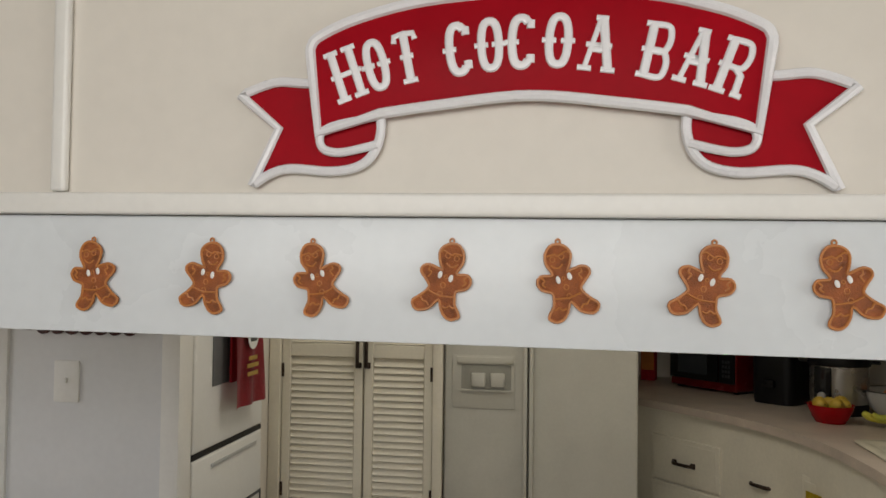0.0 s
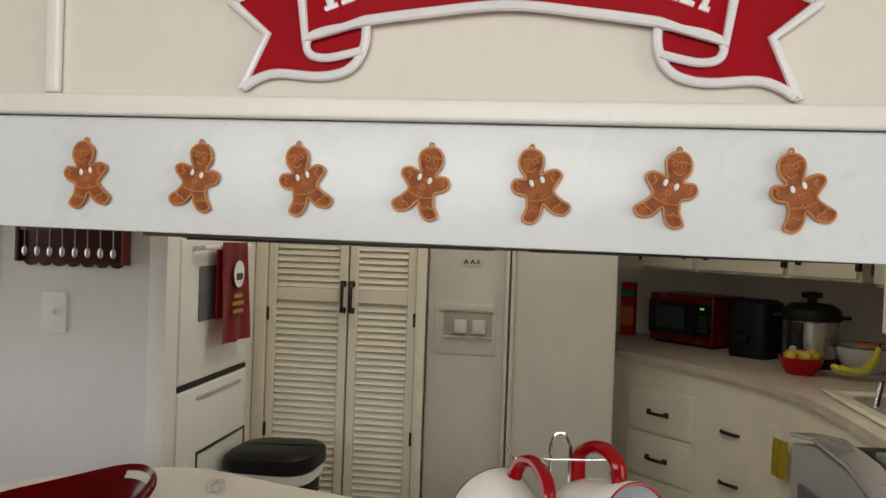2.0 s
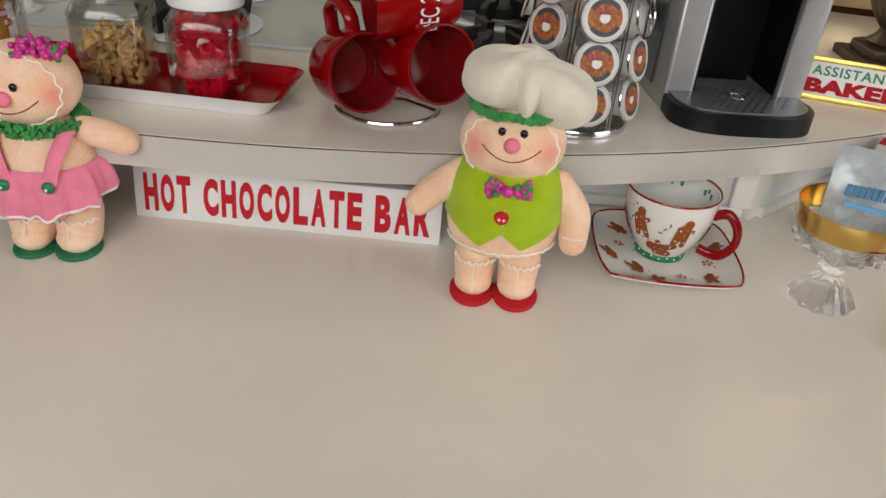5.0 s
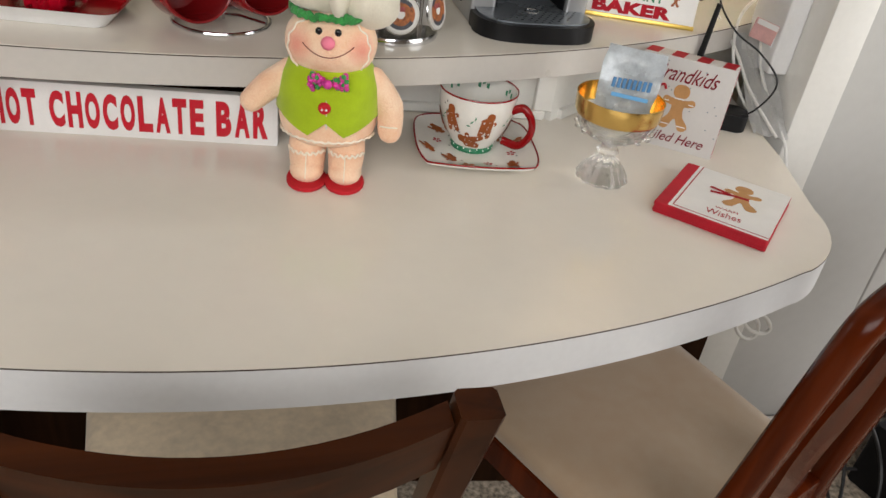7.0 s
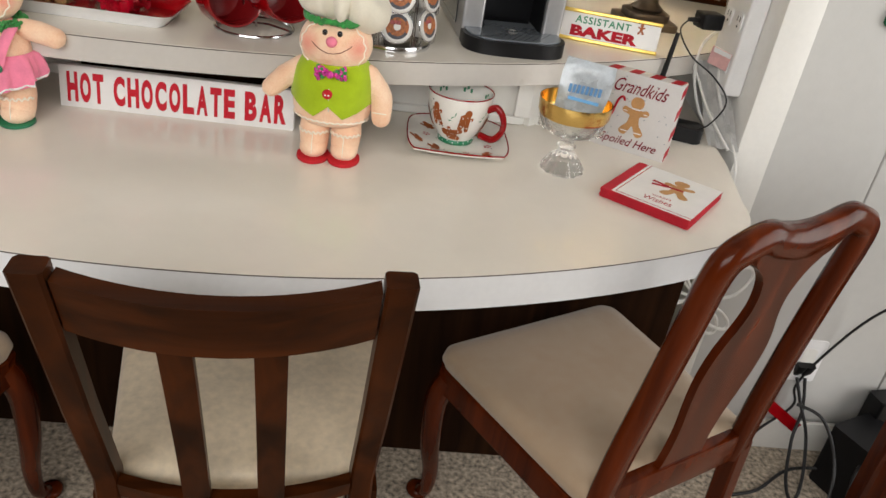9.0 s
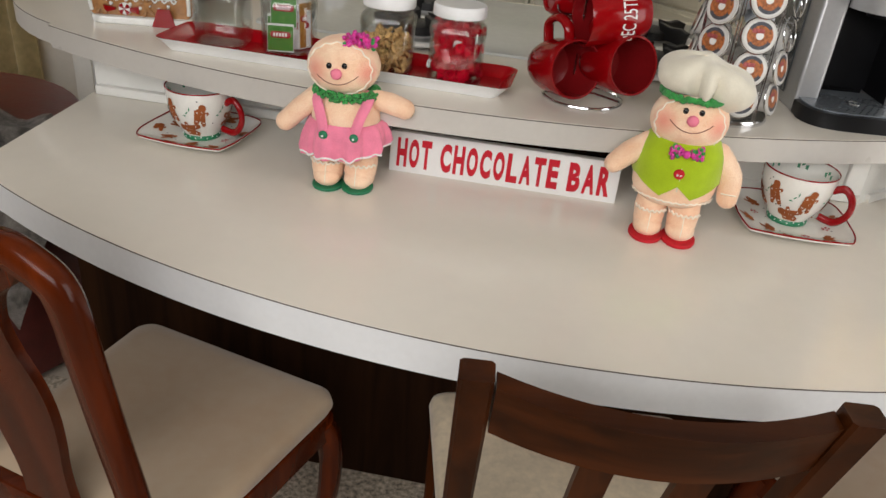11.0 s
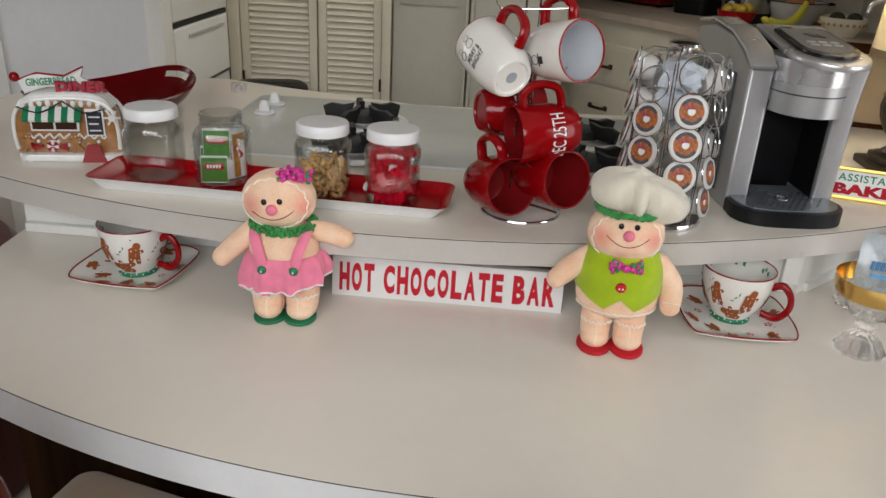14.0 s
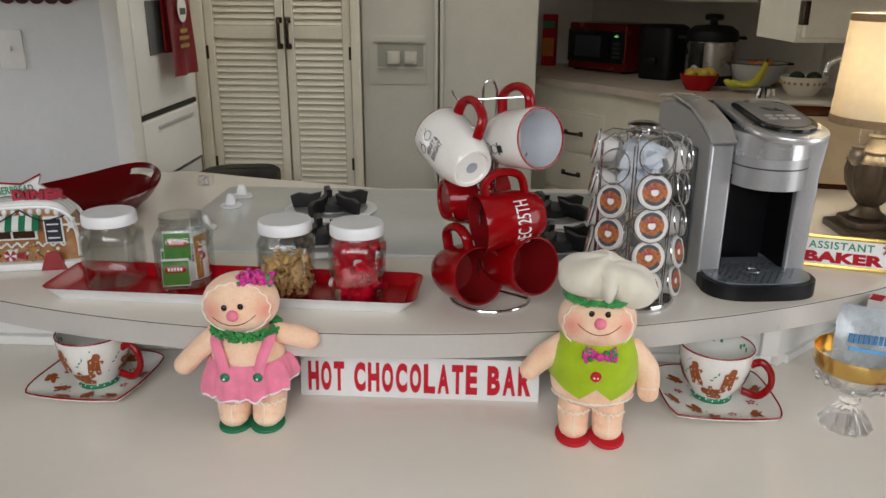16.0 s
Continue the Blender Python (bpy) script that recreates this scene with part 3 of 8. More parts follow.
# flat plate on the door; the niche's shade is put into its grey
part("recess", box(-0.333, -0.118, -0.0262, -0.0247, 1.008, 1.112, 0.001, 1), mat("dispenser_shade", (0.34, 0.335, 0.29), 0.4), di)
for x in (-0.258, -0.176):
    part("paddle", prism(round_rect(0.06, 0.03, 0.01, 3, x, -0.036), 1.022, 1.078, 0.004, 2), "fridge", di)
part("drip_shelf", box(-0.333, -0.118, -0.036, -0.0264, 0.999, 1.007, 0.002), "fridge", di)
for z, mi in ((1.515, "black_print"), (1.42, "red_print"), (1.335, "black_print")):
    k = part("magnet", lathe([(0.045, 0.0), (0.045, 0.003)], 20, m=pose(-0.215, -0.0205, z, 90) @ Matrix.Diagonal((1, 0.5, 1, 1))), "fridge", fr, "small printed magnet")
    bm = bmesh.new()
    if mi == "red_print":
        for sx in (-0.009, 0.009):
            add_lathe(bm, [(0.012, 0.0), (0.012, 0.0006)], 12, m=pose(-0.215 + sx, -0.0237, z + 0.002, 90))
    else:
        for k2, w in enumerate((0.024, 0.026, 0.020)):
            x0 = -0.254 + 0.0275 * k2
            plate(bm, [(x0, z - 0.011), (x0 + w * 0.5, z + 0.011), (x0 + w, z - 0.011), (x0 + w * 0.72, z - 0.011), (x0 + w * 0.5, z - 0.001), (x0 + w * 0.28, z - 0.011)], -0.0243, -0.0237)
    part("print", bm, mi, k)

# built-in oven in the side wall, facing the kitchen
ov = thing("wall_oven", pose(-1.185, 2.425, 0, 0, 0, 90), "white built-in double wall oven with glass window", "oven")
W = 0.268
part("body", box(-W - 0.03, W + 0.09, 0.0, 0.004, 0.42, 1.95), "appliance", ov)
cp = part("control_panel", box(-W, W, -0.045, -0.0005, 1.437, 1.68, 0.006), mat("oven_panel_beige", (0.72, 0.62, 0.42), 0.4), ov, "beige control panel")
part("label", box(-0.20, -0.17, -0.0462, -0.0452, 1.515, 1.53), "black_plastic", cp, "small dark badge")
part("vent", box(-W, W, -0.04, -0.0005, 1.409, 1.435, 0.002, 1), "black_plastic", ov, "black vent strip")
od = part("door", box(-W, W, -0.05, -0.0005, 0.932, 1.404, 0.01, 3), "appliance", ov, "white upper oven door")
part("window", box(-0.148, 0.15, -0.054, -0.0505, 1.128, 1.312, 0.002, 1), mat("oven_window_grey", (0.16, 0.17, 0.17), 0.12), od, "grey glass window")
part("handle", tube([(-0.19, -0.05, 1.372), (-0.19, -0.085, 1.376), (0.19, -0.085, 1.376), (0.19, -0.05, 1.372)], 0.009, 8), "white_plastic", od)
part("gap", box(-W, W, -0.046, -0.0005, 0.914, 0.930), "black_plastic", ov, "dark gap between the doors")
od2 = part("door", box(-W, W, -0.05, -0.0005, 0.44, 0.912, 0.01, 3), "appliance", ov, "white lower oven door")
# thin grey strip painted in for the shadow of the lower handle
part("handle", box(-0.145, 0.205, -0.056, -0.0505, 0.868, 0.88, 0.002), mat("handle_shadow_grey", (0.45, 0.45, 0.44), 0.35), od2)
bm = bmesh.new()
for b in ((-0.135, 0.262, 0.683, 0.693), (0.252, 0.262, 0.46, 0.683), (-0.135, -0.125, 0.46, 0.683)):
    add_box(bm, b[0], b[1], -0.053, -0.0505, b[2], b[3])
part("trim", bm, "grey_dark", od2, "dark metal frame line")

# towel over the oven handle
tw = thing("kitchen_towel", pose(-1.185, 2.46, 0, 0, 0, 90), "red kitchen towel with a printed snow figure on the oven handle", "towel")
bm = bmesh.new()
rows = []
for j in range(15):
    z = 1.392 - 0.348 * j / 14
    rows.append([bm.verts.new((-0.118 + 0.205 * i / 12 + 0.045 * (j / 14) ** 1.4 * (i / 12), -0.101 - 0.006 * math.sin(i * 1.1 + j * 0.15) * (0.3 + j / 14), z)) for i in range(13)])
for a, b in zip(rows, rows[1:]):
    for i in range(12):
        bm.faces.new((a[i], a[i + 1], b[i + 1], b[i]))
bmesh.ops.solidify(bm, geom=bm.faces[:], thickness=0.006)
part("cloth", bm, mat("red_terry", (0.36, 0.006, 0.015), 0.95, var=0.15, scale=60, bump=0.6, bscale=600, sheen=0.3), tw)
bm = lathe([(0.042, 0), (0.042, 0.002)], 22, m=pose(-0.005, -0.112, 1.282, 90) @ Matrix.Diagonal((1, 1.12, 1, 1)))
mo = part("motif", bm, "white_print", tw, "white printed motif")
part("band", box(-0.03, 0.02, -0.1165, -0.1145, 1.262, 1.285), "grey_dark", mo, "grey printed band")
bm = bmesh.new()
for i, (w, z) in enumerate(((0.07, 1.205), (0.095, 1.18), (0.085, 1.152))):
    for k in range(5):
        add_box(bm, -0.002 - w / 2 + k * w / 5, -0.002 - w / 2 + (k + 0.75) * w / 5, -0.1135, -0.1115, z - 0.007, z + 0.007)
part("print", bm, "gold_foil", tw, "gold printed bars")
part("back_fold", box(-0.10, 0.08, -0.079, -0.071, 1.13, 1.385, 0.003), "red_terry_shade", tw)


# kitchen counter along back and right walls with a curved inner corner
KZ = 0.897


def plan_kitchen(g=0.0):
    """Worktop that runs across the corner and sweeps into the sink side; g draws its front edge back."""
    front = [(p.x, p.y) for p in spline([(x, y, 0) for x, y in ((0.352, 3.865), (0.485, 3.72), (0.62, 3.565), (0.79, 3.325), (0.90, 3.06), (0.95, 2.80), (0.97, 2.50), (0.975, 2.2), (0.975, 1.63))], 6)]
    return [(0.33, 4.74), (0.33, 3.89 + g)] + [(x + 0.73 * g, y + (0.68 * g if y > 1.7 else 0.0)) for x, y in front] + [(1.779, 1.63), (1.779, 3.52), (0.62, 4.74)]


kt = thing("kitchen_counter", pose(0, 0, 0), "worn beige kitchen worktop with rounded inner corner", "countertop", kind="structure")
part("worktop", prism(plan_kitchen(), KZ - 0.035, KZ, 0.004, 2), mat("worktop_rosy_beige", (0.55, 0.47, 0.40), 0.4, var=0.08, scale=9, bump=0.05, bscale=300), kt)
part("base", prism(plan_kitchen(0.025), 0.0, KZ - 0.0355), "cab_cream", kt, "cream painted base cabinets")
DIAG = -47.0


def drawer_stack(x, y, rz, w, rows, label):
    ob = thing("drawer_unit", pose(x, y, 0, 0, 0, rz), label, "cabinet", "kitchen drawer units")
    part("carcass", box(-w / 2, w / 2, 0.004, 0.03, 0.08, KZ - 0.037), "cab_cream", ob)
    for z0, z1 in rows:
        d = part("drawer", box(-w / 2 + 0.012, w / 2 - 0.012, -0.018, 0.0035, z0, z1, 0.005, 3), "cab_cream", ob)
        part("panel", box(-w / 2 + 0.03, w / 2 - 0.03, -0.0205, -0.0182, z0 + 0.02, z1 - 0.02, 0.002, 1), "cab_cream", d)
        pull(d, 0.0, (z0 + z1) / 2 - 0.008, -0.018, False, 0.115)
    return ob


rows_d = ((0.535, 0.742), (0.315, 0.522), (0.1, 0.302))
drawer_stack(0.538, 3.696, DIAG, 0.415, rows_d, "cream painted drawers with dark bronze pulls")
drawer_stack(0.818, 3.386, DIAG - 5, 0.40, rows_d, "cream painted drawers on the curved corner")
du = drawer_stack(0.953, 3.04, DIAG - 22, 0.26, ((0.1, 0.742),), "cream painted cupboard beside the sink")

# yellow dish cloth over the cupboard handle
dc = thing("dish_cloth", pose(0.953, 3.04, 0, 0, 0, DIAG - 22), "yellow dish cloth hung on the cupboard beside the sink", "cloth")
bm = bmesh.new()
g = [[bm.verts.new((-0.05 + 0.09 * i / 8, -0.052 - 0.005 * math.sin(i * 1.3 + j * 0.3) * (j / 10), 0.70 - 0.15 * j / 10)) for i in range(9)] for j in range(11)]
for a, b in zip(g, g[1:]):
    for i in range(8):
        bm.faces.new((a[i], a[i + 1], b[i + 1], b[i]))
bmesh.ops.solidify(bm, geom=bm.faces[:], thickness=0.004)
part("cloth", bm, mat("yellow_cloth", (0.62, 0.48, 0.04), 0.9, var=0.15, scale=60, bump=0.4, bscale=500), dc)

# wall cabinets across the corner
UZ = 1.308


def wall_cabinet(x, y, rz, w, doors, label, depth=0.33, low=UZ, cuts=()):
    ob = thing("wall_cabinet", pose(x, y, 0, 0, 0, rz), label, "cabinet", "kitchen wall cabinets")
    part("carcass", box(0, w, 0.0, depth, low, 2.05), "cab_cream", ob)
    c = [0.0, *cuts, w]
    for i, side in enumerate(doors):
        x0, x1 = c[i] + 0.012, c[i + 1] - 0.012
        d = part("door", box(x0, x1, -0.02, -0.0005, low + 0.012, 2.03, 0.006, 3), "cab_cream", ob)
        pull(d, x0 + 0.05 if side == "l" else x1 - 0.05, low + 0.135, -0.02, True, 0.135)
        hx = x1 + 0.002 if side == "l" else x0 - 0.002
        part("hinge", box(hx - 0.009, hx + 0.009, -0.026, -0.0005, low + 0.045, low + 0.105, 0.003), "bronze", d, "bronze surface hinge")
    return ob


wall_cabinet(0.381, 4.262, DIAG, 0.13, [], "cream painted filler cabinet beside the refrigerator")
wall_cabinet(0.471, 4.166, DIAG, 0.358, ["r"], "cream painted wall cabinet with bronze handle")
wall_cabinet(0.717, 3.902, DIAG, 0.484, ["l"], "wide cream painted wall cabinet with bronze handle")
wall_cabinet(1.048, 3.547, DIAG, 0.331, ["l"], "cream painted wall cabinet at the end of the row")
wall_cabinet(1.30, 3.22, -90, 0.55, ["r", "l"], "cream painted wall cabinet on the window wall", 0.45, 1.296, (0.275,))

# ---- things on the bar and the desk ----


def frame_of(centre, axis, side):
    """A pose whose z runs along axis and whose x leans towards side."""
    z = Vector(axis).normalized()
    x = Vector(side)
    x = (x - x.dot(z) * z).normalized()
    y = z.cross(x)
    m = Matrix((x, y, z)).transposed().to_4x4()
    return Matrix.Translation(centre) @ m


def ribbon(bm, pts, r, mi=0, closed=False, flat=0.6, seg=8):
    """A rounded raised line in the x-z plane."""
    return add_tube(bm, pts, r, seg, mi, closed, flat=flat, up0=(0, 1, 0))


# hanging banner sign
XC = -0.0295
sign = thing("banner_sign", pose(XC, WALL_Y - 0.001, 0), "red embossed metal ribbon sign with white letters on a cord", "sign")
sign.matrix_world = Matrix.Translation((XC - 0.002, WALL_Y - 0.001, -0.009)) @ Matrix.Translation((0, 0, 1.63)) @ pose(0, 0, 0, 0, 0.75, 0) @ Matrix.Diagonal((1.014, 1, 1.02, 1)) @ Matrix.Translation((0, 0, -1.63))
half = [(p.x, p.y) for p in spline([(0.249, 1.757, 0), (0.2485, 1.7675, 0), (0.238, 1.7795, 0), (0.1925, 1.7985, 0), (0.1165, 1.8155, 0), (0.0, 1.8242, 0)], 5)]
low = [(p.x, p.y) for p in spline([(0.166, 1.6905, 0), (0.097, 1.6995, 0), (0.0, 1.7085, 0), (-0.097, 1.6995, 0), (-0.166, 1.6905, 0)], 6)]
band = [(-x, z) for x, z in half] + half[-2::-1] + [(0.237, 1.668)] + low + [(-0.237, 1.668)]
part("band", plate(bmesh.new(), band, -0.014, 0.0, 0, 0.002), "red_paint", sign)
part("border", ribbon(bmesh.new(), [(x, -0.014, z) for x, z in band], 0.0062, 0, True, 0.9), "white_enamel", sign, "raised white rim")
for s in (-1, 1):
    t = [(0.243, 1.7265), (0.262, 1.7275), (0.294, 1.7285), (0.3345, 1.7145), (0.2865, 1.6755), (0.3175, 1.6095), (0.295, 1.6235), (0.27, 1.6295), (0.222, 1.6265), (0.190, 1.6325), (0.173, 1.6475), (0.166, 1.668), (0.166, 1.686)]
    t = [(s * x, z) for x, z in t]
    tail = part("tail", plate(bmesh.new(), t + [(s * 0.238, 1.68)], -0.006, 0.0, 0, 0.0), "red_paint", sign, "folded swallow-tail end")
    line = [(x, -0.008, z) for x, z in t]
    line = [tuple(p) for p in spline(line[:4], 4)] + line[4:6] + [tuple(p) for p in spline(line[5:], 4)][1:]
    part("rim", ribbon(bmesh.new(), line, 0.0056, 0, False, 0.9), "white_enamel", tail, "raised white rim")
    loop = spline([(s * x, -0.012, z) for x, z in ((0.168, 1.6565), (0.2, 1.649), (0.2165, 1.6475), (0.2305, 1.651), (0.236, 1.6615), (0.2315, 1.672), (0.2155, 1.679), (0.19, 1.684), (0.168, 1.688))], 5)
    part("curl", ribbon(bmesh.new(), loop, 0.005, 0, False, 0.9), "white_enamel", tail, "rolled edge of the ribbon")

STEM = 0.098


def western(ch, h, w):
    """A slab-serif letter from rounded strokes, h high and about w wide, centred at the origin in x-z."""
    bm = bmesh.new()
    r = STEM * h * 0.82
    t = 0.052 * h
    H, X = h / 2 - t, w / 2 - r

    def bar(pts, rr=r):
        ribbon(bm, [(x, 0, z) for x, z in pts], rr, 0, False, 0.55)

    def serif(x, z, k=1.0):
        bar([(x - 0.135 * h * k, z), (x + 0.135 * h * k, z)], t)

    def spur(x, z=0.0):
        bar([(x - r * 1.55, z), (x + r * 1.55, z)], t * 0.95)

    if ch == "H":
        for x in (-X, X):
            bar([(x, -H), (x, H)])
            serif(x, -H), serif(x, H), spur(x)
        bar([(-X, 0), (X, 0)], t)
    elif ch in "OC":
        a0, a1 = (0, 360) if ch == "O" else (48, 312)
        pts = []
        for i in range(33):
            a = radians(a0 + (a1 - a0) * i / 32)
            ca, sa = math.cos(a), math.sin(a)
            pts.append((X * math.copysign(abs(ca) ** 0.75, ca), (H - r * 0.3) * math.copysign(abs(sa) ** 0.85, sa)))
        if ch == "O":
            ribbon(bm, [(x, 0, z) for x, z in pts[:-1]], r * 0.95, 0, True, 0.55)
            spur(X), spur(-X)
        else:
            bar(pts)
            spur(-X)
            for z in (-1, 1):
                bar([(X, z * H * 0.52), (X * 1.0, z * H * 0.85)], r * 0.95)
    elif ch == "T":
        bar([(0, -H), (0, H)])
        serif(0, -H), spur(0)
        bar([(-X, H * 0.62), (-X * 0.9, H * 0.9), (0, H * 0.95), (X * 0.9, H * 0.9), (X, H * 0.62)], r * 0.72)
    elif ch == "A":
        bar([(-X, -H), (-0.02 * h, H)], r * 0.6)
        bar([(X, -H), (0.02 * h, H)])
        bar([(-X * 0.5, -H * 0.25), (X * 0.5, -H * 0.25)], t)
        serif(-X, -H, 0.9), serif(X, -H, 0.9), serif(0, H, 0.8), spur(X * 0.5, -0.03 * h), spur(-X * 0.5, -0.03 * h)
    else:
        bar([(-X, -H), (-X, H)])
        serif(-X, -H), serif(-X, H), spur(-X)
        bowl = [(-X, H), (X * 0.55, H), (X, H * 0.72), (X, H * 0.32), (X * 0.5, 0), (-X, 0)]
        bar([(p.x, p.y) for p in spline([(x, z, 0) for x, z in bowl], 4)], r * 0.72)
        if ch == "B":
            bowl = [(-X, -H), (X * 0.6, -H), (X * 1.05, -H * 0.7), (X * 1.05, -H * 0.32), (X * 0.5, 0), (-X, 0)]
            bar([(p.x, p.y) for p in spline([(x, z, 0) for x, z in bowl], 4)], r * 0.72)
        else:
            bar([(0, 0), (X * 0.75, -H * 0.25), (X * 0.85, -H), ], r * 0.8)
            serif(X * 0.95, -H, 0.7)
    return bm


# letters follow the arch
for ch, x, z, lean, w in (("H", -0.206, 1.7355, 20, 0.033), ("O", -0.1715, 1.7450, 16, 0.030), ("T", -0.1365, 1.7537, 12, 0.036), ("C", -0.0788, 1.7605, 7.5, 0.031), ("O", -0.0435, 1.7646, 4, 0.031),
                          ("C", -0.0095, 1.7669, 0.5, 0.032), ("O", 0.0307, 1.7674, -3, 0.032), ("A", 0.0738, 1.763, -7, 0.037), ("B", 0.1350, 1.7535, -12, 0.031), ("A", 0.1745, 1.7470, -16, 0.034), ("R", 0.2130, 1.7345, -20, 0.032)):
    part("letter", western(ch, 0.061, w * 0.94), "white_enamel", sign, "raised white letter", pose(x, -0.0145, z, 0, -lean, 0))
nail = (0.008, -0.004, 1.885)
part("cord", add_tube(tube([(-0.131, -0.004, 1.818), (-0.06, -0.004, 1.853), nail], 0.0015, 6), [nail, (0.07, -0.004, 1.853), (0.132, -0.004, 1.819)], 0.0015, 6), "cord", sign, "thin dark hanging cord")
part("nail", tube([(0.008, 0.0, 1.885), (0.008, -0.01, 1.887)], 0.002, 8), "bronze", sign)


# gingerbread ornaments on the valance
def ornament_outline(flip):
    a = [(-0.10, .495), (0.01, .46), (.07, .38), (.06, .25), (.03, .155), (.12, .19), (.22, .225), (.31, .2), (.33, .13), (.26, .03), (.22, -.07), (.34, -.175), (.45, -.24), (.45, -.31), (.38, -.37),
         (.22, -.345), (.085, -.235), (.05, -.36), (-.01, -.46), (-.10, -.5), (-.2, -.465), (-.2, -.41), (-.15, -.31), (-.147, -.21), (-.17, -.13), (-.31, -.095), (-.375, -.01), (-.33, .08), (-.184, .09),
         (-.19, .145), (-.26, .235), (-.275, .36), (-.21, .47)]
    pts = [(p.x, p.y) for p in spline([(x, z, 0) for x, z in a], 3, True)]
    return [(-x, z) for x, z in pts][::-1] if flip else pts


def ornament(x, z, flip, size, lean, label):
    f = -1 if flip else 1
    h = size
    bm = plate(bmesh.new(), [(px * h, pz * h) for px, pz in ornament_outline(flip)], -0.004, 0.0, 0, 0.0)
    ribbon(bm, [(px * h * 0.985, -0.004, pz * h * 0.985) for px, pz in ornament_outline(flip)], 0.0017, 1, True, 1.0, 6)

    def line(pts, r=0.0012):
        ribbon(bm, [(f * px * h, -0.0045, pz * h) for px, pz in pts], r, 1, False, 1.0, 5)

    for pts in (((-.32, .06), (-.27, .02), (-.3, -.02), (-.25, -.06)), ((.2, .2), (.22, .15), (.18, .12), (.23, .06)), ((-.17, -.32), (-.12, -.34), (-.07, -.31), (-.03, -.34), (.03, -.32)),
                ((.22, -.31), (.25, -.26), (.3, -.25), (.33, -.2), (.38, -.2)), ((-.14, -.2), (0, -.19), (.1, -.17), (.22, -.11)), ((-.25, .33), (-.15, .36), (-.1, .34), (0, .4), (.06, .38)),
                ((-.19, .22), (-.14, .19), (-.08, .19), (-.03, .24))):
        line([(p.x, p.y) for p in spline([(a, b, 0) for a, b in pts], 4)])
    for cx, cz, r in ((-.17, .295, .035), (-.05, .335, .035), (.02, -.05, .034), (.06, -.16, .034), (-.02, .06, .022)):
        ribbon(bm, [(f * (cx + r * math.cos(a * 0.524)) * h, -0.0043, (cz + r * math.sin(a * 0.524)) * h) for a in range(12)], 0.0007, 1, True, 1.0, 5)
    for cx, cz, an in ((-.09, .04, 20), (.06, .09, 20)):
        add_ball(bm, (0, 0, 0), 0.032 * h, 0.0010, 0.05 * h, 12, 2, pose(f * cx * h, -0.0042, cz * h, 0, -f * an, 0))
    ribbon(bm, [((f * -0.1 + 0.03 * math.cos(a * 0.524)) * h, -0.002, (0.525 + 0.03 * math.sin(a * 0.524)) * h) for a in range(12)], 0.0012, 1, True, 1.0, 6)
    ob = new("gingerbread_ornament", mesh_of("gingerbread_ornament", bm, ["ginger", "ginger_edge", "white_print"]))
    ob.matrix_world = pose(x, WALL_Y - 0.003, z, 0, lean, 0) @ Matrix.Diagonal((0.93, 1, 1, 1))
    return tagged(ob, label, "ornament", "gingerbread ornaments on the valance")


for x, flip, size, lean in ((-0.5565, False, 0.085, 8), (-0.4085, True, 0.085, -4), (-0.271, False, 0.085, 0), (-0.1235, True, 0.087, 0), (0.010, False, 0.087, 0), (0.157, True, 0.087, 2), (0.295, False, 0.088, -2)):
    ornament(x, 1.4953, flip, size, lean, "brown plastic gingerbread ornament with %s leg kicked out" % ("one mirrored" if flip else "one"))

# ---- hot chocolate sign ----
cs = thing("hot_chocolate_sign", pose(-0.053, 0.608, ZL, -6, 0, 0), "white wooden block sign with red words hot chocolate bar", "sign")
part("board", box(-0.185, 0.185, 0.0, 0.018, 0.0, 0.067, 0.0015, 2), "white_print", cs)
x = -0.1745
for word, w in (("HOT", 0.060), ("CHOCOLATE", 0.195), ("BAR", 0.071)):
    n = len(word)
    for i, ch in enumerate(word):
        cw = w / n
        part("letter", lettering(ch, cw * 0.82, 0.048, 0.0006, 0.05), mat("worn_red_letter", (0.46, 0.004, 0.018), 0.6, var=0.2, scale=110, tint=(0.48, 0.03, 0.04), spec=0.2) if x < -0.17 and i == 0 else bpy.data.materials["worn_red_letter"],
             cs, "", pose(x + cw * (i + 0.5), -0.0003, 0.0335))
    x += w + 0.0115


# ---- tray and jars ----
def tray_loft(bm, rings, mi=0):
    """Joins outlines (lists of points) into a skin."""
    vs = [[bm.verts.new(p) for p in r] for r in rings]
    n = len(vs[0])
    for a, b in zip(vs, vs[1:]):
        for i in range(n):
            bm.faces.new((a[i], a[(i + 1) % n], b[(i + 1) % n], b[i])).material_index = mi
    return vs


def rr3(w, d, r, z, n=5):
    return [(x, y, z) for x, y in round_rect(w, d, r, n)]


tr = thing("serving_tray", pose(-0.350, 0.680, ZU, 0, 0, -2.2), "long melamine serving tray, red inside and white outside", "tray")
bm = bmesh.new()
v = tray_loft(bm, [rr3(0.55, 0.105, 0.015, 0.0005), rr3(0.585, 0.128, 0.02, 0.02), rr3(0.589, 0.132, 0.021, 0.0215)])
bm.faces.new(v[0][::-1])
part("shell", bm, "white_plastic", tr, "white outer shell")
bm = bmesh.new()
v = tray_loft(bm, [rr3(0.589, 0.132, 0.021, 0.0216), rr3(0.58, 0.124, 0.019, 0.0205), rr3(0.545, 0.102, 0.014, 0.004)])
bm.faces.new(v[-1])
part("inside", bm, "red_plastic", tr, "glossy red inside")
bm = bmesh.new()
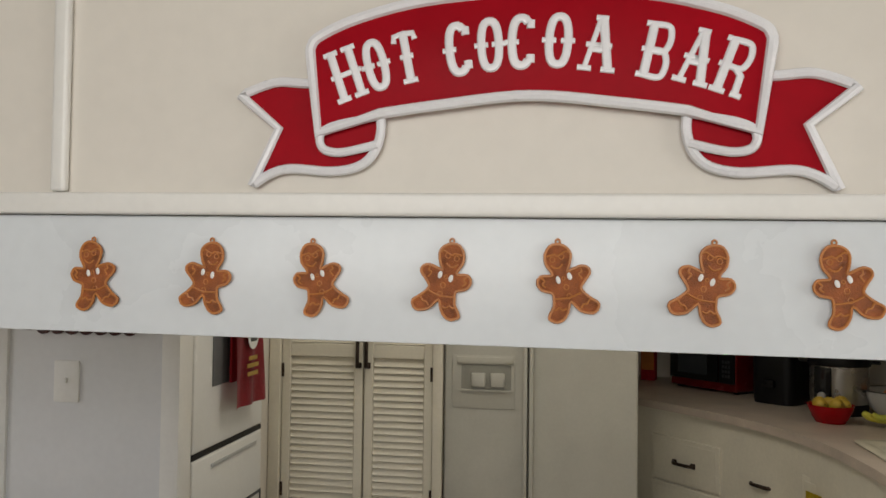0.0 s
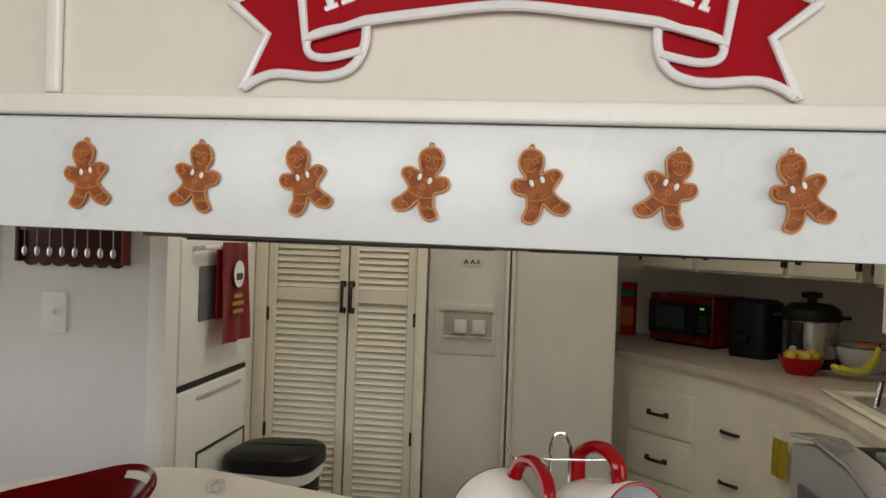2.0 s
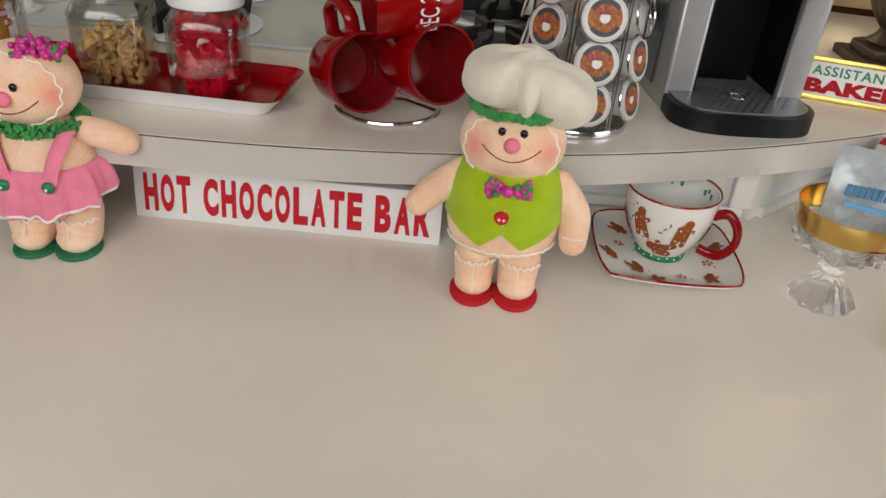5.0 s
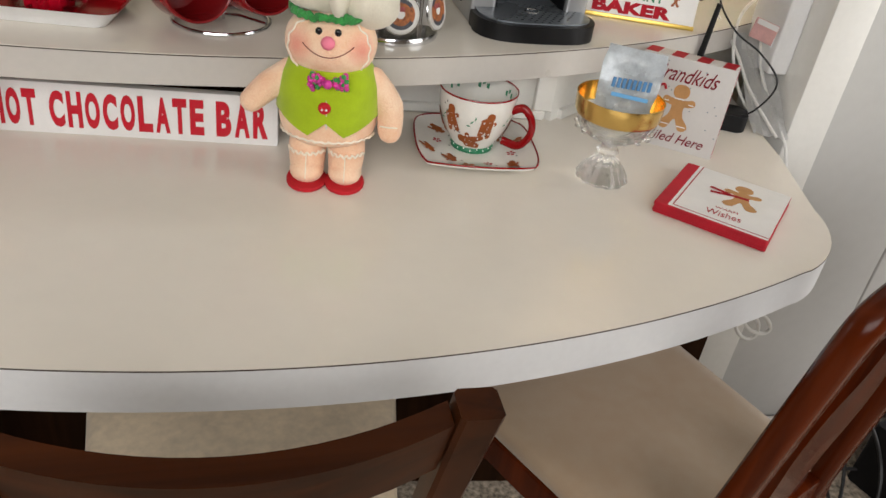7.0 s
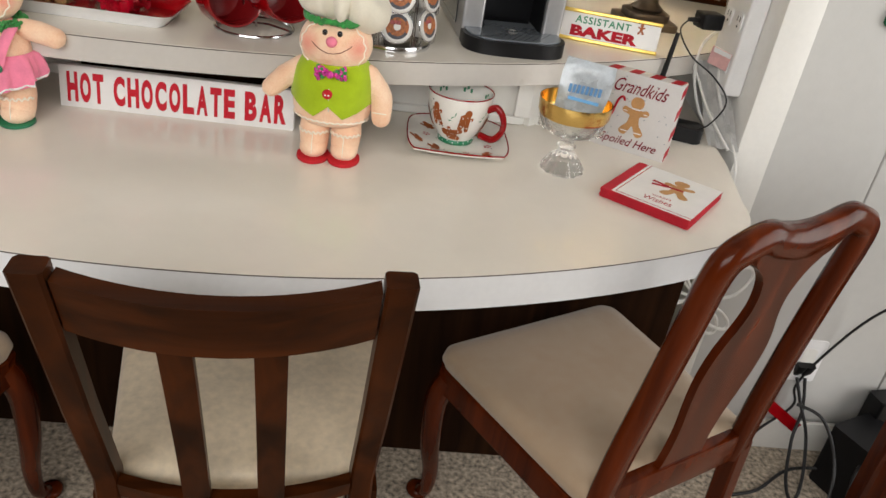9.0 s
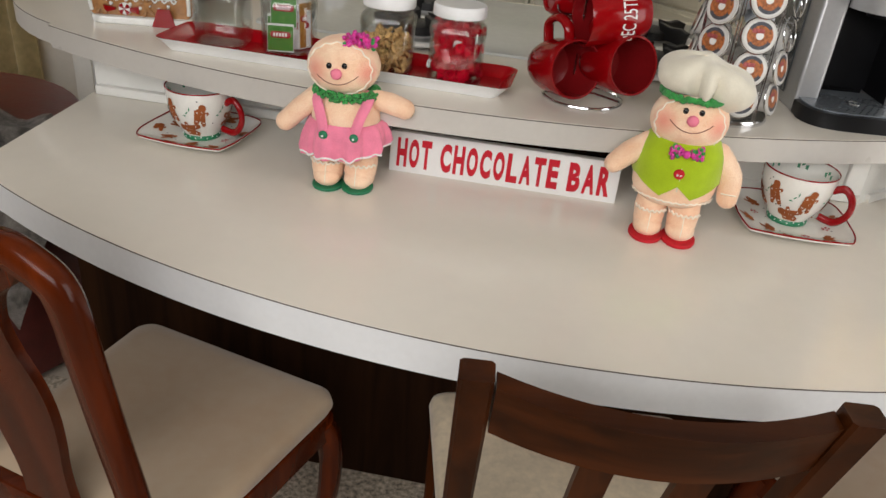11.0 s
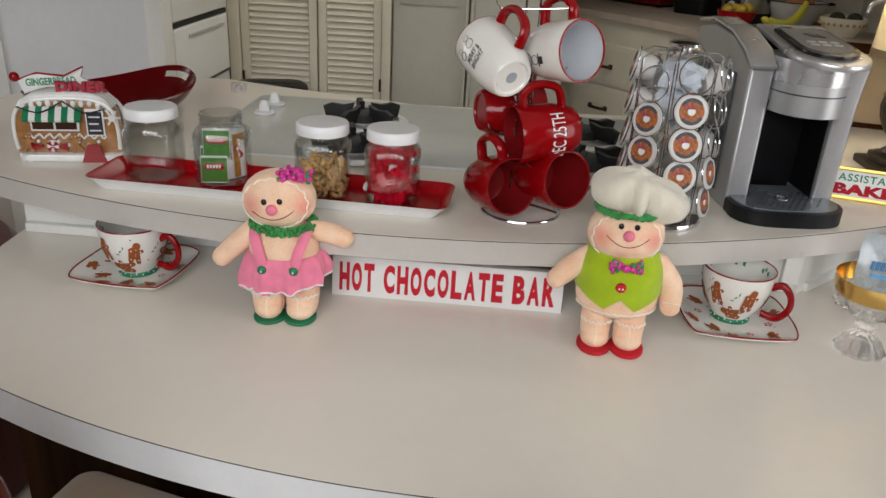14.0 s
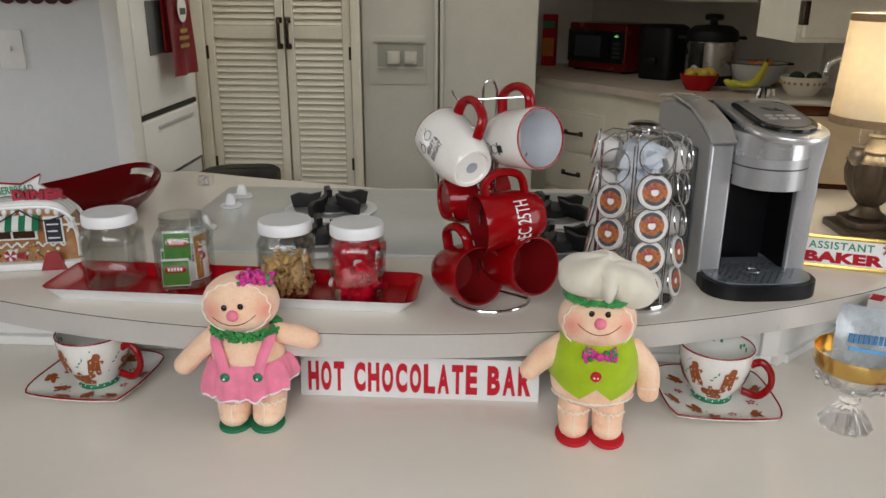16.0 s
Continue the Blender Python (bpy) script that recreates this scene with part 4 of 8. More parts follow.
for k in range(7):
    a = k * math.tau / 6
    for q in range(3):
        add_tube(bm, [(0.035 + 0.003 * math.cos(a), 0.01 + 0.003 * math.sin(a), 0.0045), (0.035 + 0.028 * math.cos(a + 0.2 * q), 0.005 + 0.025 * math.sin(a + 0.2 * q), 0.0045)], 0.0008, 4)
part("snowflake", bm, "red_dark", tr, "moulded snowflake relief")


def sq(hw, e, z, n=40):
    """A superellipse ring: e 2 is round, more is squarer."""
    out = []
    for i in range(n):
        a = math.tau * i / n
        c, s = math.cos(a), math.sin(a)
        out.append((hw * math.copysign(abs(c) ** (2 / e), c), hw * math.copysign(abs(s) ** (2 / e), s), z))
    return out


def jar(x, y, rz, lid, label):
    ob = thing("glass_jar", pose(x, y, ZU + 0.0046, 0, 0, rz), label, "jar", "jars on the serving tray")
    bm = bmesh.new()
    outer = [(0.034, 4, 0.0), (0.040, 3.6, 0.003), (0.0435, 3.8, 0.01), (0.0435, 3.8, 0.072), (0.043, 3.6, 0.084), (0.040, 3.2, 0.093), (0.036, 2.6, 0.0995), (0.034, 2, 0.102), (0.034, 2, 0.106), (0.0355, 2, 0.1075), (0.034, 2, 0.109),
             (0.034, 2, 0.113), (0.0355, 2, 0.1145), (0.034, 2, 0.116), (0.034, 2, 0.1195)]
    inner = [(0.0315, 2, 0.1195), (0.0315, 2, 0.102), (0.034, 2.6, 0.096), (0.0375, 3.2, 0.091), (0.0405, 3.6, 0.083), (0.0408, 3.8, 0.012), (0.037, 3.5, 0.0065), (0.02, 3, 0.006)]
    v = tray_loft(bm, [sq(*p) for p in outer + inner])
    bm.faces.new(v[0][::-1])
    bm.faces.new(v[-1])
    g = part("jar", bm, "glass", ob, "clear square pressed glass")
    g.visible_shadow = False
    for k in range(3):
        rib = part("rib", tube(sq(0.0436, 3.8, 0.078 + 0.0045 * k, 32), 0.0008, 5, closed=True), "glass", g)
        rib.visible_shadow = False
    if lid:
        part("lid", lathe([(0.0, 0.1045), (0.0415, 0.1045), (0.042, 0.107), (0.0415, 0.1195), (0.0395, 0.1222), (0.0, 0.1228)], 40, cap=False), "white_plastic", ob, "white plastic screw lid")
    return ob


jar(-0.553, 0.697, 4, True, "empty clear glass jar with white lid on the tray")
j2 = jar(-0.438, 0.7, 10, False, "open clear glass jar filled with green tea packets")
j3 = jar(-0.2655, 0.676, 8, True, "clear glass jar with white lid, half full of nuts")
j4 = jar(-0.152, 0.668, 6, True, "clear glass jar with white lid, full of red wrapped sweets")

rnd = random.Random(4)


def packet(x, y, z, rx, rz, w, h, band, label):
    ob = thing("tea_packet", pose(x, y, z, rx, 0, rz), label, "tea packet", "tea packets in the jar")
    part("sachet", box(-w / 2, w / 2, -0.0015, 0.0015, 0, h, 0.0008, 1), "white_print", ob)
    part("green_panel", box(-w / 2 + 0.001, w / 2 - 0.001, -0.0021, -0.0016, 0.002, h * 0.93), band, ob, "green printed panel")
    part("brand_plate", plate(bmesh.new(), round_rect(w * 0.78, 0.0105, 0.005, 3, 0, h * 0.62), -0.0026, -0.0022), "red_print", ob, "red printed plate")
    bm = bmesh.new()
    for k in range(5):
        add_box(bm, -w * 0.27 + k * w * 0.11, -w * 0.27 + k * w * 0.11 + w * 0.07, -0.003, -0.0027, h * 0.62 - 0.0028, h * 0.62 + 0.0028)
    part("print", bm, "white_print", ob)
    return ob


tea_green = mat("tea_packet_green", (0.025, 0.15, 0.02), 0.4, var=0.25, scale=90, tint=(0.09, 0.22, 0.02))
packet(-0.444, 0.672, ZU + 0.0125, -4, 12, 0.043, 0.045, tea_green, "green and white paper tea packet in the jar")
packet(-0.442, 0.682, ZU + 0.050, -6, 10, 0.043, 0.05, tea_green, "green and white paper tea packet in the jar")
packet(-0.421, 0.705, ZU + 0.0125, -2, 50, 0.04, 0.062, "white_print", "white paper tea packet on edge in the jar")
packet(-0.415, 0.712, ZU + 0.0125, -2, 65, 0.03, 0.08, mat("tea_packet_orange", (0.55, 0.25, 0.04), 0.45, var=0.2, scale=100), "orange paper tea packet on edge in the jar")
for k in range(4):
    packet(-0.451 + 0.004 * k, 0.695 + 0.007 * k, ZU + 0.0125, -2, 12 + 4 * k, 0.045, 0.055 + 0.004 * k, tea_green, "green and white paper tea packet in the jar")


def pile(name, centre, n, zmax, material, maker, label, category):
    bm = bmesh.new()
    for k in range(n):
        a, r = rnd.uniform(0, math.tau), (0.032 if name == "nuts" else 0.026) * math.sqrt(rnd.random())
        z = 0.014 + (zmax - 0.014) * (k / n)
        m = pose(r * 1.08 * math.cos(a), r * 1.08 * math.sin(a), z, rnd.uniform(0, 360), rnd.uniform(0, 360), rnd.uniform(0, 360))
        maker(bm, m)
    ob = new(name, mesh_of(name, bm, material))
    ob.matrix_world = pose(centre[0], centre[1], ZU)
    return tagged(ob, label, category, "", "stuff")


def nut(bm, m):
    s = rnd.uniform(0.8, 1.2)
    pts = [(0.007 * s * math.cos(a), 0.005 * s * math.sin(a), 0.001 * math.sin(3 * a)) for a in (0.3, 1.1, 1.9, 2.7, 3.5)]
    add_tube(bm, pts, [0.0022 * s, 0.0035 * s, 0.004 * s, 0.0033 * s, 0.002 * s], 6, m=m)


def sweet(bm, m):
    s = rnd.uniform(0.85, 1.15)
    add_box(bm, -0.011 * s, 0.011 * s, -0.008, 0.008, -0.006, 0.006, 0.003, 2, m=m)
    for d in (-1, 1):
        add_lathe(bm, [(0.002, 0), (0.008 * s, 0.008), (0.005 * s, 0.0085), (0.001, 0.001)], 7, 1 if rnd.random() < 0.04 else 0, m @ pose(0, 0, 0, 0, 90 * d, 0) @ pose(0, 0, 0.0105), False)


pile("nuts", (-0.2655, 0.676), 170, 0.068, mat("cashew_tan", (0.68, 0.42, 0.17), 0.6, var=0.15, scale=60, island=0.3), nut, "tan nuts filling half the jar", "nuts")
pile("wrapped_sweets", (-0.152, 0.668), 95, 0.092, [mat("red_foil", (0.56, 0.004, 0.022), 0.22, 0.0, var=0.2, scale=80, island=0.25, coat=0.3), "white_print"], sweet, "red foil wrapped sweets filling the jar", "sweets")

# ---- mug tree ----
mt = thing("mug_tree", pose(0.054, 0.684, ZU), "chrome wire mug tree with looped top", "mug stand")
part("base_ring", tube([(0.062 * math.cos(a * 0.1745), 0.062 * math.sin(a * 0.1745) + 0.0, 0.003) for a in range(36)], 0.0028, 8, closed=True), "chrome", mt)
part("base_bar", tube([(-0.058, -0.004, 0.003), (-0.02, 0.02, 0.004), (0.02, 0.02, 0.004), (0.058, -0.004, 0.003)], 0.0025, 8), "chrome", mt)
TOP = 1.236 - ZU
part("post", tube(spline([(-0.018, 0.004, 0.003), (-0.018, 0.004, 0.15), (-0.018, 0.004, TOP - 0.03), (-0.0175, 0.004, TOP - 0.012), (-0.0125, 0.004, TOP - 0.001), (-0.0035, 0.004, TOP - 0.001), (0.0015, 0.004, TOP - 0.012), (0.002, 0.004, TOP - 0.03), (0.002, 0.004, 0.15), (0.002, 0.004, 0.003)], 5), 0.0021, 8), "chrome", mt)
part("arm", tube(spline([(-0.063, -0.006, TOP - 0.014), (-0.058, -0.004, TOP - 0.024), (-0.045, -0.002, TOP - 0.027), (0.036, -0.002, TOP - 0.022), (0.043, -0.004, TOP - 0.018), (0.047, -0.006, TOP - 0.008)], 5), 0.0014, 8), "chrome", mt)
for z, x0, x1 in ((0.222, -0.05, 0.05), (0.128, -0.06, 0.055)):
    part("arm", tube(spline([(x0, 0.0, z + 0.012), (x0 + 0.01, 0.002, z), (0, 0.02, z - 0.001), (x1 - 0.01, 0.002, z), (x1, 0.0, z + 0.012)], 5), 0.0018, 8), "chrome", mt)


def mug(centre, axis, side, outside, inside, handle, label, red_rim=False, words=False, art=False):
    """A mug whose mouth looks along axis and whose handle leans to side."""
    ob = thing("mug", frame_of(centre, axis, side), label, "mug", "mugs on the mug tree")
    h, r = 0.098, 0.0435
    body = [(0.0, -h / 2 + 0.003), (0.024, -h / 2 + 0.003), (0.026, -h / 2), (0.030, -h / 2), (0.033, -h / 2 + 0.004), (0.038, -h / 2 + 0.018), (0.0425, -0.01), (r, 0.02), (r + 0.001, h / 2 - 0.002), (r, h / 2)]
    part("body", lathe(body, 40, cap=False), outside, ob)
    part("inside", lathe([(r, h / 2), (r - 0.0025, h / 2 - 0.001), (r - 0.003, 0.015), (0.039, -0.012), (0.033, -h / 2 + 0.02), (0.0, -h / 2 + 0.010)], 40, cap=False), inside, ob, "glazed inside")
    pts = spline([(r - 0.003, 0, 0.034), (r + 0.016, 0, 0.036), (r + 0.029, 0, 0.022), (r + 0.03, 0, 0.0), (r + 0.02, 0, -0.02), (0.038, 0, -0.027)], 5)
    part("handle", tube(pts, 0.0062, 10, flat=1.35, up0=(0, 1, 0)), handle, ob, "loop handle")
    if red_rim:
        part("rim", tube([((r - 0.001) * math.cos(a * math.tau / 40), (r - 0.001) * math.sin(a * math.tau / 40), h / 2) for a in range(40)], 0.0016, 6, closed=True), "red_ceramic", ob, "red painted rim")
    return ob


def wrap(bm, radius, turn, lift=0.0005, z0=0.0, upright=True):
    """Bends flat x-z lettering round the z axis."""
    for v in bm.verts:
        a = v.co.x / radius + turn
        rr = radius + lift - v.co.y
        v.co = Vector((rr * math.cos(a), rr * math.sin(a), v.co.z + z0))
    return bm


def stack_word(ob, text, w, h, turn, z0, material, rot=0, bold=0.02):
    bm = lettering(text, w, h, 0.0003, bold)
    if rot:
        bmesh.ops.transform(bm, matrix=pose(0, 0, 0, 0, rot, 0), verts=bm.verts)
    bmesh.ops.triangulate(bm, faces=bm.faces[:])
    part("print", wrap(bm, 0.0432, radians(turn), z0=z0), material, ob, "printed words")


MW = ("white_ceramic", "white_ceramic", "red_ceramic")
MR = ("red_ceramic", mat("dark_red_glaze", (0.22, 0.008, 0.01), 0.15, var=0.08, scale=12), "red_ceramic")
m1 = mug((-0.001, 0.660, 1.138), (-0.50, 0.77, 0.37), (0.08, 0.3, 0.95), *MW, "white ceramic mug with red handle and printed words", True)
m2 = mug((0.088, 0.667, 1.156), (0.60, -0.75, 0.16), (-0.03, 0.03, 0.055), "white_ceramic", "grey_ceramic", "red_ceramic", "white ceramic mug with red rim and printed snow figure", True)
m3 = mug((0.078, 0.662, 1.036), (-0.09, -0.035, -0.008), (0.014, 0.0, 0.07), *MR, "red glazed mug with white words dec 25th")
m4 = mug((0.023, 0.732, 1.049), (0.092, 0.038, 0.0), (0.0, 0.0, 0.07), *MR, "red glazed mug hung with its base outwards")
m5 = mug((0.012, 0.658, 0.950), (0.526, -0.825, 0.19), (-0.015, 0.0, 0.07), *MR, "red glazed mug hung on the lowest hook")
m6 = mug((0.092, 0.666, 0.9635), (0.56, -0.78, 0.2), (-0.03, 0.0, 0.05), *MR, "red glazed mug hung on the lowest hook")
stack_word(m3, "DEC 25TH", 0.072, 0.021, -82, -0.008, "white_print", 0, 0.0)
stack_word(m4, "DEC 25TH", 0.072, 0.021, 95, 0.004, "white_print", 0, 0.0)
stack_word(m1, "MERRY &", 0.03, 0.010, -92, 0.004, "black_print", 0, 0.0)
stack_word(m1, "BRIGHT", 0.03, 0.010, -92, -0.009, "black_print", 0, 0.0)


def scribble(ob, turn, z0, s):
    """A small line drawing printed on a mug."""
    bm = bmesh.new()
    for cx, cz, r in ((0, -0.006, 0.007), (0, 0.006, 0.0048)):
        ribbon(bm, [(s * (cx + r * math.cos(a * 0.4)), 0, s * (cz + r * math.sin(a * 0.4))) for a in range(16)], 0.0005, 0, True, 1, 4)
    add_box(bm, -0.004 * s, 0.004 * s, -0.0003, 0.0003, 0.011 * s, 0.018 * s)
    add_box(bm, -0.007 * s, 0.007 * s, -0.0003, 0.0003, 0.0105 * s, 0.012 * s)
    part("drawing", wrap(bm, 0.0432, radians(turn), z0=z0), "black_print", ob, "printed line drawing")


scribble(m2, 100, -0.012, 1.35)
scribble(m1, -84, 0.028, 1.0)
scribble(m1, -112, 0.026, 0.9)
part("stamp", lathe([(0.009, -0.0462), (0.009, -0.0464)], 16), mat("grey_stamp", (0.35, 0.38, 0.42), 0.4), m1, "printed maker's stamp")

# ---- capsule carousel ----
ca = thing("capsule_carousel", pose(0.276, 0.706, ZU), "chrome wire carousel rack for coffee capsules", "capsule rack")
part("base", lathe([(0, 0), (0.067, 0), (0.068, 0.004), (0.066, 0.009), (0.02, 0.012), (0, 0.012)], 40), "chrome", ca)
bm = bmesh.new()
v = tray_loft(bm, [[(0.041 * math.cos(k * math.tau / 6 + 0.2), 0.041 * math.sin(k * math.tau / 6 + 0.2), z) for k in range(6)] for z in (0.02, 0.262)])
core = part("core", bm, "acrylic", ca, "clear plastic core")
core.visible_shadow = False
part("cap", lathe([(0, 0.262), (0.026, 0.262), (0.027, 0.266), (0.012, 0.268), (0.012, 0.272), (0.024, 0.273), (0.0245, 0.277), (0.016, 0.280), (0, 0.281)], 32), "chrome", ca, "chrome turning knob")
foil = mat("capsule_foil", (0.72, 0.71, 0.69), 0.35, 0.2, var=0.04, scale=60)
cupm = mat("capsule_cup", (0.62, 0.60, 0.57), 0.35, var=0.05, scale=40)
ring_a = mat("capsule_print_orange", (0.52, 0.17, 0.05), 0.45, var=0.3, scale=230, tint=(0.05, 0.02, 0.015))
ring_b = mat("capsule_print_brown", (0.035, 0.035, 0.045), 0.45, var=0.3, scale=240, tint=(0.10, 0.11, 0.13))


def capsule_mesh():
    bm = lathe([(0, 0.032), (0.016, 0.032), (0.018, 0.029), (0.0215, 0.004), (0.0215, 0.002), (0.0248, 0.0015), (0.0252, 0.0), (0.0245, -0.0008), (0, -0.0008)], 28)
    bm2 = bm
    me = mesh_of("capsule_cup", bm2, cupm)
    lid = lathe([(0.0, -0.0011), (0.0225, -0.0011), (0.0225, -0.0009), (0, -0.0009)], 28)
    outer = lathe([(0.0058, -0.0013), (0.0188, -0.0013), (0.0188, -0.0012), (0.0062, -0.0012), (0.0062, -0.0013)], 28, cap=False)
    arcb = bmesh.new()
    for s in (0, 1):
        pts = [(r * math.cos(a), r * math.sin(a)) for r, a in [(0.0195, s * math.pi + 0.5 + 0.2 * i) for i in range(11)] + [(0.0145, s * math.pi + 2.5 - 0.2 * i) for i in range(11)]]
        add_prism(arcb, pts, -0.00155, -0.0014)
    dot = lathe([(0, -0.0015), (0.005, -0.0015), (0.005, -0.0013), (0, -0.0013)], 18)
    ban = box(-0.012, 0.005, -0.0095, -0.0035, -0.0021, -0.0018)
    return mesh_of("print_banner", ban, mat("banner_red", (0.45, 0.10, 0.10), 0.5, var=0.3, scale=300)), me, mesh_of("foil_lid", lid, foil), mesh_of("print_ring", outer, ring_a), mesh_of("print_arc", arcb, ring_b), mesh_of("print_centre", dot, "white_print")


CUP = capsule_mesh()
rows_z = (0.241, 0.190, 0.140, 0.091, 0.044)
filled = {0: (1, 2, 3, 4), 1: (1, 2, 3), 2: (0, 1, 2, 3), 3: (0, 2, 3), 4: (1, 3), 5: (0, 2, 3), 6: (3, 4)}
for k in range(7):
    a = radians(-82.7 - 360 / 7 * k)
    drop = -0.019 if k % 2 else 0.0
    c, s = math.cos(a), math.sin(a)
    wires = bmesh.new()
    for off in (-0.027, 0.027):
        x, y = 0.061 * c - off * s, 0.061 * s + off * c
        add_tube(wires, [(x, y, 0.01), (x, y, 0.255), (0.044 * c - off * 0.8 * s, 0.044 * s + off * 0.8 * c, 0.265), (0.01 * c, 0.01 * s, 0.265)], 0.0011, 6)
    col = part("column", wires, "chrome", ca, "chrome wire column")
    for j, z in enumerate(rows_z):
        z = z + drop
        if z < 0.012:
            continue
        rim = part("ring", tube([(0.0258 * math.cos(q * math.tau / 24), 0.0258 * math.sin(q * math.tau / 24), 0) for q in range(24)], 0.0013, 6, closed=True), "chrome", col, "", Matrix.Translation((0.068 * c, 0.068 * s, z)) @ pose(0, 0, 0, 0, 0, math.degrees(a)) @ pose(0, 0, 0, 0, 78, 0))
        if j in filled[k]:
            cp = thing("coffee_capsule", ca.matrix_world @ Matrix.Translation((0.070 * c, 0.070 * s, z)) @ pose(0, 0, 0, 0, 0, math.degrees(a)) @ pose(0, 0, 0, 0, 258, 0) @ pose(0, 0, 0, 0, 0, 90), "coffee capsule with orange printed foil lid in its ring", "coffee capsule", "capsules in the carousel")
            for nm, me in zip(("print_banner", "cup", "foil_lid", "print_ring", "print_arc", "print_centre"), CUP):
                o = new(nm, me)
                o.parent = cp
bm = bmesh.new()
for k in range(22):
    m = pose(rnd.uniform(-0.02, 0.02), rnd.uniform(-0.02, 0.02), 0.16 + 0.004 * k, rnd.uniform(0, 360), rnd.uniform(0, 360), 0)
    r = bmesh.ops.create_icosphere(bm, subdivisions=2, radius=0.017, matrix=m @ Matrix.Diagonal((1.2, 1, 0.35, 1)))
    for v in r["verts"]:
        v.co += Vector((rnd.uniform(-1, 1), rnd.uniform(-1, 1), rnd.uniform(-1, 1))) * 0.003
tp = new("paper_sachets", mesh_of("paper_sachets", bm, mat("white_blue_paper", (0.62, 0.66, 0.72), 0.6, var=0.08, scale=50), 20))
tp.matrix_world = ca.matrix_world
tagged(tp, "crumpled white paper sachets inside the carousel", "paper", "", "stuff")

# ---- capsule coffee maker ----
cm = thing("coffee_maker", pose(0.488, 0.768, ZU, 0, 0, 6.5), "brushed silver single-cup coffee maker with drip tray", "coffee maker")
cm.scale = (0.925, 1.0, 0.935)


def loft(bm, sections, mi=0, caps=True):
    v = tray_loft(bm, sections, mi)
    if caps:
        bm.faces.new(v[0][::-1]).material_index = mi
        bm.faces.new(v[-1]).material_index = mi
    return bm


def side_plate(bm, pts, x0, x1, bevel=0.004, mi=0):
    """A plate from a y-z outline, between two x."""
    m = Matrix(((0, 0, 1, 0), (1, 0, 0, 0), (0, 1, 0, 0), (0, 0, 0, 1)))
    return add_prism(bm, pts, x0, x1, bevel, 3, mi, m)


# left water tank column with sloped shoulder
part("tank_column", side_plate(bmesh.new(), [(0.012, 0.0), (0.27, 0.0), (0.27, 0.285), (0.20, 0.300), (0.10, 0.291), (0.02, 0.256), (0.012, 0.248)], -0.098, -0.056, 0.006), "silver", cm, "brushed silver column")
part("tank_cap", side_plate(bmesh.new(), [(0.008, 0.2525), (0.05, 0.277), (0.11, 0.297), (0.2, 0.306), (0.272, 0.294), (0.272, 0.300), (0.2, 0.312), (0.11, 0.304), (0.04, 0.283), (0.004, 0.257)], -0.101, -0.0555, 0.002), "silver_light", cm, "satin lid over the tank")
part("tank_window", box(-0.1008, -0.0985, 0.06, 0.24, 0.02, 0.235, 0.001, 1), mat("smoked_tank", (0.16, 0.17, 0.18), 0.12, trans=0.4, var=0.05), cm, "smoked water tank")
# body behind the cup bay
part("body", side_plate(bmesh.new(), [(0.10, 0.0), (0.27, 0.0), (0.27, 0.283), (0.2, 0.298), (0.1, 0.285), (0.1, 0.2)], -0.0555, 0.0605, 0.004), "black_plastic", cm, "black inner body")
part("bay_back", box(-0.0538, 0.0588, 0.090, 0.0995, 0.029, 0.20, 0.002), "black_plastic", cm, "black back of the cup bay")
for x in (-0.0555, 0.059):
    part("bay_wall", side_plate(bmesh.new(), [(0.016, 0.027), (0.0985, 0.027), (0.0985, 0.20), (0.016, 0.20)], x, x + 0.0015, 0.0), "black_plastic", cm)
part("side_column", side_plate(bmesh.new(), [(0.010, 0.0), (0.27, 0.0), (0.27, 0.29), (0.2, 0.3), (0.12, 0.294), (0.02, 0.272), (-0.006, 0.262), (0.004, 0.2)], 0.061, 0.098, 0.006), "silver", cm, "brushed silver column")
# head over the cup
head = [(x, y - 0.002) for x, y in arc(0.009, 0.02, 0.063, 180, 360, 24)] + [(0.072, 0.0875), (-0.0535, 0.0875), (-0.0535, 0.03), (-0.054, 0.02)]
hd = part("brew_head", prism(head, 0.184, 0.236, 0.004, 2), "silver", cm, "rounded silver brew head")
part("band", prism([(x * 1.02 - 0.0004, y * 1.02 - 0.0008) for x, y in head], 0.2365, 0.274, 0.004, 2), "silver_light", hd, "satin upper band")
part("groove", prism([(x * 1.003, y * 1.003) for x, y in head], 0.218, 0.2205), "grey_dark", hd, "thin dark joint")
part("spout", lathe([(0.022, 0.170), (0.03, 0.184)], 20, m=pose(0.01, 0.03, 0)), "black_plastic", hd)
# sloped top with control panel
tm = pose(0.018, -0.042, 0.281, 8.0, 0, 0)
part("top_shell", prism([(x, y) for x, y in arc(0, 0.035, 0.066, 180, 360, 20)] + [(0.066, 0.20), (-0.056, 0.20)], -0.012, 0.0, 0.005, 2, 0, tm), "silver_light", cm, "sloped satin top")
pn = part("control_panel", prism([(x, y) for x, y in arc(0, 0.045, 0.051, 180, 360, 20)] + [(0.048, 0.145), (0.03, 0.16), (-0.03, 0.16), (-0.048, 0.145)], 0.0003, 0.007, 0.002, 2, 0, tm), "black_gloss", cm, "glossy black control panel")
part("panel_face", prism([(x, y) for x, y in arc(0, 0.05, 0.043, 180, 360, 20)] + [(0.041, 0.14), (-0.041, 0.14)], 0.0071, 0.0084, 0.0005, 1, 0, tm), mat("panel_grey", (0.16, 0.165, 0.17), 0.3, 0.3), pn, "grey panel face")
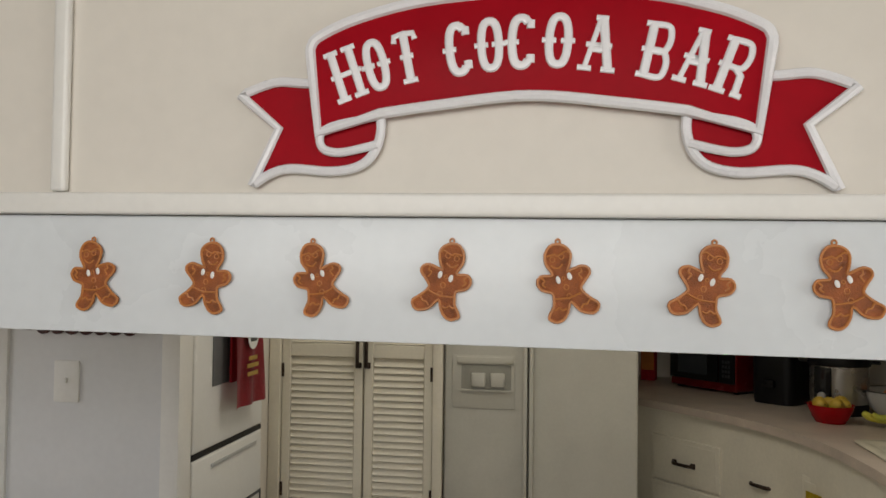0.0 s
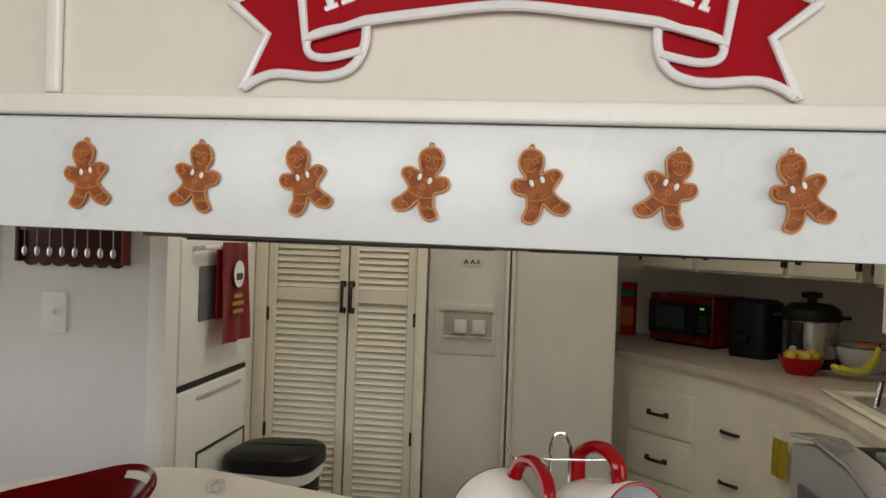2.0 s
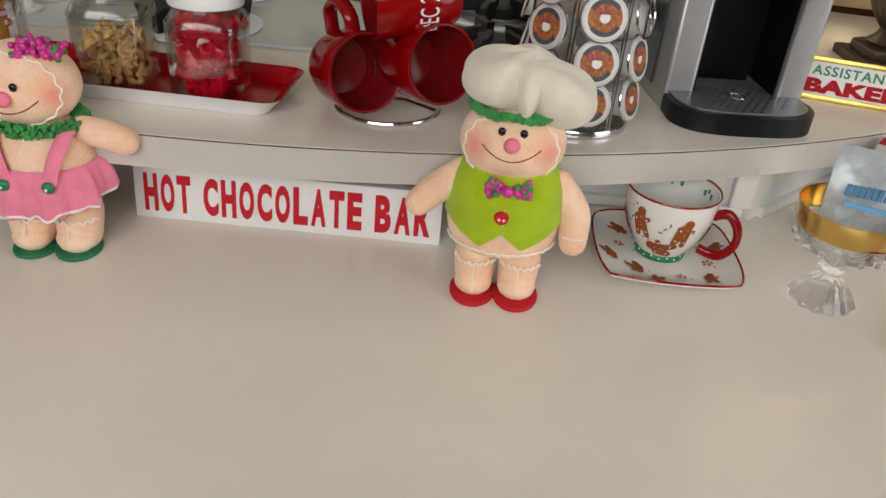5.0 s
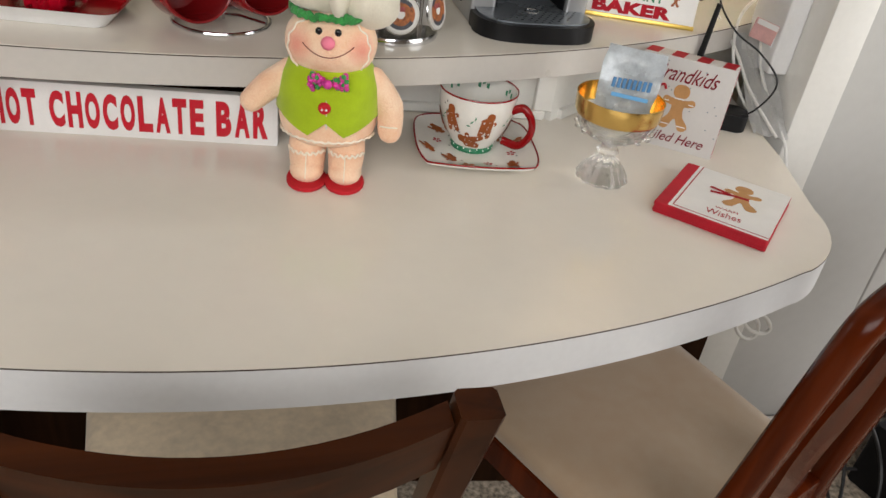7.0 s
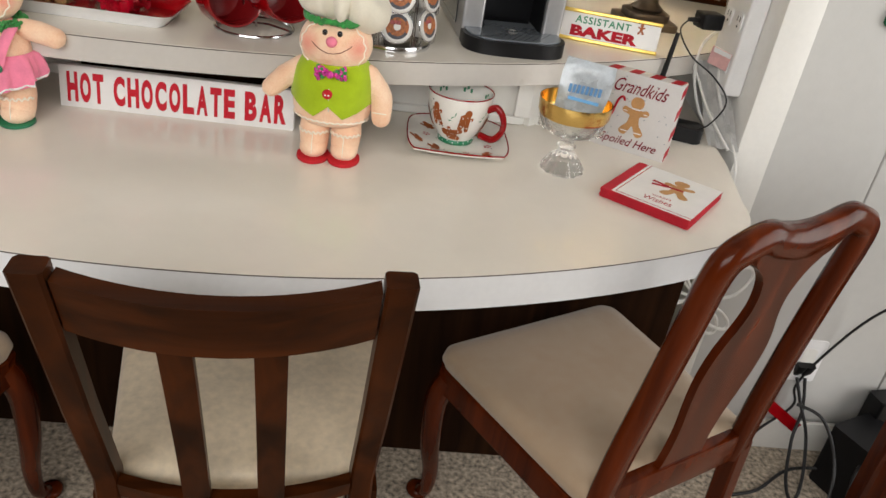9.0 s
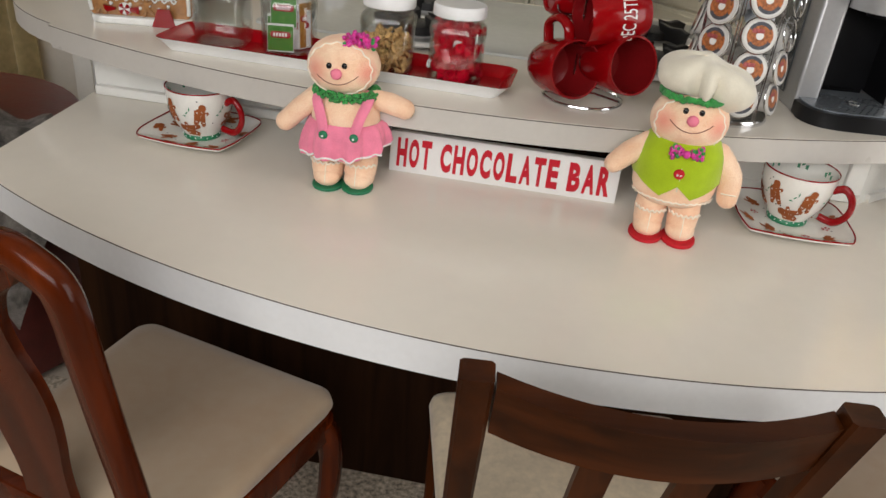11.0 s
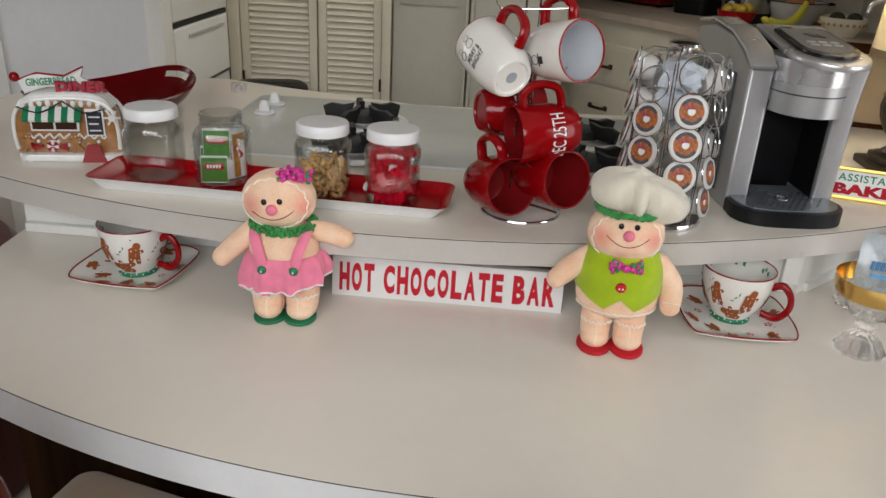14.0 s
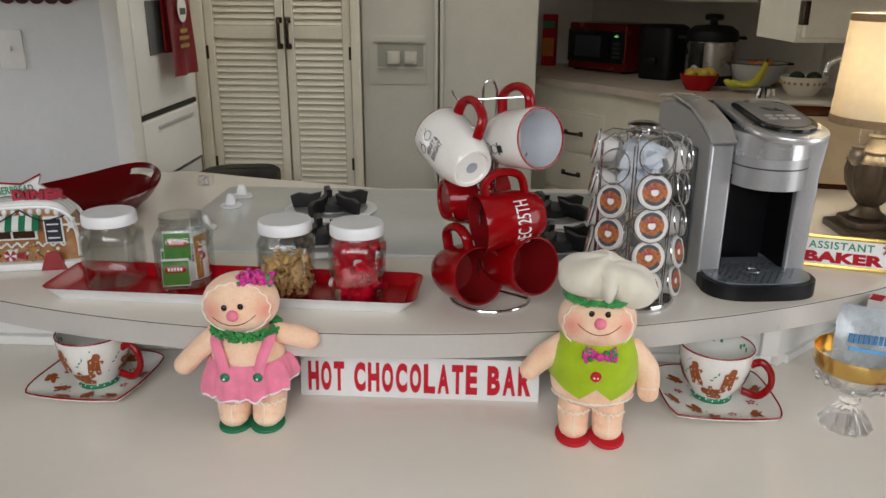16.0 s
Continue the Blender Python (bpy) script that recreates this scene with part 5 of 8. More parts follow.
for i in range(3):
    for j in range(2):
        part("button", prism(round_rect(0.016, 0.009, 0.004, 3, -0.02 + 0.02 * i, 0.048 + 0.015 * j), 0.0085, 0.0098, 0.0004, 1, 0, tm), "silver_light", pn, "small silver button")
part("button", prism([(-0.005, 0.095), (0.02, 0.09), (0.012, 0.11), (-0.012, 0.112)], 0.0085, 0.0095, 0, 1, 0, tm), "black_gloss", pn)
# drip tray
base = [(x, y) for x, y in arc(0.0, 0.03, 0.098, 195, 345, 28)]
base = [(-0.099, 0.008)] + [(math.copysign(0.099 * abs(math.cos(q)) ** 0.6, math.cos(q)), -0.012 - 0.056 * abs(math.sin(q)) ** 0.85) for q in [math.pi + math.pi * i / 24 for i in range(25)]]
base += [(0.099, 0.008), (0.0602, 0.0095), (0.0585, 0.075), (-0.0535, 0.075), (-0.0552, 0.0095)]
dt = part("drip_tray", prism(base, 0.0, 0.026, 0.004, 2), "black_plastic", cm, "black drip tray")
part("grate", prism([(x * 0.93, 0.03 + (y - 0.03) * 0.9) for x, y in base], 0.0262, 0.0285, 0.001, 1), mat("grate_blue_grey", (0.28, 0.31, 0.34), 0.28, 0.6), dt, "perforated grey grate")
holes = bmesh.new()
for j in range(11):
    for i in range(15):
        x, y = -0.084 + 0.012 * i + (0.006 if j % 2 else 0), -0.052 + 0.0085 * j
        if (x / 0.092) ** 2 + ((y - 0.035) / 0.093) ** 2 < 0.92 and x * x + (y - 0.0) ** 2 > 0.0002:
            add_lathe(holes, [(0.0, 0.0), (0.0022, 0.0)], 6, m=pose(x, y, 0.0287), cap=False)
part("holes", holes, "black_gloss", dt, "drain holes")
part("drain_ring", tube([(0.011 * math.cos(a * 0.3927), 0.011 * math.sin(a * 0.3927) - 0.0, 0.029) for a in range(16)], 0.0012, 6, closed=True), "chrome", dt)

# ---- table lamp ----
lp = thing("table_lamp", pose(0.818, 1.095, ZU), "lit urn table lamp with bronze base and cream drum shade", "lamp")
antique = mat("antique_bronze", (0.055, 0.038, 0.024), 0.42, 0.5, var=0.3, scale=25, tint=(0.11, 0.08, 0.05))
champagne = mat("champagne_gilt", (0.28, 0.23, 0.16), 0.35, 0.6, var=0.2, scale=25)
part("plinth", add_prism(prism(round_rect(0.12, 0.12, 0.006), 0.0, 0.014, 0.003), round_rect(0.092, 0.092, 0.02), 0.0142, 0.03, 0.005), antique, lp, "stepped square foot")
part("foot", lathe([(0.03, 0.03), (0.036, 0.036), (0.024, 0.046), (0.02, 0.056), (0.026, 0.062)], 28), antique, lp)
bm = bmesh.new()
prof = [(0.024, 0.062), (0.038, 0.08), (0.049, 0.102), (0.053, 0.125), (0.05, 0.146)]
rings = []
for r, z in prof:
    rings.append([((r + 0.0022 * math.cos(14 * math.tau * i / 84)) * math.cos(math.tau * i / 84), (r + 0.0022 * math.cos(14 * math.tau * i / 84)) * math.sin(math.tau * i / 84), z) for i in range(84)])
part("urn", loft(bm, rings), antique, lp, "fluted dark urn")
bm = bmesh.new()
rings = []
for r, z, w in ((0.053, 0.146, 0.003), (0.05, 0.152, 0.0025), (0.036, 0.163, 0.001)):
    rings.append([((r + w * math.cos(18 * math.tau * i / 90)) * math.cos(math.tau * i / 90), (r + w * math.cos(18 * math.tau * i / 90)) * math.sin(math.tau * i / 90), z) for i in range(90)])
part("collar", loft(bm, rings), champagne, lp, "pleated gilt collar")
part("neck", lathe([(0.037, 0.163), (0.038, 0.168), (0.026, 0.178), (0.02, 0.192), (0.023, 0.196), (0.016, 0.2), (0.014, 0.23), (0.01, 0.26)], 24), champagne, lp, "turned gilt neck")
shade_m = mat("lit_linen_shade", (0.86, 0.81, 0.68), 0.9, var=0.06, scale=60)
nt = shade_m.node_tree
b = nt.nodes["Principled BSDF"]
tl = nt.nodes.new("ShaderNodeBsdfTranslucent")
tl.inputs[0].default_value = (0.90, 0.82, 0.66, 1)
ms = nt.nodes.new("ShaderNodeMixShader")
ms.inputs[0].default_value = 0.55
nt.links.new(b.outputs[0], ms.inputs[1])
nt.links.new(tl.outputs[0], ms.inputs[2])
nt.links.new(ms.outputs[0], nt.nodes["Material Output"].inputs[0])
sh = part("shade", lathe([(0.098, 0.222), (0.088, 0.425), (0.0872, 0.425), (0.0972, 0.222), (0.098, 0.222)], 48, cap=False), shade_m, lp, "cream linen drum shade")
band_m = mat("shade_band_tan", (0.33, 0.22, 0.12), 0.9, var=0.1, scale=80)
part("trim_band", lathe([(0.0985, 0.221), (0.0985, 0.236), (0.098, 0.236), (0.098, 0.221), (0.0985, 0.221)], 48, cap=False), band_m, sh, "tan band along the rim")
part("trim_band", lathe([(0.0888, 0.412), (0.0882, 0.426), (0.0878, 0.426), (0.0884, 0.412), (0.0888, 0.412)], 48, cap=False), band_m, sh, "tan band along the rim")
part("bulb", add_ball(bmesh.new(), (0, 0, 0.30), 0.022, 0.022, 0.03), mat("bulb_glow", (1.0, 0.78, 0.48), 0.4, var=0, emit=6.0), lp, "glowing bulb")
ch = bmesh.new()
for k in range(9):
    add_ball(ch, (-0.062, -0.045, 0.235 - 0.0055 * k), 0.0022, seg=8)
part("pull_chain", ch, "chrome", lp, "beaded pull chain")
part("pull_knob", lathe([(0.003, 0.185), (0.012, 0.183), (0.010, 0.178), (0.014, 0.172), (0.013, 0.158), (0.006, 0.147), (0, 0.145)], 18, m=pose(-0.062, -0.045, 0)), champagne, lp, "urn-shaped pull knob")
bulb = bpy.data.lights.new("lamp_bulb", "POINT")
bulb.energy, bulb.color, bulb.shadow_soft_size = 4.6, (1.0, 0.86, 0.66), 0.03
bl = new("lamp_bulb", bulb)
bl.location = (0.818, 1.095, ZU + 0.345)

# ---- name plate ----
np_ = thing("desk_nameplate", pose(0.681, 0.858, ZU, -14, 0, -15), "white wedge desk plate with gold edges and printed words", "name plate")
part("body", box(-0.096, 0.096, 0.0, 0.03, 0.0, 0.058, 0.002), "white_print", np_)
for z in (0.0, 0.0515):
    part("edge", box(-0.0975, 0.0975, -0.003, 0.012, z, z + 0.007, 0.0015), "gold_foil", np_, "gold edge strip")
part("word", lettering("ASSISTANT", 0.105, 0.0135, 0.0006, 0.02, 1.15), "green_print", np_, "green printed word", pose(-0.012, -0.0003, 0.0405))
part("word", lettering("BAKER", 0.128, 0.0195, 0.0006, 0.06, 1.05), "red_print", np_, "red printed word", pose(-0.006, -0.0003, 0.0195))
part("figure", plate(bmesh.new(), [(p[0] + 0.06, p[1] + 0.042) for p in ginger_outline(0.02)], -0.001, 0.0), "brown_print", np_, "small gingerbread motif")

# ---- ceramic gingerbread caravan ----
ho = thing("gingerbread_house", pose(-0.748, 0.795, ZU, 0, 0, 14), "glazed ceramic gingerbread diner with icing and striped awning", "ceramic house")
biscuit = mat("glazed_biscuit", (0.40, 0.19, 0.07), 0.2, var=0.2, scale=50, coat=0.3)
icing = mat("white_icing_glaze", (0.78, 0.78, 0.75), 0.15, var=0.04, scale=40, coat=0.4)
wall = [(p.x, p.y) for p in spline([(x, z, 0) for x, z in ((-0.083, 0.012), (-0.086, 0.05), (-0.078, 0.085), (-0.055, 0.102), (0.0, 0.107), (0.05, 0.104), (0.075, 0.085), (0.082, 0.05), (0.082, 0.012), (0, 0.01))], 5, True)]
part("body", plate(bmesh.new(), wall, -0.028, 0.03, 0, 0.006), biscuit, ho)
part("base", prism([(x * (1 + 0.03 * math.sin(9 * x / 0.05)), y * (1 + 0.05 * math.sin(7 * x / 0.05))) for x, y in round_rect(0.178, 0.085, 0.03, 8)], 0.0, 0.013, 0.005, 3), icing, ho, "snowy white base")
ridge = [(-0.084, 0.02), (-0.087, 0.055), (-0.08, 0.086), (-0.056, 0.105), (0, 0.110), (0.05, 0.107), (0.077, 0.088), (0.084, 0.055), (0.084, 0.02)]
rf = bmesh.new()
for y, r in ((-0.029, 0.0036), (0.029, 0.0036)):
    add_tube(rf, spline([(x, y, z) for x, z in ridge], 5), r, 8)
for y in (-0.018, -0.004, 0.010, 0.022):
    add_tube(rf, spline([(x * 0.96, y, z + 0.001) for x, z in ridge[2:7]], 5), [0.004, 0.0075, 0.009, 0.0095, 0.009, 0.0098, 0.009, 0.0085, 0.0095, 0.009, 0.0098, 0.0092, 0.0095, 0.009, 0.0088, 0.009, 0.0095, 0.0085, 0.008, 0.006, 0.004], 10)
part("roof", rf, icing, ho, "white icing roof")
for k in range(11):
    x = -0.066 + 0.0135 * k
    z = 0.101 - 0.5 * max(0.0, abs(x) - 0.05)
    part("drip", add_ball(bmesh.new(), (x, -0.0295, z), 0.0045, 0.003, 0.007 if k % 2 else 0.0055, 8), icing, ho)
aw = part("awning", bmesh.new(), icing, ho, "green and white striped awning")
for k in range(9):
    x0 = -0.066 + 0.0105 * k
    part("stripe", side_plate(bmesh.new(), [(-0.03, 0.096), (-0.034, 0.094), (-0.047, 0.076), (-0.045, 0.072), (-0.032, 0.090)], x0, x0 + 0.0103, 0.0), "green" if k % 2 == 0 else icing, aw)
wi = part("window", box(-0.058, 0.022, -0.034, -0.0285, 0.053, 0.075, 0.002), icing, ho, "white window frame")
for x0 in (-0.054, -0.016):
    part("pane", box(x0, x0 + 0.034, -0.0355, -0.0342, 0.057, 0.0715), mat("dark_window_brown", (0.05, 0.025, 0.015), 0.2) if x0 < -0.05 else bpy.data.materials["dark_window_brown"], wi)
cb = part("chalkboard", box(0.033, 0.064, -0.034, -0.0285, 0.045, 0.093, 0.002), icing, ho, "dark menu board")
part("slate", box(0.036, 0.061, -0.0352, -0.0342, 0.048, 0.088), mat("slate_glitter", (0.03, 0.03, 0.045), 0.4, var=0.5, scale=300), cb)
bm = bmesh.new()
for k in range(3):
    add_box(bm, 0.039, 0.058 - 0.003 * (k % 2), -0.036, -0.0353, 0.078 - 0.012 * k, 0.0805 - 0.012 * k)
part("writing", bm, "white_print", cb)
swag = bmesh.new()
for x0, x1 in ((-0.075, 0.0), (0.0, 0.07)):
    add_tube(swag, spline([(x0, -0.037, 0.097 if x0 < 0 else 0.107), ((x0 + x1) / 2, -0.041, 0.088), (x1, -0.037, 0.107 if x0 < 0 else 0.095)], 6), 0.0013, 6)
part("garland", swag, "black_print", ho, "dark wire garland")
curl = bmesh.new()
for k in range(8):
    x0 = -0.066 + 0.0165 * k
    add_tube(curl, spline([(x0, -0.0305, 0.044), (x0 + 0.004, -0.0315, 0.048), (x0 + 0.010, -0.0315, 0.040), (x0 + 0.015, -0.0305, 0.045)], 4), 0.0018, 6)
    add_ball(curl, (x0, -0.03, 0.028 + 0.006 * (k % 2)), 0.0035, seg=8)
part("piping", curl, icing, ho, "white icing scrolls")
fl = bmesh.new()
for k in range(3):
    a = k * math.pi / 3
    add_tube(fl, [(0.078 - 0.014 * math.cos(a), -0.036, 0.078 - 0.014 * math.sin(a)), (0.078 + 0.014 * math.cos(a), -0.036, 0.078 + 0.014 * math.sin(a))], 0.002, 6)
add_lathe(fl, [(0.006, 0), (0.006, 0.003)], 12, m=pose(0.078, -0.035, 0.078, 90))
part("snowflake", fl, icing, ho, "white snowflake")
for x, k in ((-0.066, 6), (0.012, -8)):
    kid = part("figure", plate(bmesh.new(), ginger_outline(0.036), -0.034, -0.0285, 0, 0.0012), biscuit, ho, "small gingerbread figure", pose(x, 0, 0.032, 0, k, 0))
    part("icing", add_ball(add_ball(bmesh.new(), (-0.003, -0.0343, 0.012), 0.001, seg=6), (0.003, -0.0343, 0.012), 0.001, seg=6), icing, kid)
mint = part("peppermint", lathe([(0, 0.004), (0.009, 0.003), (0.011, 0.0), (0, -0.001)], 24, m=pose(-0.026, -0.031, 0.026, 90)), icing, ho, "red and white peppermint")
for k in range(4):
    a = k * math.pi / 2 + 0.3
    part("swirl", plate(bmesh.new(), [(-0.026, 0.026), (-0.026 + 0.0105 * math.cos(a), 0.026 + 0.0105 * math.sin(a)), (-0.026 + 0.0105 * math.cos(a + 0.4), 0.026 + 0.0105 * math.sin(a + 0.4)), (-0.026 + 0.0105 * math.cos(a + 0.8), 0.026 + 0.0105 * math.sin(a + 0.8))], -0.0356, -0.0345), "red_ceramic", mint)
for x0, d in ((-0.052, -1), (-0.012, 1)):
    part("wrapper", plate(bmesh.new(), [(x0 - 0.010 * d, 0.0235), (x0 + 0.010 * d, 0.0175), (x0 + 0.011 * d, 0.031), (x0 - 0.010 * d, 0.0275)], -0.0335, -0.0285), "red_ceramic", ho, "red twisted wrapper end")
part("carpet", plate(bmesh.new(), [(0.022, 0.0), (0.064, 0.0), (0.054, 0.032), (0.034, 0.032)], -0.0455, -0.0405), "red_ceramic", ho, "red door mat")
bn = part("banner", plate(bmesh.new(), [(p.x, p.y) for p in spline([(x, z, 0) for x, z in ((-0.076, 0.134), (-0.045, 0.146), (0.0, 0.142), (0.032, 0.158))], 5)] + [(0.027, 0.143), (0.04, 0.133)] + [(p.x, p.y) for p in spline([(x, z, 0) for x, z in ((0.012, 0.124), (-0.03, 0.124), (-0.068, 0.112))], 5)], -0.006, 0.004, 0, 0.001), icing, ho, "white waving banner")
part("word", lettering("GINGERBREAD", 0.082, 0.013, 0.001, 0.02), "green_print", bn, "green lettering", pose(-0.022, -0.0062, 0.1345, 0, -4, 0))
part("edge", tube([(-0.076, -0.003, 0.136), (-0.045, -0.003, 0.148), (0.0, -0.003, 0.144), (0.032, -0.003, 0.16)], 0.0016, 6), "red_ceramic", bn, "red painted edge")
part("knob", add_ball(bmesh.new(), (-0.082, -0.001, 0.14), 0.0085, seg=12), "red_ceramic", bn, "red striped finial")
part("sign_letters", lettering("DINER", 0.084, 0.018, 0.009, 0.06, 1.1), mat("red_glitter", (0.48, 0.02, 0.05), 0.3, var=0.4, scale=400, bump=0.6, bscale=900), ho, "red glitter letters", pose(0.030, -0.012, 0.128))

# ---- oval tray with cut-out handles ----
ot = thing("oval_tray", pose(-0.82, 1.10, ZU, 0, 0, 66), "deep red oval tray with cut-out handles, dark outside", "tray")
ot.scale = (1.0, 1.0, 1.2)


def oval(k, z, n=64):
    """Oval ring of the tray; the two ends sweep up."""
    out = []
    for i in range(n):
        a = math.tau * i / n
        up = z * (1.0 + 0.6 * abs(math.cos(a)) ** 3)
        out.append(((0.112 + 0.076 * k) * math.cos(a), (0.078 + 0.052 * k) * math.sin(a), 0.002 + up))
    return out


ks = [(0.0, 0.0), (0.35, 0.006), (0.7, 0.018), (0.85, 0.0255), (0.97, 0.033), (1.05, 0.0385)]
bm = bmesh.new()
v = tray_loft(bm, [oval(k, z) for k, z in ks])
bm.faces.new(v[0][::-1])
drop = [f for f in bm.faces if len(f.verts) == 4 and abs(f.calc_center_median().y) < 0.042 and 0.0445 < f.calc_center_median().z < 0.0545]
bmesh.ops.delete(bm, geom=drop, context="FACES")
bmesh.ops.solidify(bm, geom=bm.faces[:], thickness=-0.004)
part("shell", bm, "red_dark", ot)
bm = bmesh.new()
v = tray_loft(bm, [[(x * 1.012, y * 1.012, z - 0.0012) for x, y, z in oval(k, z)] for k, z in ks[1:4]])
part("underside", bm, "black_gloss", ot, "blackish glossy outside")

# ---- cooktop set into the bar ----
ck = thing("cooktop", pose(-0.13, 1.108, ZU), "white glass gas cooktop with cast-iron grates", "cooktop")
part("glass_plate", prism(round_rect(0.885, 0.475, 0.02), 0.0004, 0.005, 0.0015, 2), "cooktop", ck)
for bx, by in ((-0.158, 0.045), (-0.135, -0.175), (0.316, 0.035), (0.308, -0.185)):
    bu = part("burner", lathe([(0.098, 0.0052), (0.10, 0.008), (0.093, 0.011), (0.06, 0.008), (0.0, 0.0075)], 40, m=pose(bx, by, 0)), "white_plastic", ck, "burner with light rim")
    part("bowl", lathe([(0.079, 0.0112), (0.07, 0.0095), (0.045, 0.0092), (0.044, 0.0112), (0.0, 0.0112)], 36, m=pose(bx, by, 0), cap=False), "silver", bu)
    part("burner_cap", lathe([(0.04, 0.011), (0.038, 0.026), (0.03, 0.03), (0, 0.031)], 28, m=pose(bx, by, 0)), "black_iron", bu)
    for k in range(5):
        a = math.tau * k / 5 + 0.3
        part("grate_fin", side_plate(bmesh.new(), [(0.03, 0.014), (0.082, 0.010), (0.088, 0.036), (0.07, 0.043), (0.045, 0.040), (0.02, 0.046)], -0.006, 0.006, 0.0015), "black_iron", bu, "", pose(bx, by, 0, 0, 0, math.degrees(a)))
for ky in (0.14, 0.058, -0.11, -0.185):
    kn = part("knob", lathe([(0.023, 0.0052), (0.024, 0.008), (0.022, 0.0105), (0, 0.0105)], 28, m=pose(-0.383, ky, 0)), "white_plastic", ck, "white control knob")
    part("grip", loft(bmesh.new(), [[(-0.383 + x * s, ky + y * s, z) for x, y in round_rect(0.026, 0.013, 0.006, 3)] for s, z in ((1.0, 0.0106), (0.9, 0.022), (0.55, 0.033), (0.4, 0.034))]), "white_plastic", kn)

cl_ = thing("glass_block", pose(-0.642, 1.375, ZU), "small clear glass cube on the counter edge", "glass cube")
o = part("block", prism(round_rect(0.034, 0.03, 0.006), 0.0, 0.022, 0.003), "acrylic", cl_)
o.visible_shadow = False
part("core", lathe([(0.008, 0.004), (0.008, 0.018)], 12), "silver_light", cl_)


# ---- cups and saucers ----
def drape(bm, outline, place, n=3):
    """Fills an outline, refines it and lays every point with place(x, z)."""
    tb = bmesh.new()
    f = tb.faces.new([tb.verts.new((x, 0, z)) for x, z in outline])
    bmesh.ops.triangulate(tb, faces=[f])
    if len(outline) > 8:
        bmesh.ops.subdivide_edges(tb, edges=tb.edges[:], cuts=2)
    tb.verts.index_update()
    new_v = [bm.verts.new(place(v.co.x, v.co.z)) for v in tb.verts]
    for g in tb.faces:
        bm.faces.new([new_v[v.index] for v in g.verts])
    tb.free()
    return bm


CUPP = [(0.030, 0.006), (0.035, 0.012), (0.0455, 0.026), (0.0525, 0.043), (0.0555, 0.058), (0.0568, 0.072)]


CUP_CURVE = [(p.x, p.y) for p in spline([(r, z, 0) for r, z in CUPP], 8)]


def cup_r(z):
    for (r0, z0), (r1, z1) in zip(CUP_CURVE, CUP_CURVE[1:]):
        if z <= z1:
            return r0 + (r1 - r0) * (z - z0) / (z1 - z0)
    return CUPP[-1][0]


def cup(x, y, rz, label, seed):
    ob = thing("tea_cup", pose(x, y, ZL + 0.0068, 0, 0, rz), label, "cup", "gingerbread cups")
    ob.scale = (0.965, 0.965, 1.19)
    prof = [(0.0, 0.005), (0.028, 0.005)] + [(p.x, p.y) for p in spline([(r, z, 0) for r, z in CUPP], 4)] + [(0.0562, 0.0728), (0.0545, 0.072)] + [(p.x, p.y) for p in spline([(r - 0.003, z + (0.003 if z < 0.02 else 0), 0) for r, z in CUPP[::-1]], 4)] + [(0.0, 0.010)]
    body = part("bowl", lathe(prof, 48, cap=False), "white_ceramic", ob)
    part("rim", tube([(0.0562 * math.cos(a * math.tau / 48), 0.0562 * math.sin(a * math.tau / 48), 0.0728) for a in range(48)], 0.0011, 6, closed=True), "red_ceramic", ob, "red painted rim")
    ft = part("foot", lathe([(0.0, 0.0), (0.031, 0.0), (0.032, 0.003), (0.030, 0.0075), (0.0, 0.0075)], 36), "green", ob, "green dotted foot")
    dots = bmesh.new()
    for k in range(20):
        add_ball(dots, (0.0315 * math.cos(k * 0.314), 0.0315 * math.sin(k * 0.314), 0.0035 + 0.002 * (k % 2)), 0.0011, seg=6)
    part("dots", dots, "white_print", ft)
    pts = spline([(0.054, 0, 0.056), (0.07, 0, 0.062), (0.084, 0, 0.05), (0.085, 0, 0.032), (0.07, 0, 0.016), (0.045, 0, 0.017)], 6)
    part("handle", tube(pts, 0.0052, 10), "red_ceramic", ob, "red glazed loop handle")
    rr = random.Random(seed)

    def on_wall(t, z0, an):
        ca_, sa_ = math.cos(radians(an)), math.sin(radians(an))

        def place(px, pz):
            qx, qz = px * ca_ - pz * sa_, px * sa_ + pz * ca_
            z = min(max(z0 + qz, 0.008), 0.071)
            r = cup_r(z) + 0.0012
            a = radians(t) + qx / cup_r(z0)
            return (r * math.cos(a), r * math.sin(a), z)
        return place

    ic, dk, gr = bmesh.new(), bmesh.new(), bmesh.new()
    for k, (t, z0, an) in enumerate(((-107, 0.046, 6), (-50, 0.043, -12), (-76, 0.0205, 84), (14, 0.030, -100), (-146, 0.034, 28), (178, 0.050, -20), (145, 0.05, 15), (110, 0.036, -15), (75, 0.048, 20), (40, 0.036, 10))):
        pl = on_wall(t, z0, an)
        part("motif", drape(bmesh.new(), ginger_outline(0.034), pl), "brown_print", body, "brown gingerbread motif")

        def pl2(px, pz, pl=pl):
            p = Vector(pl(px, pz))
            return (p.x * 1.012, p.y * 1.012, p.z)
        for cx, cz, w, h in ((-0.007, 0.0037, 0.0009, 0.0013), (0.007, 0.0037, 0.0009, 0.0013), (-0.006, -0.0097, 0.0017, 0.0006), (0.006, -0.0097, 0.0017, 0.0006), (0, 0.0, 0.0005, 0.0005), (0, -0.003, 0.0005, 0.0005), (0, 0.006, 0.0013, 0.0003)):
            drape(ic, [(cx - w, cz - h), (cx + w, cz - h), (cx + w, cz + h), (cx - w, cz + h)], pl2)
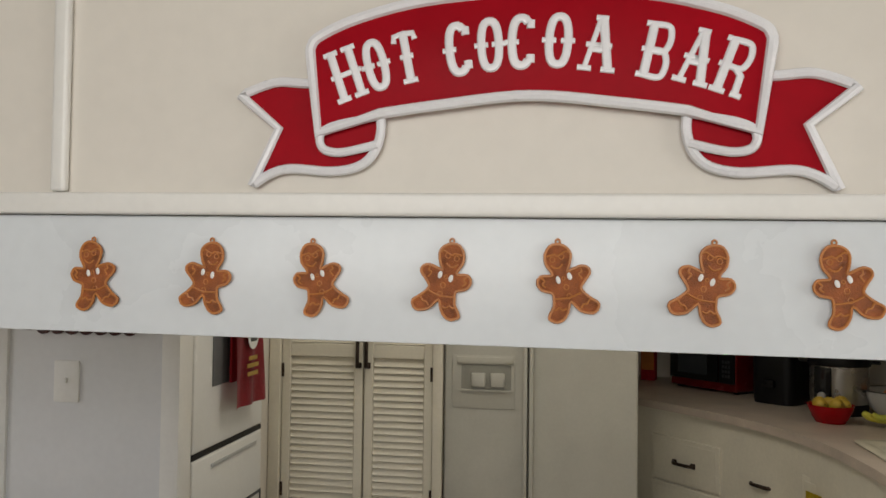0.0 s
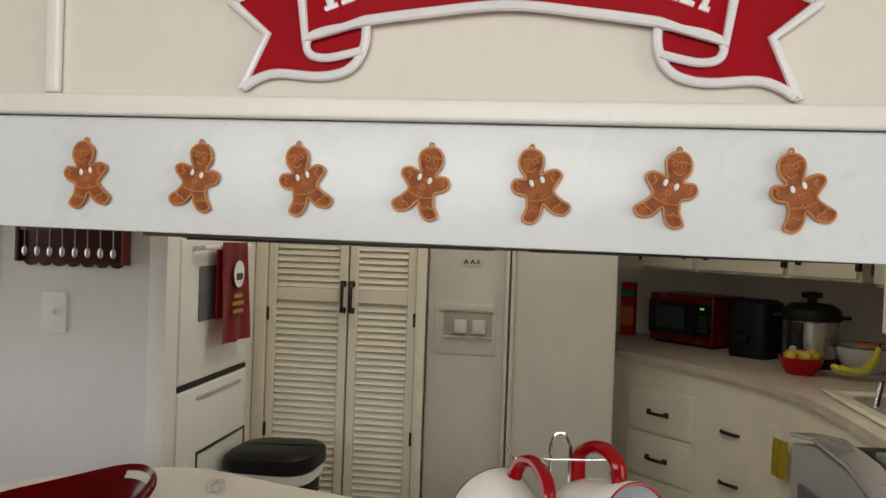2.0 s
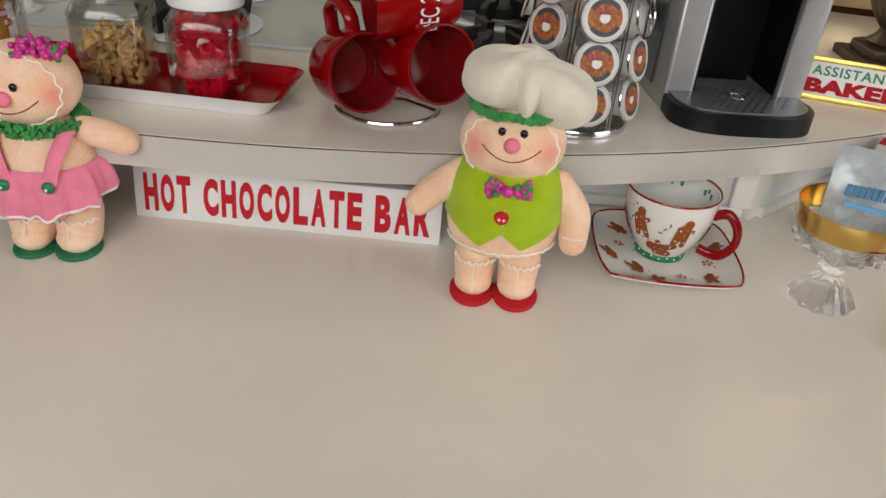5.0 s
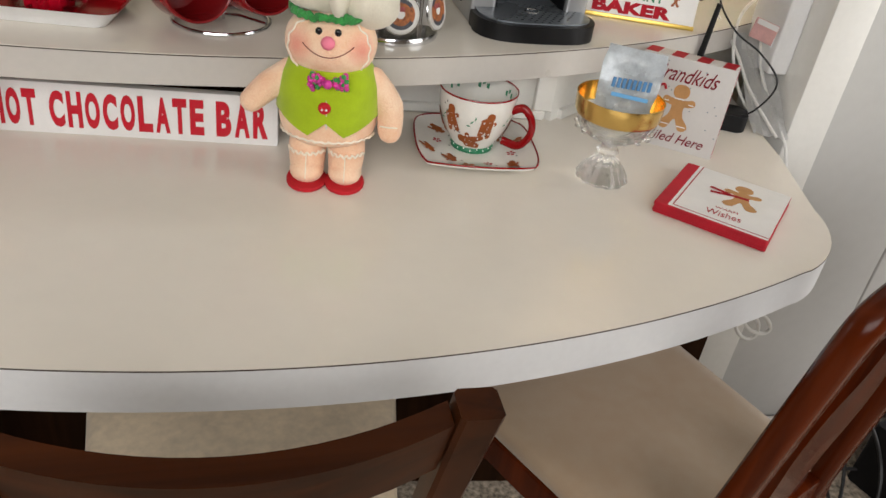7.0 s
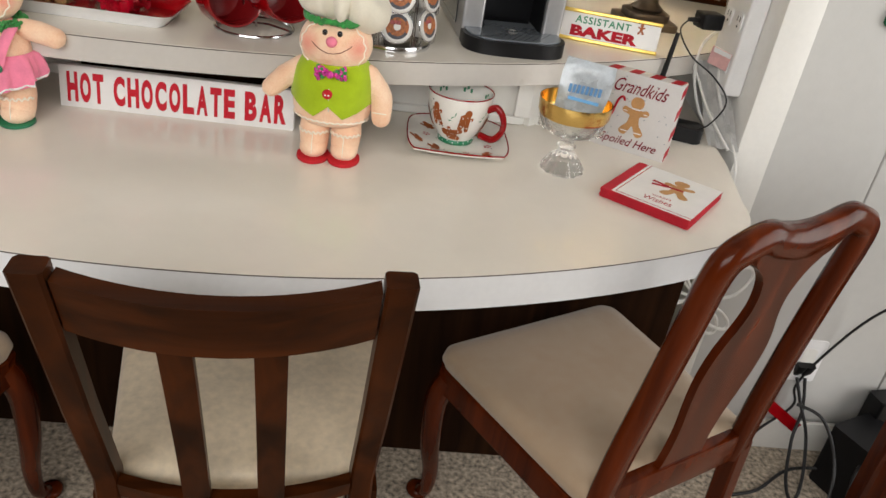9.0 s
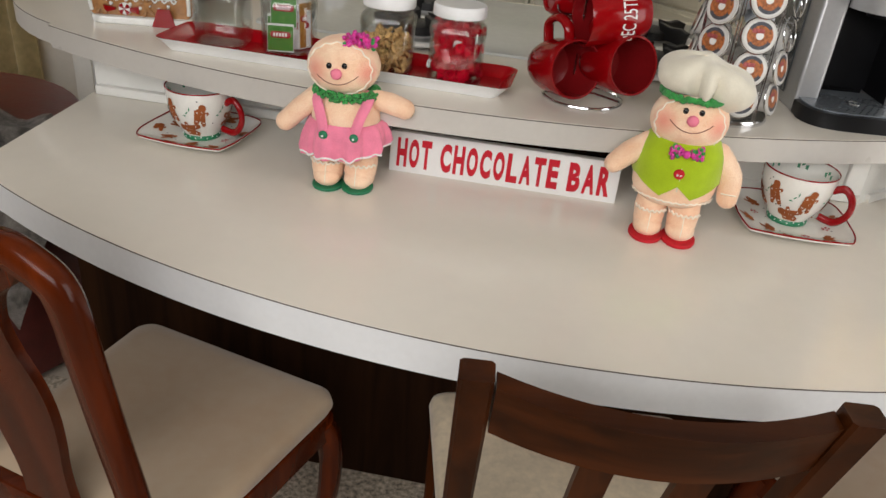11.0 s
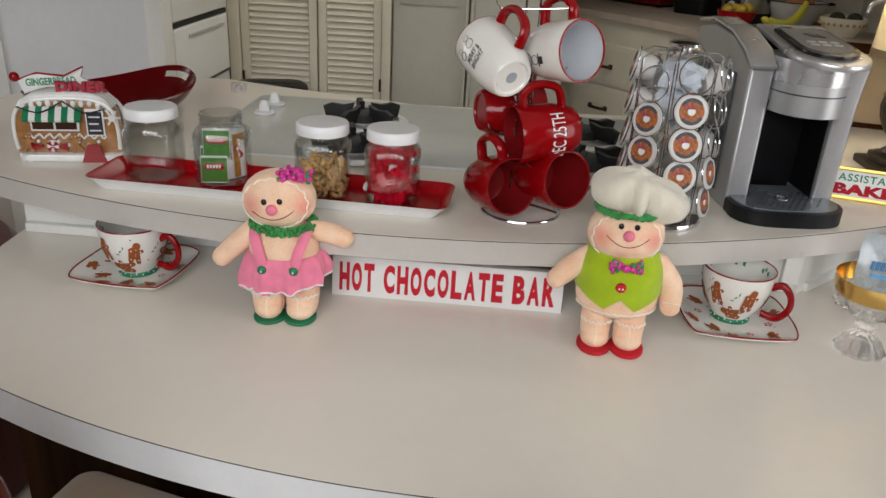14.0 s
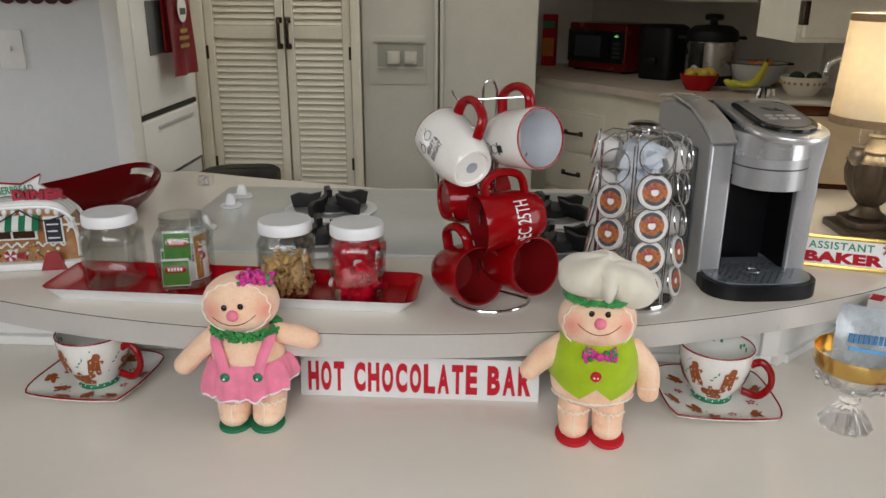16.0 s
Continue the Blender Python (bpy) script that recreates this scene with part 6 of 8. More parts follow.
    for k in range(12):
        pl = on_wall(rr.uniform(-180, 180), rr.choice((0.03, 0.06, 0.064)), rr.uniform(0, 90))
        drape(dk, [(0.0012 * math.cos(a), 0.0012 * math.sin(a)) for a in (0, 1.2, 2.5, 3.7, 5)], pl)
    for t in (-80, -128, -20, 75, 150):
        for q in range(3):
            pl = on_wall(t + 5 * q, 0.042 + 0.005 * q, 40 * q)
            drape(gr, [(-0.0035, 0), (0, 0.0012), (0.0035, 0), (0, -0.0012)], pl)
    part("icing", ic, "white_print", body)
    part("dots", dk, "black_print", body)
    part("leaves", gr, "green_print", body)
    for k in range(7):
        hl = bmesh.new()
        for q in (-1, 0, 1):
            t = k * 51 + q * 7
            z = 0.063 - 0.003 * abs(q)
            pr = lambda px, pz, t=t, z=z: ((cup_r(z + pz) - 0.0035) * math.cos(radians(t) + px / 0.05), (cup_r(z + pz) - 0.0035) * math.sin(radians(t) + px / 0.05), z + pz)
            drape(hl, [(-0.002, -0.003 if q else 0), (0.002, -0.002), (0.0025, 0.003), (-0.002, 0.004)], pr)
        part("holly", hl, "green_print", body, "green holly sprig")
    return ob


def saucer(x, y, rz, w, label, seed):
    ob = thing("saucer", pose(x, y, ZL, 0, 0, rz), label, "saucer", "gingerbread saucers")

    def height(px, py):
        d = max(abs(px), abs(py)) / (w / 2)
        c = math.hypot(px, py) / (w / 2)
        return 0.0065 + 0.030 * max(0.0, d - 0.5) ** 1.6 + 0.012 * max(0.0, c - 0.8) ** 1.5

    n = 16
    bm = bmesh.new()
    g, under = {}, {}
    for i in range(n + 1):
        for j in range(n + 1):
            u, v = 2 * i / n - 1, 2 * j / n - 1
            k = 1 - 0.09 * (abs(u) * abs(v)) ** 4
            px, py = u * k * (1 + 0.05 * (1 - v * v)) * w / 2, v * k * (1 + 0.05 * (1 - u * u)) * w / 2
            g[i, j] = bm.verts.new((px, py, height(px, py)))
            under[i, j] = bm.verts.new((px * 0.985, py * 0.985, height(px, py) - 0.0042))
    for i in range(n):
        for j in range(n):
            bm.faces.new((g[i, j], g[i + 1, j], g[i + 1, j + 1], g[i, j + 1]))
            bm.faces.new((under[i, j + 1], under[i + 1, j + 1], under[i + 1, j], under[i, j]))
    edge = [(i, 0) for i in range(n)] + [(n, j) for j in range(n)] + [(n - i, n) for i in range(n)] + [(0, n - j) for j in range(n)]
    for p, q in zip(edge, edge[1:] + edge[:1]):
        bm.faces.new((g[p], under[p], under[q], g[q]))
    loop = [g[p].co.copy() for p in edge]
    part("plate", bm, "white_ceramic", ob)
    part("foot_ring", lathe([(0.035, 0.0), (0.04, 0.0), (0.041, 0.0022), (0.035, 0.0022), (0.035, 0.0)], 32, cap=False), "white_ceramic", ob)
    part("rim", tube(loop, 0.0013, 6, closed=True), "red_ceramic", ob, "red painted rim")
    rr = random.Random(seed)
    dk = bmesh.new()
    for k in range(12):
        a = k * math.tau / 12 + 0.25
        r = w * (0.33 if k % 2 else 0.43)
        cx, cy, an = r * math.cos(a), r * math.sin(a), rr.uniform(0, math.tau)
        pl = lambda px, pz, cx=cx, cy=cy, an=an: (cx + px * math.cos(an) - pz * math.sin(an), cy + px * math.sin(an) + pz * math.cos(an), height(cx + px * math.cos(an) - pz * math.sin(an), cy + px * math.sin(an) + pz * math.cos(an)) + 0.0013)
        if k % 2 == 0 or rr.random() < 0.5:
            part("motif", drape(bmesh.new(), ginger_outline(0.026), pl), "brown_print", ob, "brown gingerbread motif")
        else:
            sp = bmesh.new()
            for q in range(5):
                b0 = q * math.tau / 5
                drape(sp, [(0.001 * math.cos(b0), 0.001 * math.sin(b0)), (0.006 * math.cos(b0), 0.006 * math.sin(b0)), (0.0068 * math.cos(b0 + 0.35), 0.0068 * math.sin(b0 + 0.35)), (0.0055 * math.cos(b0 + 0.75), 0.0055 * math.sin(b0 + 0.75))], pl)
            part("swirl", sp, "red_print", ob, "red peppermint swirl")
        cx2, cy2 = cx * 0.9 + 0.012, cy * 0.9 - 0.01
        pl = lambda px, pz, cx=cx2, cy=cy2: (cx + px, cy + pz, height(cx + px, cy + pz) + 0.0006)
        drape(dk, [(0.0014 * math.cos(q), 0.0014 * math.sin(q)) for q in (0, 1.2, 2.5, 3.7, 5)], pl)
    part("dots", dk, "black_print", ob)
    return ob


saucer(-0.570, 0.625, -5, 0.162, "square white saucer with red rim and gingerbread print", 1)
cup(-0.567, 0.622, -14, "white gingerbread tea cup with red handle on its saucer", 1)
saucer(0.404, 0.628, 0, 0.162, "square white saucer with red rim and gingerbread print", 2)
cup(0.402, 0.638, -30, "white gingerbread tea cup with red handle on its saucer", 2)

# ---- pressed glass goblet with sachet ----
gb = thing("goblet", pose(0.578, 0.570, ZL + 0.0012), "pressed clear glass dessert goblet with gold rim", "goblet")
outer = [(0.0, 0.0), (0.034, 0.0), (0.036, 0.004), (0.03, 0.014), (0.018, 0.03), (0.010, 0.036), (0.0155, 0.043), (0.009, 0.05), (0.013, 0.057), (0.028, 0.063), (0.045, 0.073), (0.052, 0.088), (0.054, 0.095)]
inner = [(0.051, 0.095), (0.049, 0.088), (0.042, 0.076), (0.026, 0.067), (0.0, 0.064)]
bm = bmesh.new()
n = 60
rings = []
for r, z in outer + inner:
    k = 0.0016 if 0.02 < r < 0.053 else 0.0008 if r > 0 else 0
    rings.append([((r + k * math.cos(12 * math.tau * i / n)) * math.cos(math.tau * i / n) if r else 0.0001 * math.cos(math.tau * i / n), (r + k * math.cos(12 * math.tau * i / n)) * math.sin(math.tau * i / n) if r else 0.0001 * math.sin(math.tau * i / n), z) for i in range(n)])
clear = thin(mat("pressed_glass", (0.97, 0.98, 0.97), 0.01, var=0.0, trans=1.0, ior=1.5), 0.15)
gg = part("glass", loft(bm, rings), clear, gb, "scalloped clear glass")
gg.visible_shadow = False
beads = bmesh.new()
for k in range(16):
    add_ball(beads, (0.05 * math.cos(k * math.tau / 16), 0.05 * math.sin(k * math.tau / 16), 0.077), 0.0042, seg=8)
o = part("beads", beads, clear, gg)
o.visible_shadow = False
part("gold_rim", lathe([(0.0545, 0.0945), (0.0575, 0.1), (0.0585, 0.121), (0.0575, 0.121), (0.0562, 0.1), (0.0535, 0.0945), (0.0545, 0.0945)], 48, cap=False), "gold", gb, "wide gold band")

pk = thing("cocoa_sachet", pose(0.583, 0.574, ZL + 0.082, -12, 6, -8), "silver-blue foil cocoa sachet standing in the goblet", "sachet")
bm = bmesh.new()
g = [[bm.verts.new(((-0.5 + i / 10) * 0.081 * (1 - 0.04 * math.sin(j * 0.6)), -0.011 * math.sin(math.pi * i / 10) * math.sin(math.pi * min(1, max(0, (j - 1) / 8))) + 0.002 * math.sin(i * 2.1 + j * 1.7), 0.099 * j / 11)) for i in range(11)] for j in range(12)]
for a, b in zip(g, g[1:]):
    for i in range(10):
        bm.faces.new((a[i], a[i + 1], b[i + 1], b[i]))
bmesh.ops.solidify(bm, geom=bm.faces[:], thickness=0.006)
part("pouch", bm, mat("foil_pouch", (0.74, 0.79, 0.83), 0.28, 0.2, var=0.12, scale=25, bump=0.5, bscale=60), pk)
bm = bmesh.new()
for k in range(8):
    add_box(bm, -0.027 + 0.0068 * k, -0.0225 + 0.0068 * k, -0.0165, -0.015, 0.047 + 0.0004 * k, 0.06 + 0.0004 * k)
part("brand_bars", bm, mat("navy_print", (0.08, 0.24, 0.48), 0.4), pk, "dark blue printed bars")
part("print_band", box(-0.024, 0.026, -0.0165, -0.015, 0.036, 0.041), mat("sky_print", (0.15, 0.42, 0.75), 0.4), pk, "light blue printed bar")

# ---- square canvas sign ----
def slant(bm):
    """Leans flat lettering like handwriting."""
    for v in bm.verts:
        v.co.x += 0.32 * v.co.z
    return bm


sg = thing("block_sign", pose(0.7145, 0.684, ZL, -3, 0, -29.7) @ Matrix.Scale(0.913, 4), "white block sign with candy stripes and gingerbread figure", "sign")
part("block", box(-0.075, 0.075, 0.0, 0.042, 0.0, 0.152, 0.001), mat("sign_grey_white", (0.62, 0.60, 0.58), 0.6, var=0.03, scale=10), sg)
st = bmesh.new()
for k in range(4):
    x0 = -0.0745 + 0.041 * k
    add_prism(st, [(x0, 0.0015), (x0 + 0.02, 0.0015), (x0 + 0.0245, 0.0405), (x0 + 0.0045, 0.0405)], 0.1521, 0.1526)
    z0 = 0.002 + 0.041 * k
    side_plate(st, [(0.0015, z0), (0.0015, z0 + 0.018), (0.0405, z0 + 0.0235), (0.0405, z0 + 0.0055)], 0.0751, 0.0756, 0)
part("stripes", st, "red_print", sg, "red candy stripes")
script = mat("dark_red_script", (0.20, 0.008, 0.018), 0.6, var=0.1, scale=60, spec=0.2)
part("word", slant(lettering("Grandkids", 0.104, 0.026, 0.0005, 0.004)), script, sg, "dark red script word", pose(0, -0.0002, 0.127))
part("word", slant(lettering("Spoiled Here", 0.114, 0.022, 0.0005, 0.003)), script, sg, "dark red script words", pose(0, -0.0002, 0.018))
fg = part("figure", plate(bmesh.new(), [(x, z + 0.072) for x, z in ginger_outline(0.078)], -0.0009, -0.0002), mat("figure_tan", (0.52, 0.27, 0.10), 0.6, var=0.1, scale=60), sg, "printed gingerbread figure")
bm = bmesh.new()
for cx, cz, w in ((-0.02, 0.081, 0.004), (0.02, 0.081, 0.004), (-0.014, 0.042, 0.007), (0.014, 0.042, 0.007)):
    add_box(bm, cx - w, cx + w, -0.0013, -0.001, cz - 0.0008, cz + 0.0008)
add_box(bm, -0.008, 0.008, -0.0013, -0.001, 0.086, 0.0885)
part("icing", bm, "white_print", fg)
cane = spline([(-0.045, -0.001, 0.066), (-0.038, -0.001, 0.098), (-0.03, -0.001, 0.105), (-0.026, -0.001, 0.098)], 5)
part("cane", tube(cane, 0.0022, 6), "red_print", fg, "printed candy cane")
fk = bmesh.new()
rr = random.Random(8)
for k in range(34):
    x, z = rr.uniform(-0.07, 0.07), rr.uniform(0.008, 0.145)
    add_lathe(fk, [(0.0014, 0), (0.0014, 0.0003)], 6, m=pose(x, -0.0002, z, 90))
part("specks", fk, mat("speck_blue_grey", (0.30, 0.34, 0.36), 0.6), sg, "small grey dots")

# ---- napkins ----
nk = thing("napkin_stack", pose(0.7295, 0.5005, ZL, 0, 0, -38), "stack of white paper napkins with red border", "napkins")
nk.scale = (1.0, 1.0, 0.72)
for k in range(8):
    part("napkin", prism([(x + rr.uniform(-0.0012, 0.0012), y) for x, y in round_rect(0.147, 0.155, 0.003, 2)], 0.0005 + 0.0026 * k, 0.0029 + 0.0026 * k, 0.0009, 1), mat("napkin_red", (0.50, 0.015, 0.03), 0.85, var=0.1, scale=40) if k == 0 else bpy.data.materials["napkin_red"], nk)
tp_ = part("top_print", box(-0.0565, 0.073, -0.0735, 0.077, 0.0212, 0.0216), "white_print", nk, "white printed face")
part("line", box(-0.052, -0.0505, -0.069, 0.077, 0.0217, 0.0219), "red_print", tp_)
part("line", box(-0.0505, 0.073, -0.069, -0.0675, 0.0217, 0.0219), "red_print", tp_)
part("figure", plate(bmesh.new(), ginger_outline(0.074), -0.0002, 0.0), bpy.data.materials["figure_tan"], tp_, "printed gingerbread figure", pose(0.018, 0.020, 0.0218, -90, 0, 6))
bm = bmesh.new()
for p0, p1, w in (((-0.02, 0.022), (0.008, 0.022), 0.0028), ((-0.045, 0.03), (-0.018, 0.024), 0.0028), ((-0.043, 0.016), (-0.018, 0.021), 0.0028)):
    d = Vector((p1[0] - p0[0], p1[1] - p0[1])).normalized()
    nn = Vector((-d.y, d.x)) * w
    add_prism(bm, [(p0[0] - nn.x, p0[1] - nn.y), (p1[0] - nn.x, p1[1] - nn.y), (p1[0] + nn.x, p1[1] + nn.y), (p0[0] + nn.x, p0[1] + nn.y)], 0.0, 0.0005)
part("scarf", bm, "red_print", tp_, "red printed scarf", pose(0.022, -0.004, 0.0221, 0, 0, 6))
part("word", lettering("WARM", 0.03, 0.006, 0.0003), "red_print", tp_, "", pose(0.010, -0.032, 0.0218, -90, 0, 4))
part("word", lettering("Wishes", 0.046, 0.015, 0.0003), "red_print", tp_, "red script word", pose(0.010, -0.048, 0.0218, -90, 0, 4))

# ---- plush dolls ----
plush = mat("plush_peach", (0.90, 0.62, 0.45), 0.95, var=0.22, scale=30, tint=(0.86, 0.50, 0.31), bump=0.8, bscale=420, sheen=0.3, spec=0.15)
# rouge rubbed into the cloth of both cheeks
nt = plush.node_tree
bs = nt.nodes["Principled BSDF"]
tc, sp, ab, cb = [nt.nodes.new("ShaderNode" + k) for k in ("TexCoord", "SeparateXYZ", "Math", "CombineXYZ")]
ds, mr, mx = nt.nodes.new("ShaderNodeVectorMath"), nt.nodes.new("ShaderNodeMapRange"), nt.nodes.new("ShaderNodeMix")
ab.operation, ds.operation, mx.data_type = "ABSOLUTE", "DISTANCE", "RGBA"
ds.inputs[1].default_value = (0.037, -0.030, 0.194)
mr.inputs["From Min"].default_value, mr.inputs["From Max"].default_value = 0.005, 0.024
mr.inputs["To Min"].default_value, mr.inputs["To Max"].default_value = 0.85, 0.0
nt.links.new(tc.outputs["Object"], sp.inputs[0])
nt.links.new(sp.outputs[0], ab.inputs[0])
nt.links.new(ab.outputs[0], cb.inputs[0])
nt.links.new(sp.outputs[1], cb.inputs[1])
nt.links.new(sp.outputs[2], cb.inputs[2])
nt.links.new(cb.outputs[0], ds.inputs[0])
nt.links.new(ds.outputs["Value"], mr.inputs["Value"])
nt.links.new(mr.outputs[0], mx.inputs["Factor"])
lk = bs.inputs["Base Color"].links
if lk:
    nt.links.new(lk[0].from_socket, mx.inputs["A"])
else:
    mx.inputs["A"].default_value = (0.90, 0.63, 0.47, 1)
mx.inputs["B"].default_value = (0.84, 0.30, 0.22, 1)
nt.links.new(mx.outputs["Result"], bs.inputs["Base Color"])
stitch = mat("stitch_cream", (0.92, 0.82, 0.68), 0.8, var=0.05, scale=60)
felt_pink = mat("felt_pink", (0.86, 0.24, 0.36), 0.9, var=0.08, scale=40, bump=0.3, bscale=600, sheen=0.3, spec=0.1)
felt_lime = mat("felt_lime", (0.38, 0.52, 0.015), 0.9, var=0.08, scale=40, bump=0.3, bscale=600, sheen=0.3, spec=0.1)
felt_cream = mat("fleece_cream", (0.74, 0.69, 0.57), 0.9, var=0.05, scale=30, bump=0.3, bscale=500, sheen=0.4, spec=0.1)
felt_green = mat("felt_green", (0.035, 0.33, 0.06), 0.7, var=0.25, scale=90, bump=0.8, bscale=500, sheen=0.2)
felt_red = mat("felt_red", (0.55, 0.01, 0.02), 0.8, var=0.1, scale=50)
nose = mat("nose_pink", (0.85, 0.22, 0.32), 0.7, var=0.05, scale=50)
blush = mat("blush_peach", (0.90, 0.52, 0.41), 0.9, var=0.05, scale=50, bump=0.4, bscale=500)
sequin = mat("sequin_mix", (0.66, 0.04, 0.27), 0.3, 0.25, var=0.3, scale=130, tint=(0.46, 0.05, 0.30))
mouth = mat("thread_brown", (0.20, 0.03, 0.02), 0.8, var=0.1, scale=60)
DOLL = [plush, stitch, felt_pink, felt_lime, felt_cream, felt_green, felt_red, nose, M["black_gloss"], sequin, blush, M["white_print"], M["green"], mouth]
P_, ST, PK, LI, CR, GN, RD, NO, BK, SQ, BL, WH, GE, MO = range(14)


def shell(bm, c, r, a0, a1, lo, hi, mi, lift=0.003, na=40, nz=8, power=2.0):
    """A piece of cloth over an ellipsoid: angles from the front, heights lo(a) to hi(a) as parts of its half height."""
    rows = []
    for j in range(nz + 1):
        row = []
        for i in range(na + 1):
            a = a0 + (a1 - a0) * i / na
            k = lo(a) + (hi(a) - lo(a)) * j / nz
            pw = power if k < 0 else min(power, 2.7)
            w = max(0.0004, 1 - abs(k) ** pw) ** (1 / pw)
            ar = radians(a - 90)
            row.append(bm.verts.new((c[0] + (r[0] + lift) * w * math.cos(ar), c[1] + (r[1] + lift) * w * math.sin(ar), c[2] + (r[2] + lift) * k)))
        rows.append(row)
    fs = []
    for p, q in zip(rows, rows[1:]):
        for i in range(na):
            f = bm.faces.new((p[i], p[i + 1], q[i + 1], q[i]))
            f.material_index = mi
            fs.append(f)
    return fs


def limb(bm, pts, rs, mi=P_):
    pts = spline(pts, 6)
    n = len(pts)
    ctrl = [rs[min(int(i / (n - 1) * (len(rs) - 1)), len(rs) - 2)] + (rs[min(int(i / (n - 1) * (len(rs) - 1)), len(rs) - 2) + 1] - rs[min(int(i / (n - 1) * (len(rs) - 1)), len(rs) - 2)]) * ((i / (n - 1) * (len(rs) - 1)) % 1 if i < n - 1 else 1) for i in range(n)]
    add_tube(bm, pts, ctrl, 14, mi)
    for p, r in ((pts[0], ctrl[0]), (pts[-1], ctrl[-1])):
        add_ball(bm, p, r, r, r, 14, mi)


def face(bm, hx, hz, R, up=0.0, tilt=0.0):
    """Eyes, nose, smile, cheeks and stitched edge on a head at (hx, hz) with radii R."""
    def on(x, z, lift=0.0):
        z += up + x * math.tan(radians(tilt))
        y = -R[1] * math.sqrt(max(0.05, 1 - (x / R[0]) ** 2 - (z / R[2]) ** 2))
        return Vector((hx + x, y - lift, hz + z))
    for x in (-0.0115, 0.0108):
        add_ball(bm, on(x, 0.010, 0.001), 0.0042, 0.003, 0.0046, 10, BK)
    add_ball(bm, on(0.0, -0.001, 0.003), 0.0085, 0.007, 0.0082, 12, NO)
    add_tube(bm, [on(x, -0.010 - 0.013 * (1 - (x / 0.03) ** 2) + 0.004, 0.0006) for x in [-0.03 + 0.004 * i for i in range(16)]], 0.0006, 5, MO)
    ring = []
    for i in range(97):
        a = math.tau * i / 96
        k = 0.86 + 0.018 * math.sin(16 * a)
        ring.append(Vector((hx + R[0] * k * math.cos(a), -R[1] * math.sqrt(max(0.0, 1 - k * k)) - 0.0012, hz + R[2] * k * math.sin(a))))
    add_tube(bm, ring[:-1], 0.0013, 5, ST, True)


def seam(bm, cx, cy, z, rx, ry):
    pts = [(cx + rx * math.cos(radians(a)), cy + ry * math.sin(radians(a)), z + 0.0022 * math.sin(a * 0.35)) for a in range(200, 341, 5)]
    add_tube(bm, pts, 0.0017, 5, ST)


# girl doll
bm = bmesh.new()
for s in (-1, 1):
    add_prism(bm, [(s * 0.0235 + 0.025 * math.cos(q * 0.314), -0.012 + 0.029 * math.sin(q * 0.314)) for q in range(20)], 0.0, 0.005, 0.0015, 2, GE)
    limb(bm, [(s * 0.0255, -0.006, 0.022), (s * 0.026, -0.002, 0.045), (s * 0.025, 0.0, 0.072)], [0.0245, 0.0265, 0.024])
    add_ball(bm, (s * 0.0245, -0.016, 0.018), 0.022, 0.020, 0.017, 14, P_)
    seam(bm, s * 0.0258, -0.003, 0.044, 0.0268, 0.0275)
    add_tube(bm, [(s * 0.0235, -0.0265, 0.046), (s * 0.0235, -0.034, 0.03), (s * 0.0235, -0.036, 0.014)], 0.0008, 5, ST)
add_ball(bm, (0, 0, 0.112), 0.053, 0.043, 0.056, 24, P_)
# gathered skirt
rows = []
for j, (z, r, wv) in enumerate(((0.113, 0.0535, 0.0), (0.106, 0.060, 0.002), (0.091, 0.0655, 0.0036), (0.074, 0.068, 0.0048), (0.061, 0.064, 0.005))):
    row = []
    for i in range(96):
        a = math.tau * i / 96
        k = r + wv * math.sin(9 * a + 0.6) + 0.45 * wv * math.sin(23 * a + 0.8)
        row.append(bm.verts.new((k * math.cos(a) * 1.0, k * 0.84 * math.sin(a), z + (0.004 * math.sin(a * 2 + 0.4) + 0.011 * math.cos(a)) * (j / 4))))
    rows.append(row)
for p, q in zip(rows, rows[1:]):
    for i in range(96):
        bm.faces.new((p[i], p[(i + 1) % 96], q[(i + 1) % 96], q[i])).material_index = PK
hem = [v.co.copy() + Vector((0, 0, 0.0026 * math.sin(i * 1.05))) for i, v in enumerate(rows[-1])]
hem = [Vector((p.x * 1.012, p.y * 1.012, p.z + 0.003)) for p in hem]
add_tube(bm, hem, 0.0018, 5, WH, True)
for s in (-1, 1):
    add_tube(bm, spline([(s * 0.0225, -0.0475, 0.101), (s * 0.029, -0.044, 0.126), (s * 0.0375, -0.031, 0.148), (s * 0.038, -0.005, 0.158)], 5), 0.0078, 8, PK, flat=0.4, up0=(0, -1, 0.3))
    add_lathe(bm, [(0.0, 0.004), (0.0055, 0.003), (0.007, 0.0), (0.0, -0.001)], 14, GE, pose(s * 0.023, -0.0525, 0.100, 90))
add_ball(bm, (0.023, -0.058, 0.100), 0.0018, seg=6, mi=WH)
add_ball(bm, (-0.023, -0.058, 0.100), 0.0018, seg=6, mi=WH)
limb(bm, [(-0.045, 0.0, 0.143), (-0.068, -0.004, 0.122), (-0.092, -0.008, 0.098)], [0.016, 0.0165, 0.0155])
limb(bm, [(0.045, 0.0, 0.146), (0.068, -0.002, 0.143), (0.09, -0.006, 0.138)], [0.015, 0.0165, 0.0155])
for i in range(620):
    a, b = rnd.uniform(0, math.tau), rnd.uniform(0, math.tau)
    k = 0.0075 * math.sqrt(rnd.random()) + 0.001
    add_ball(bm, ((0.043 + k * math.cos(a)) * math.cos(b), (0.036 + k * math.cos(a)) * math.sin(b), 0.155 + 0.8 * k * math.sin(a)), 0.0026, seg=6, mi=GN)
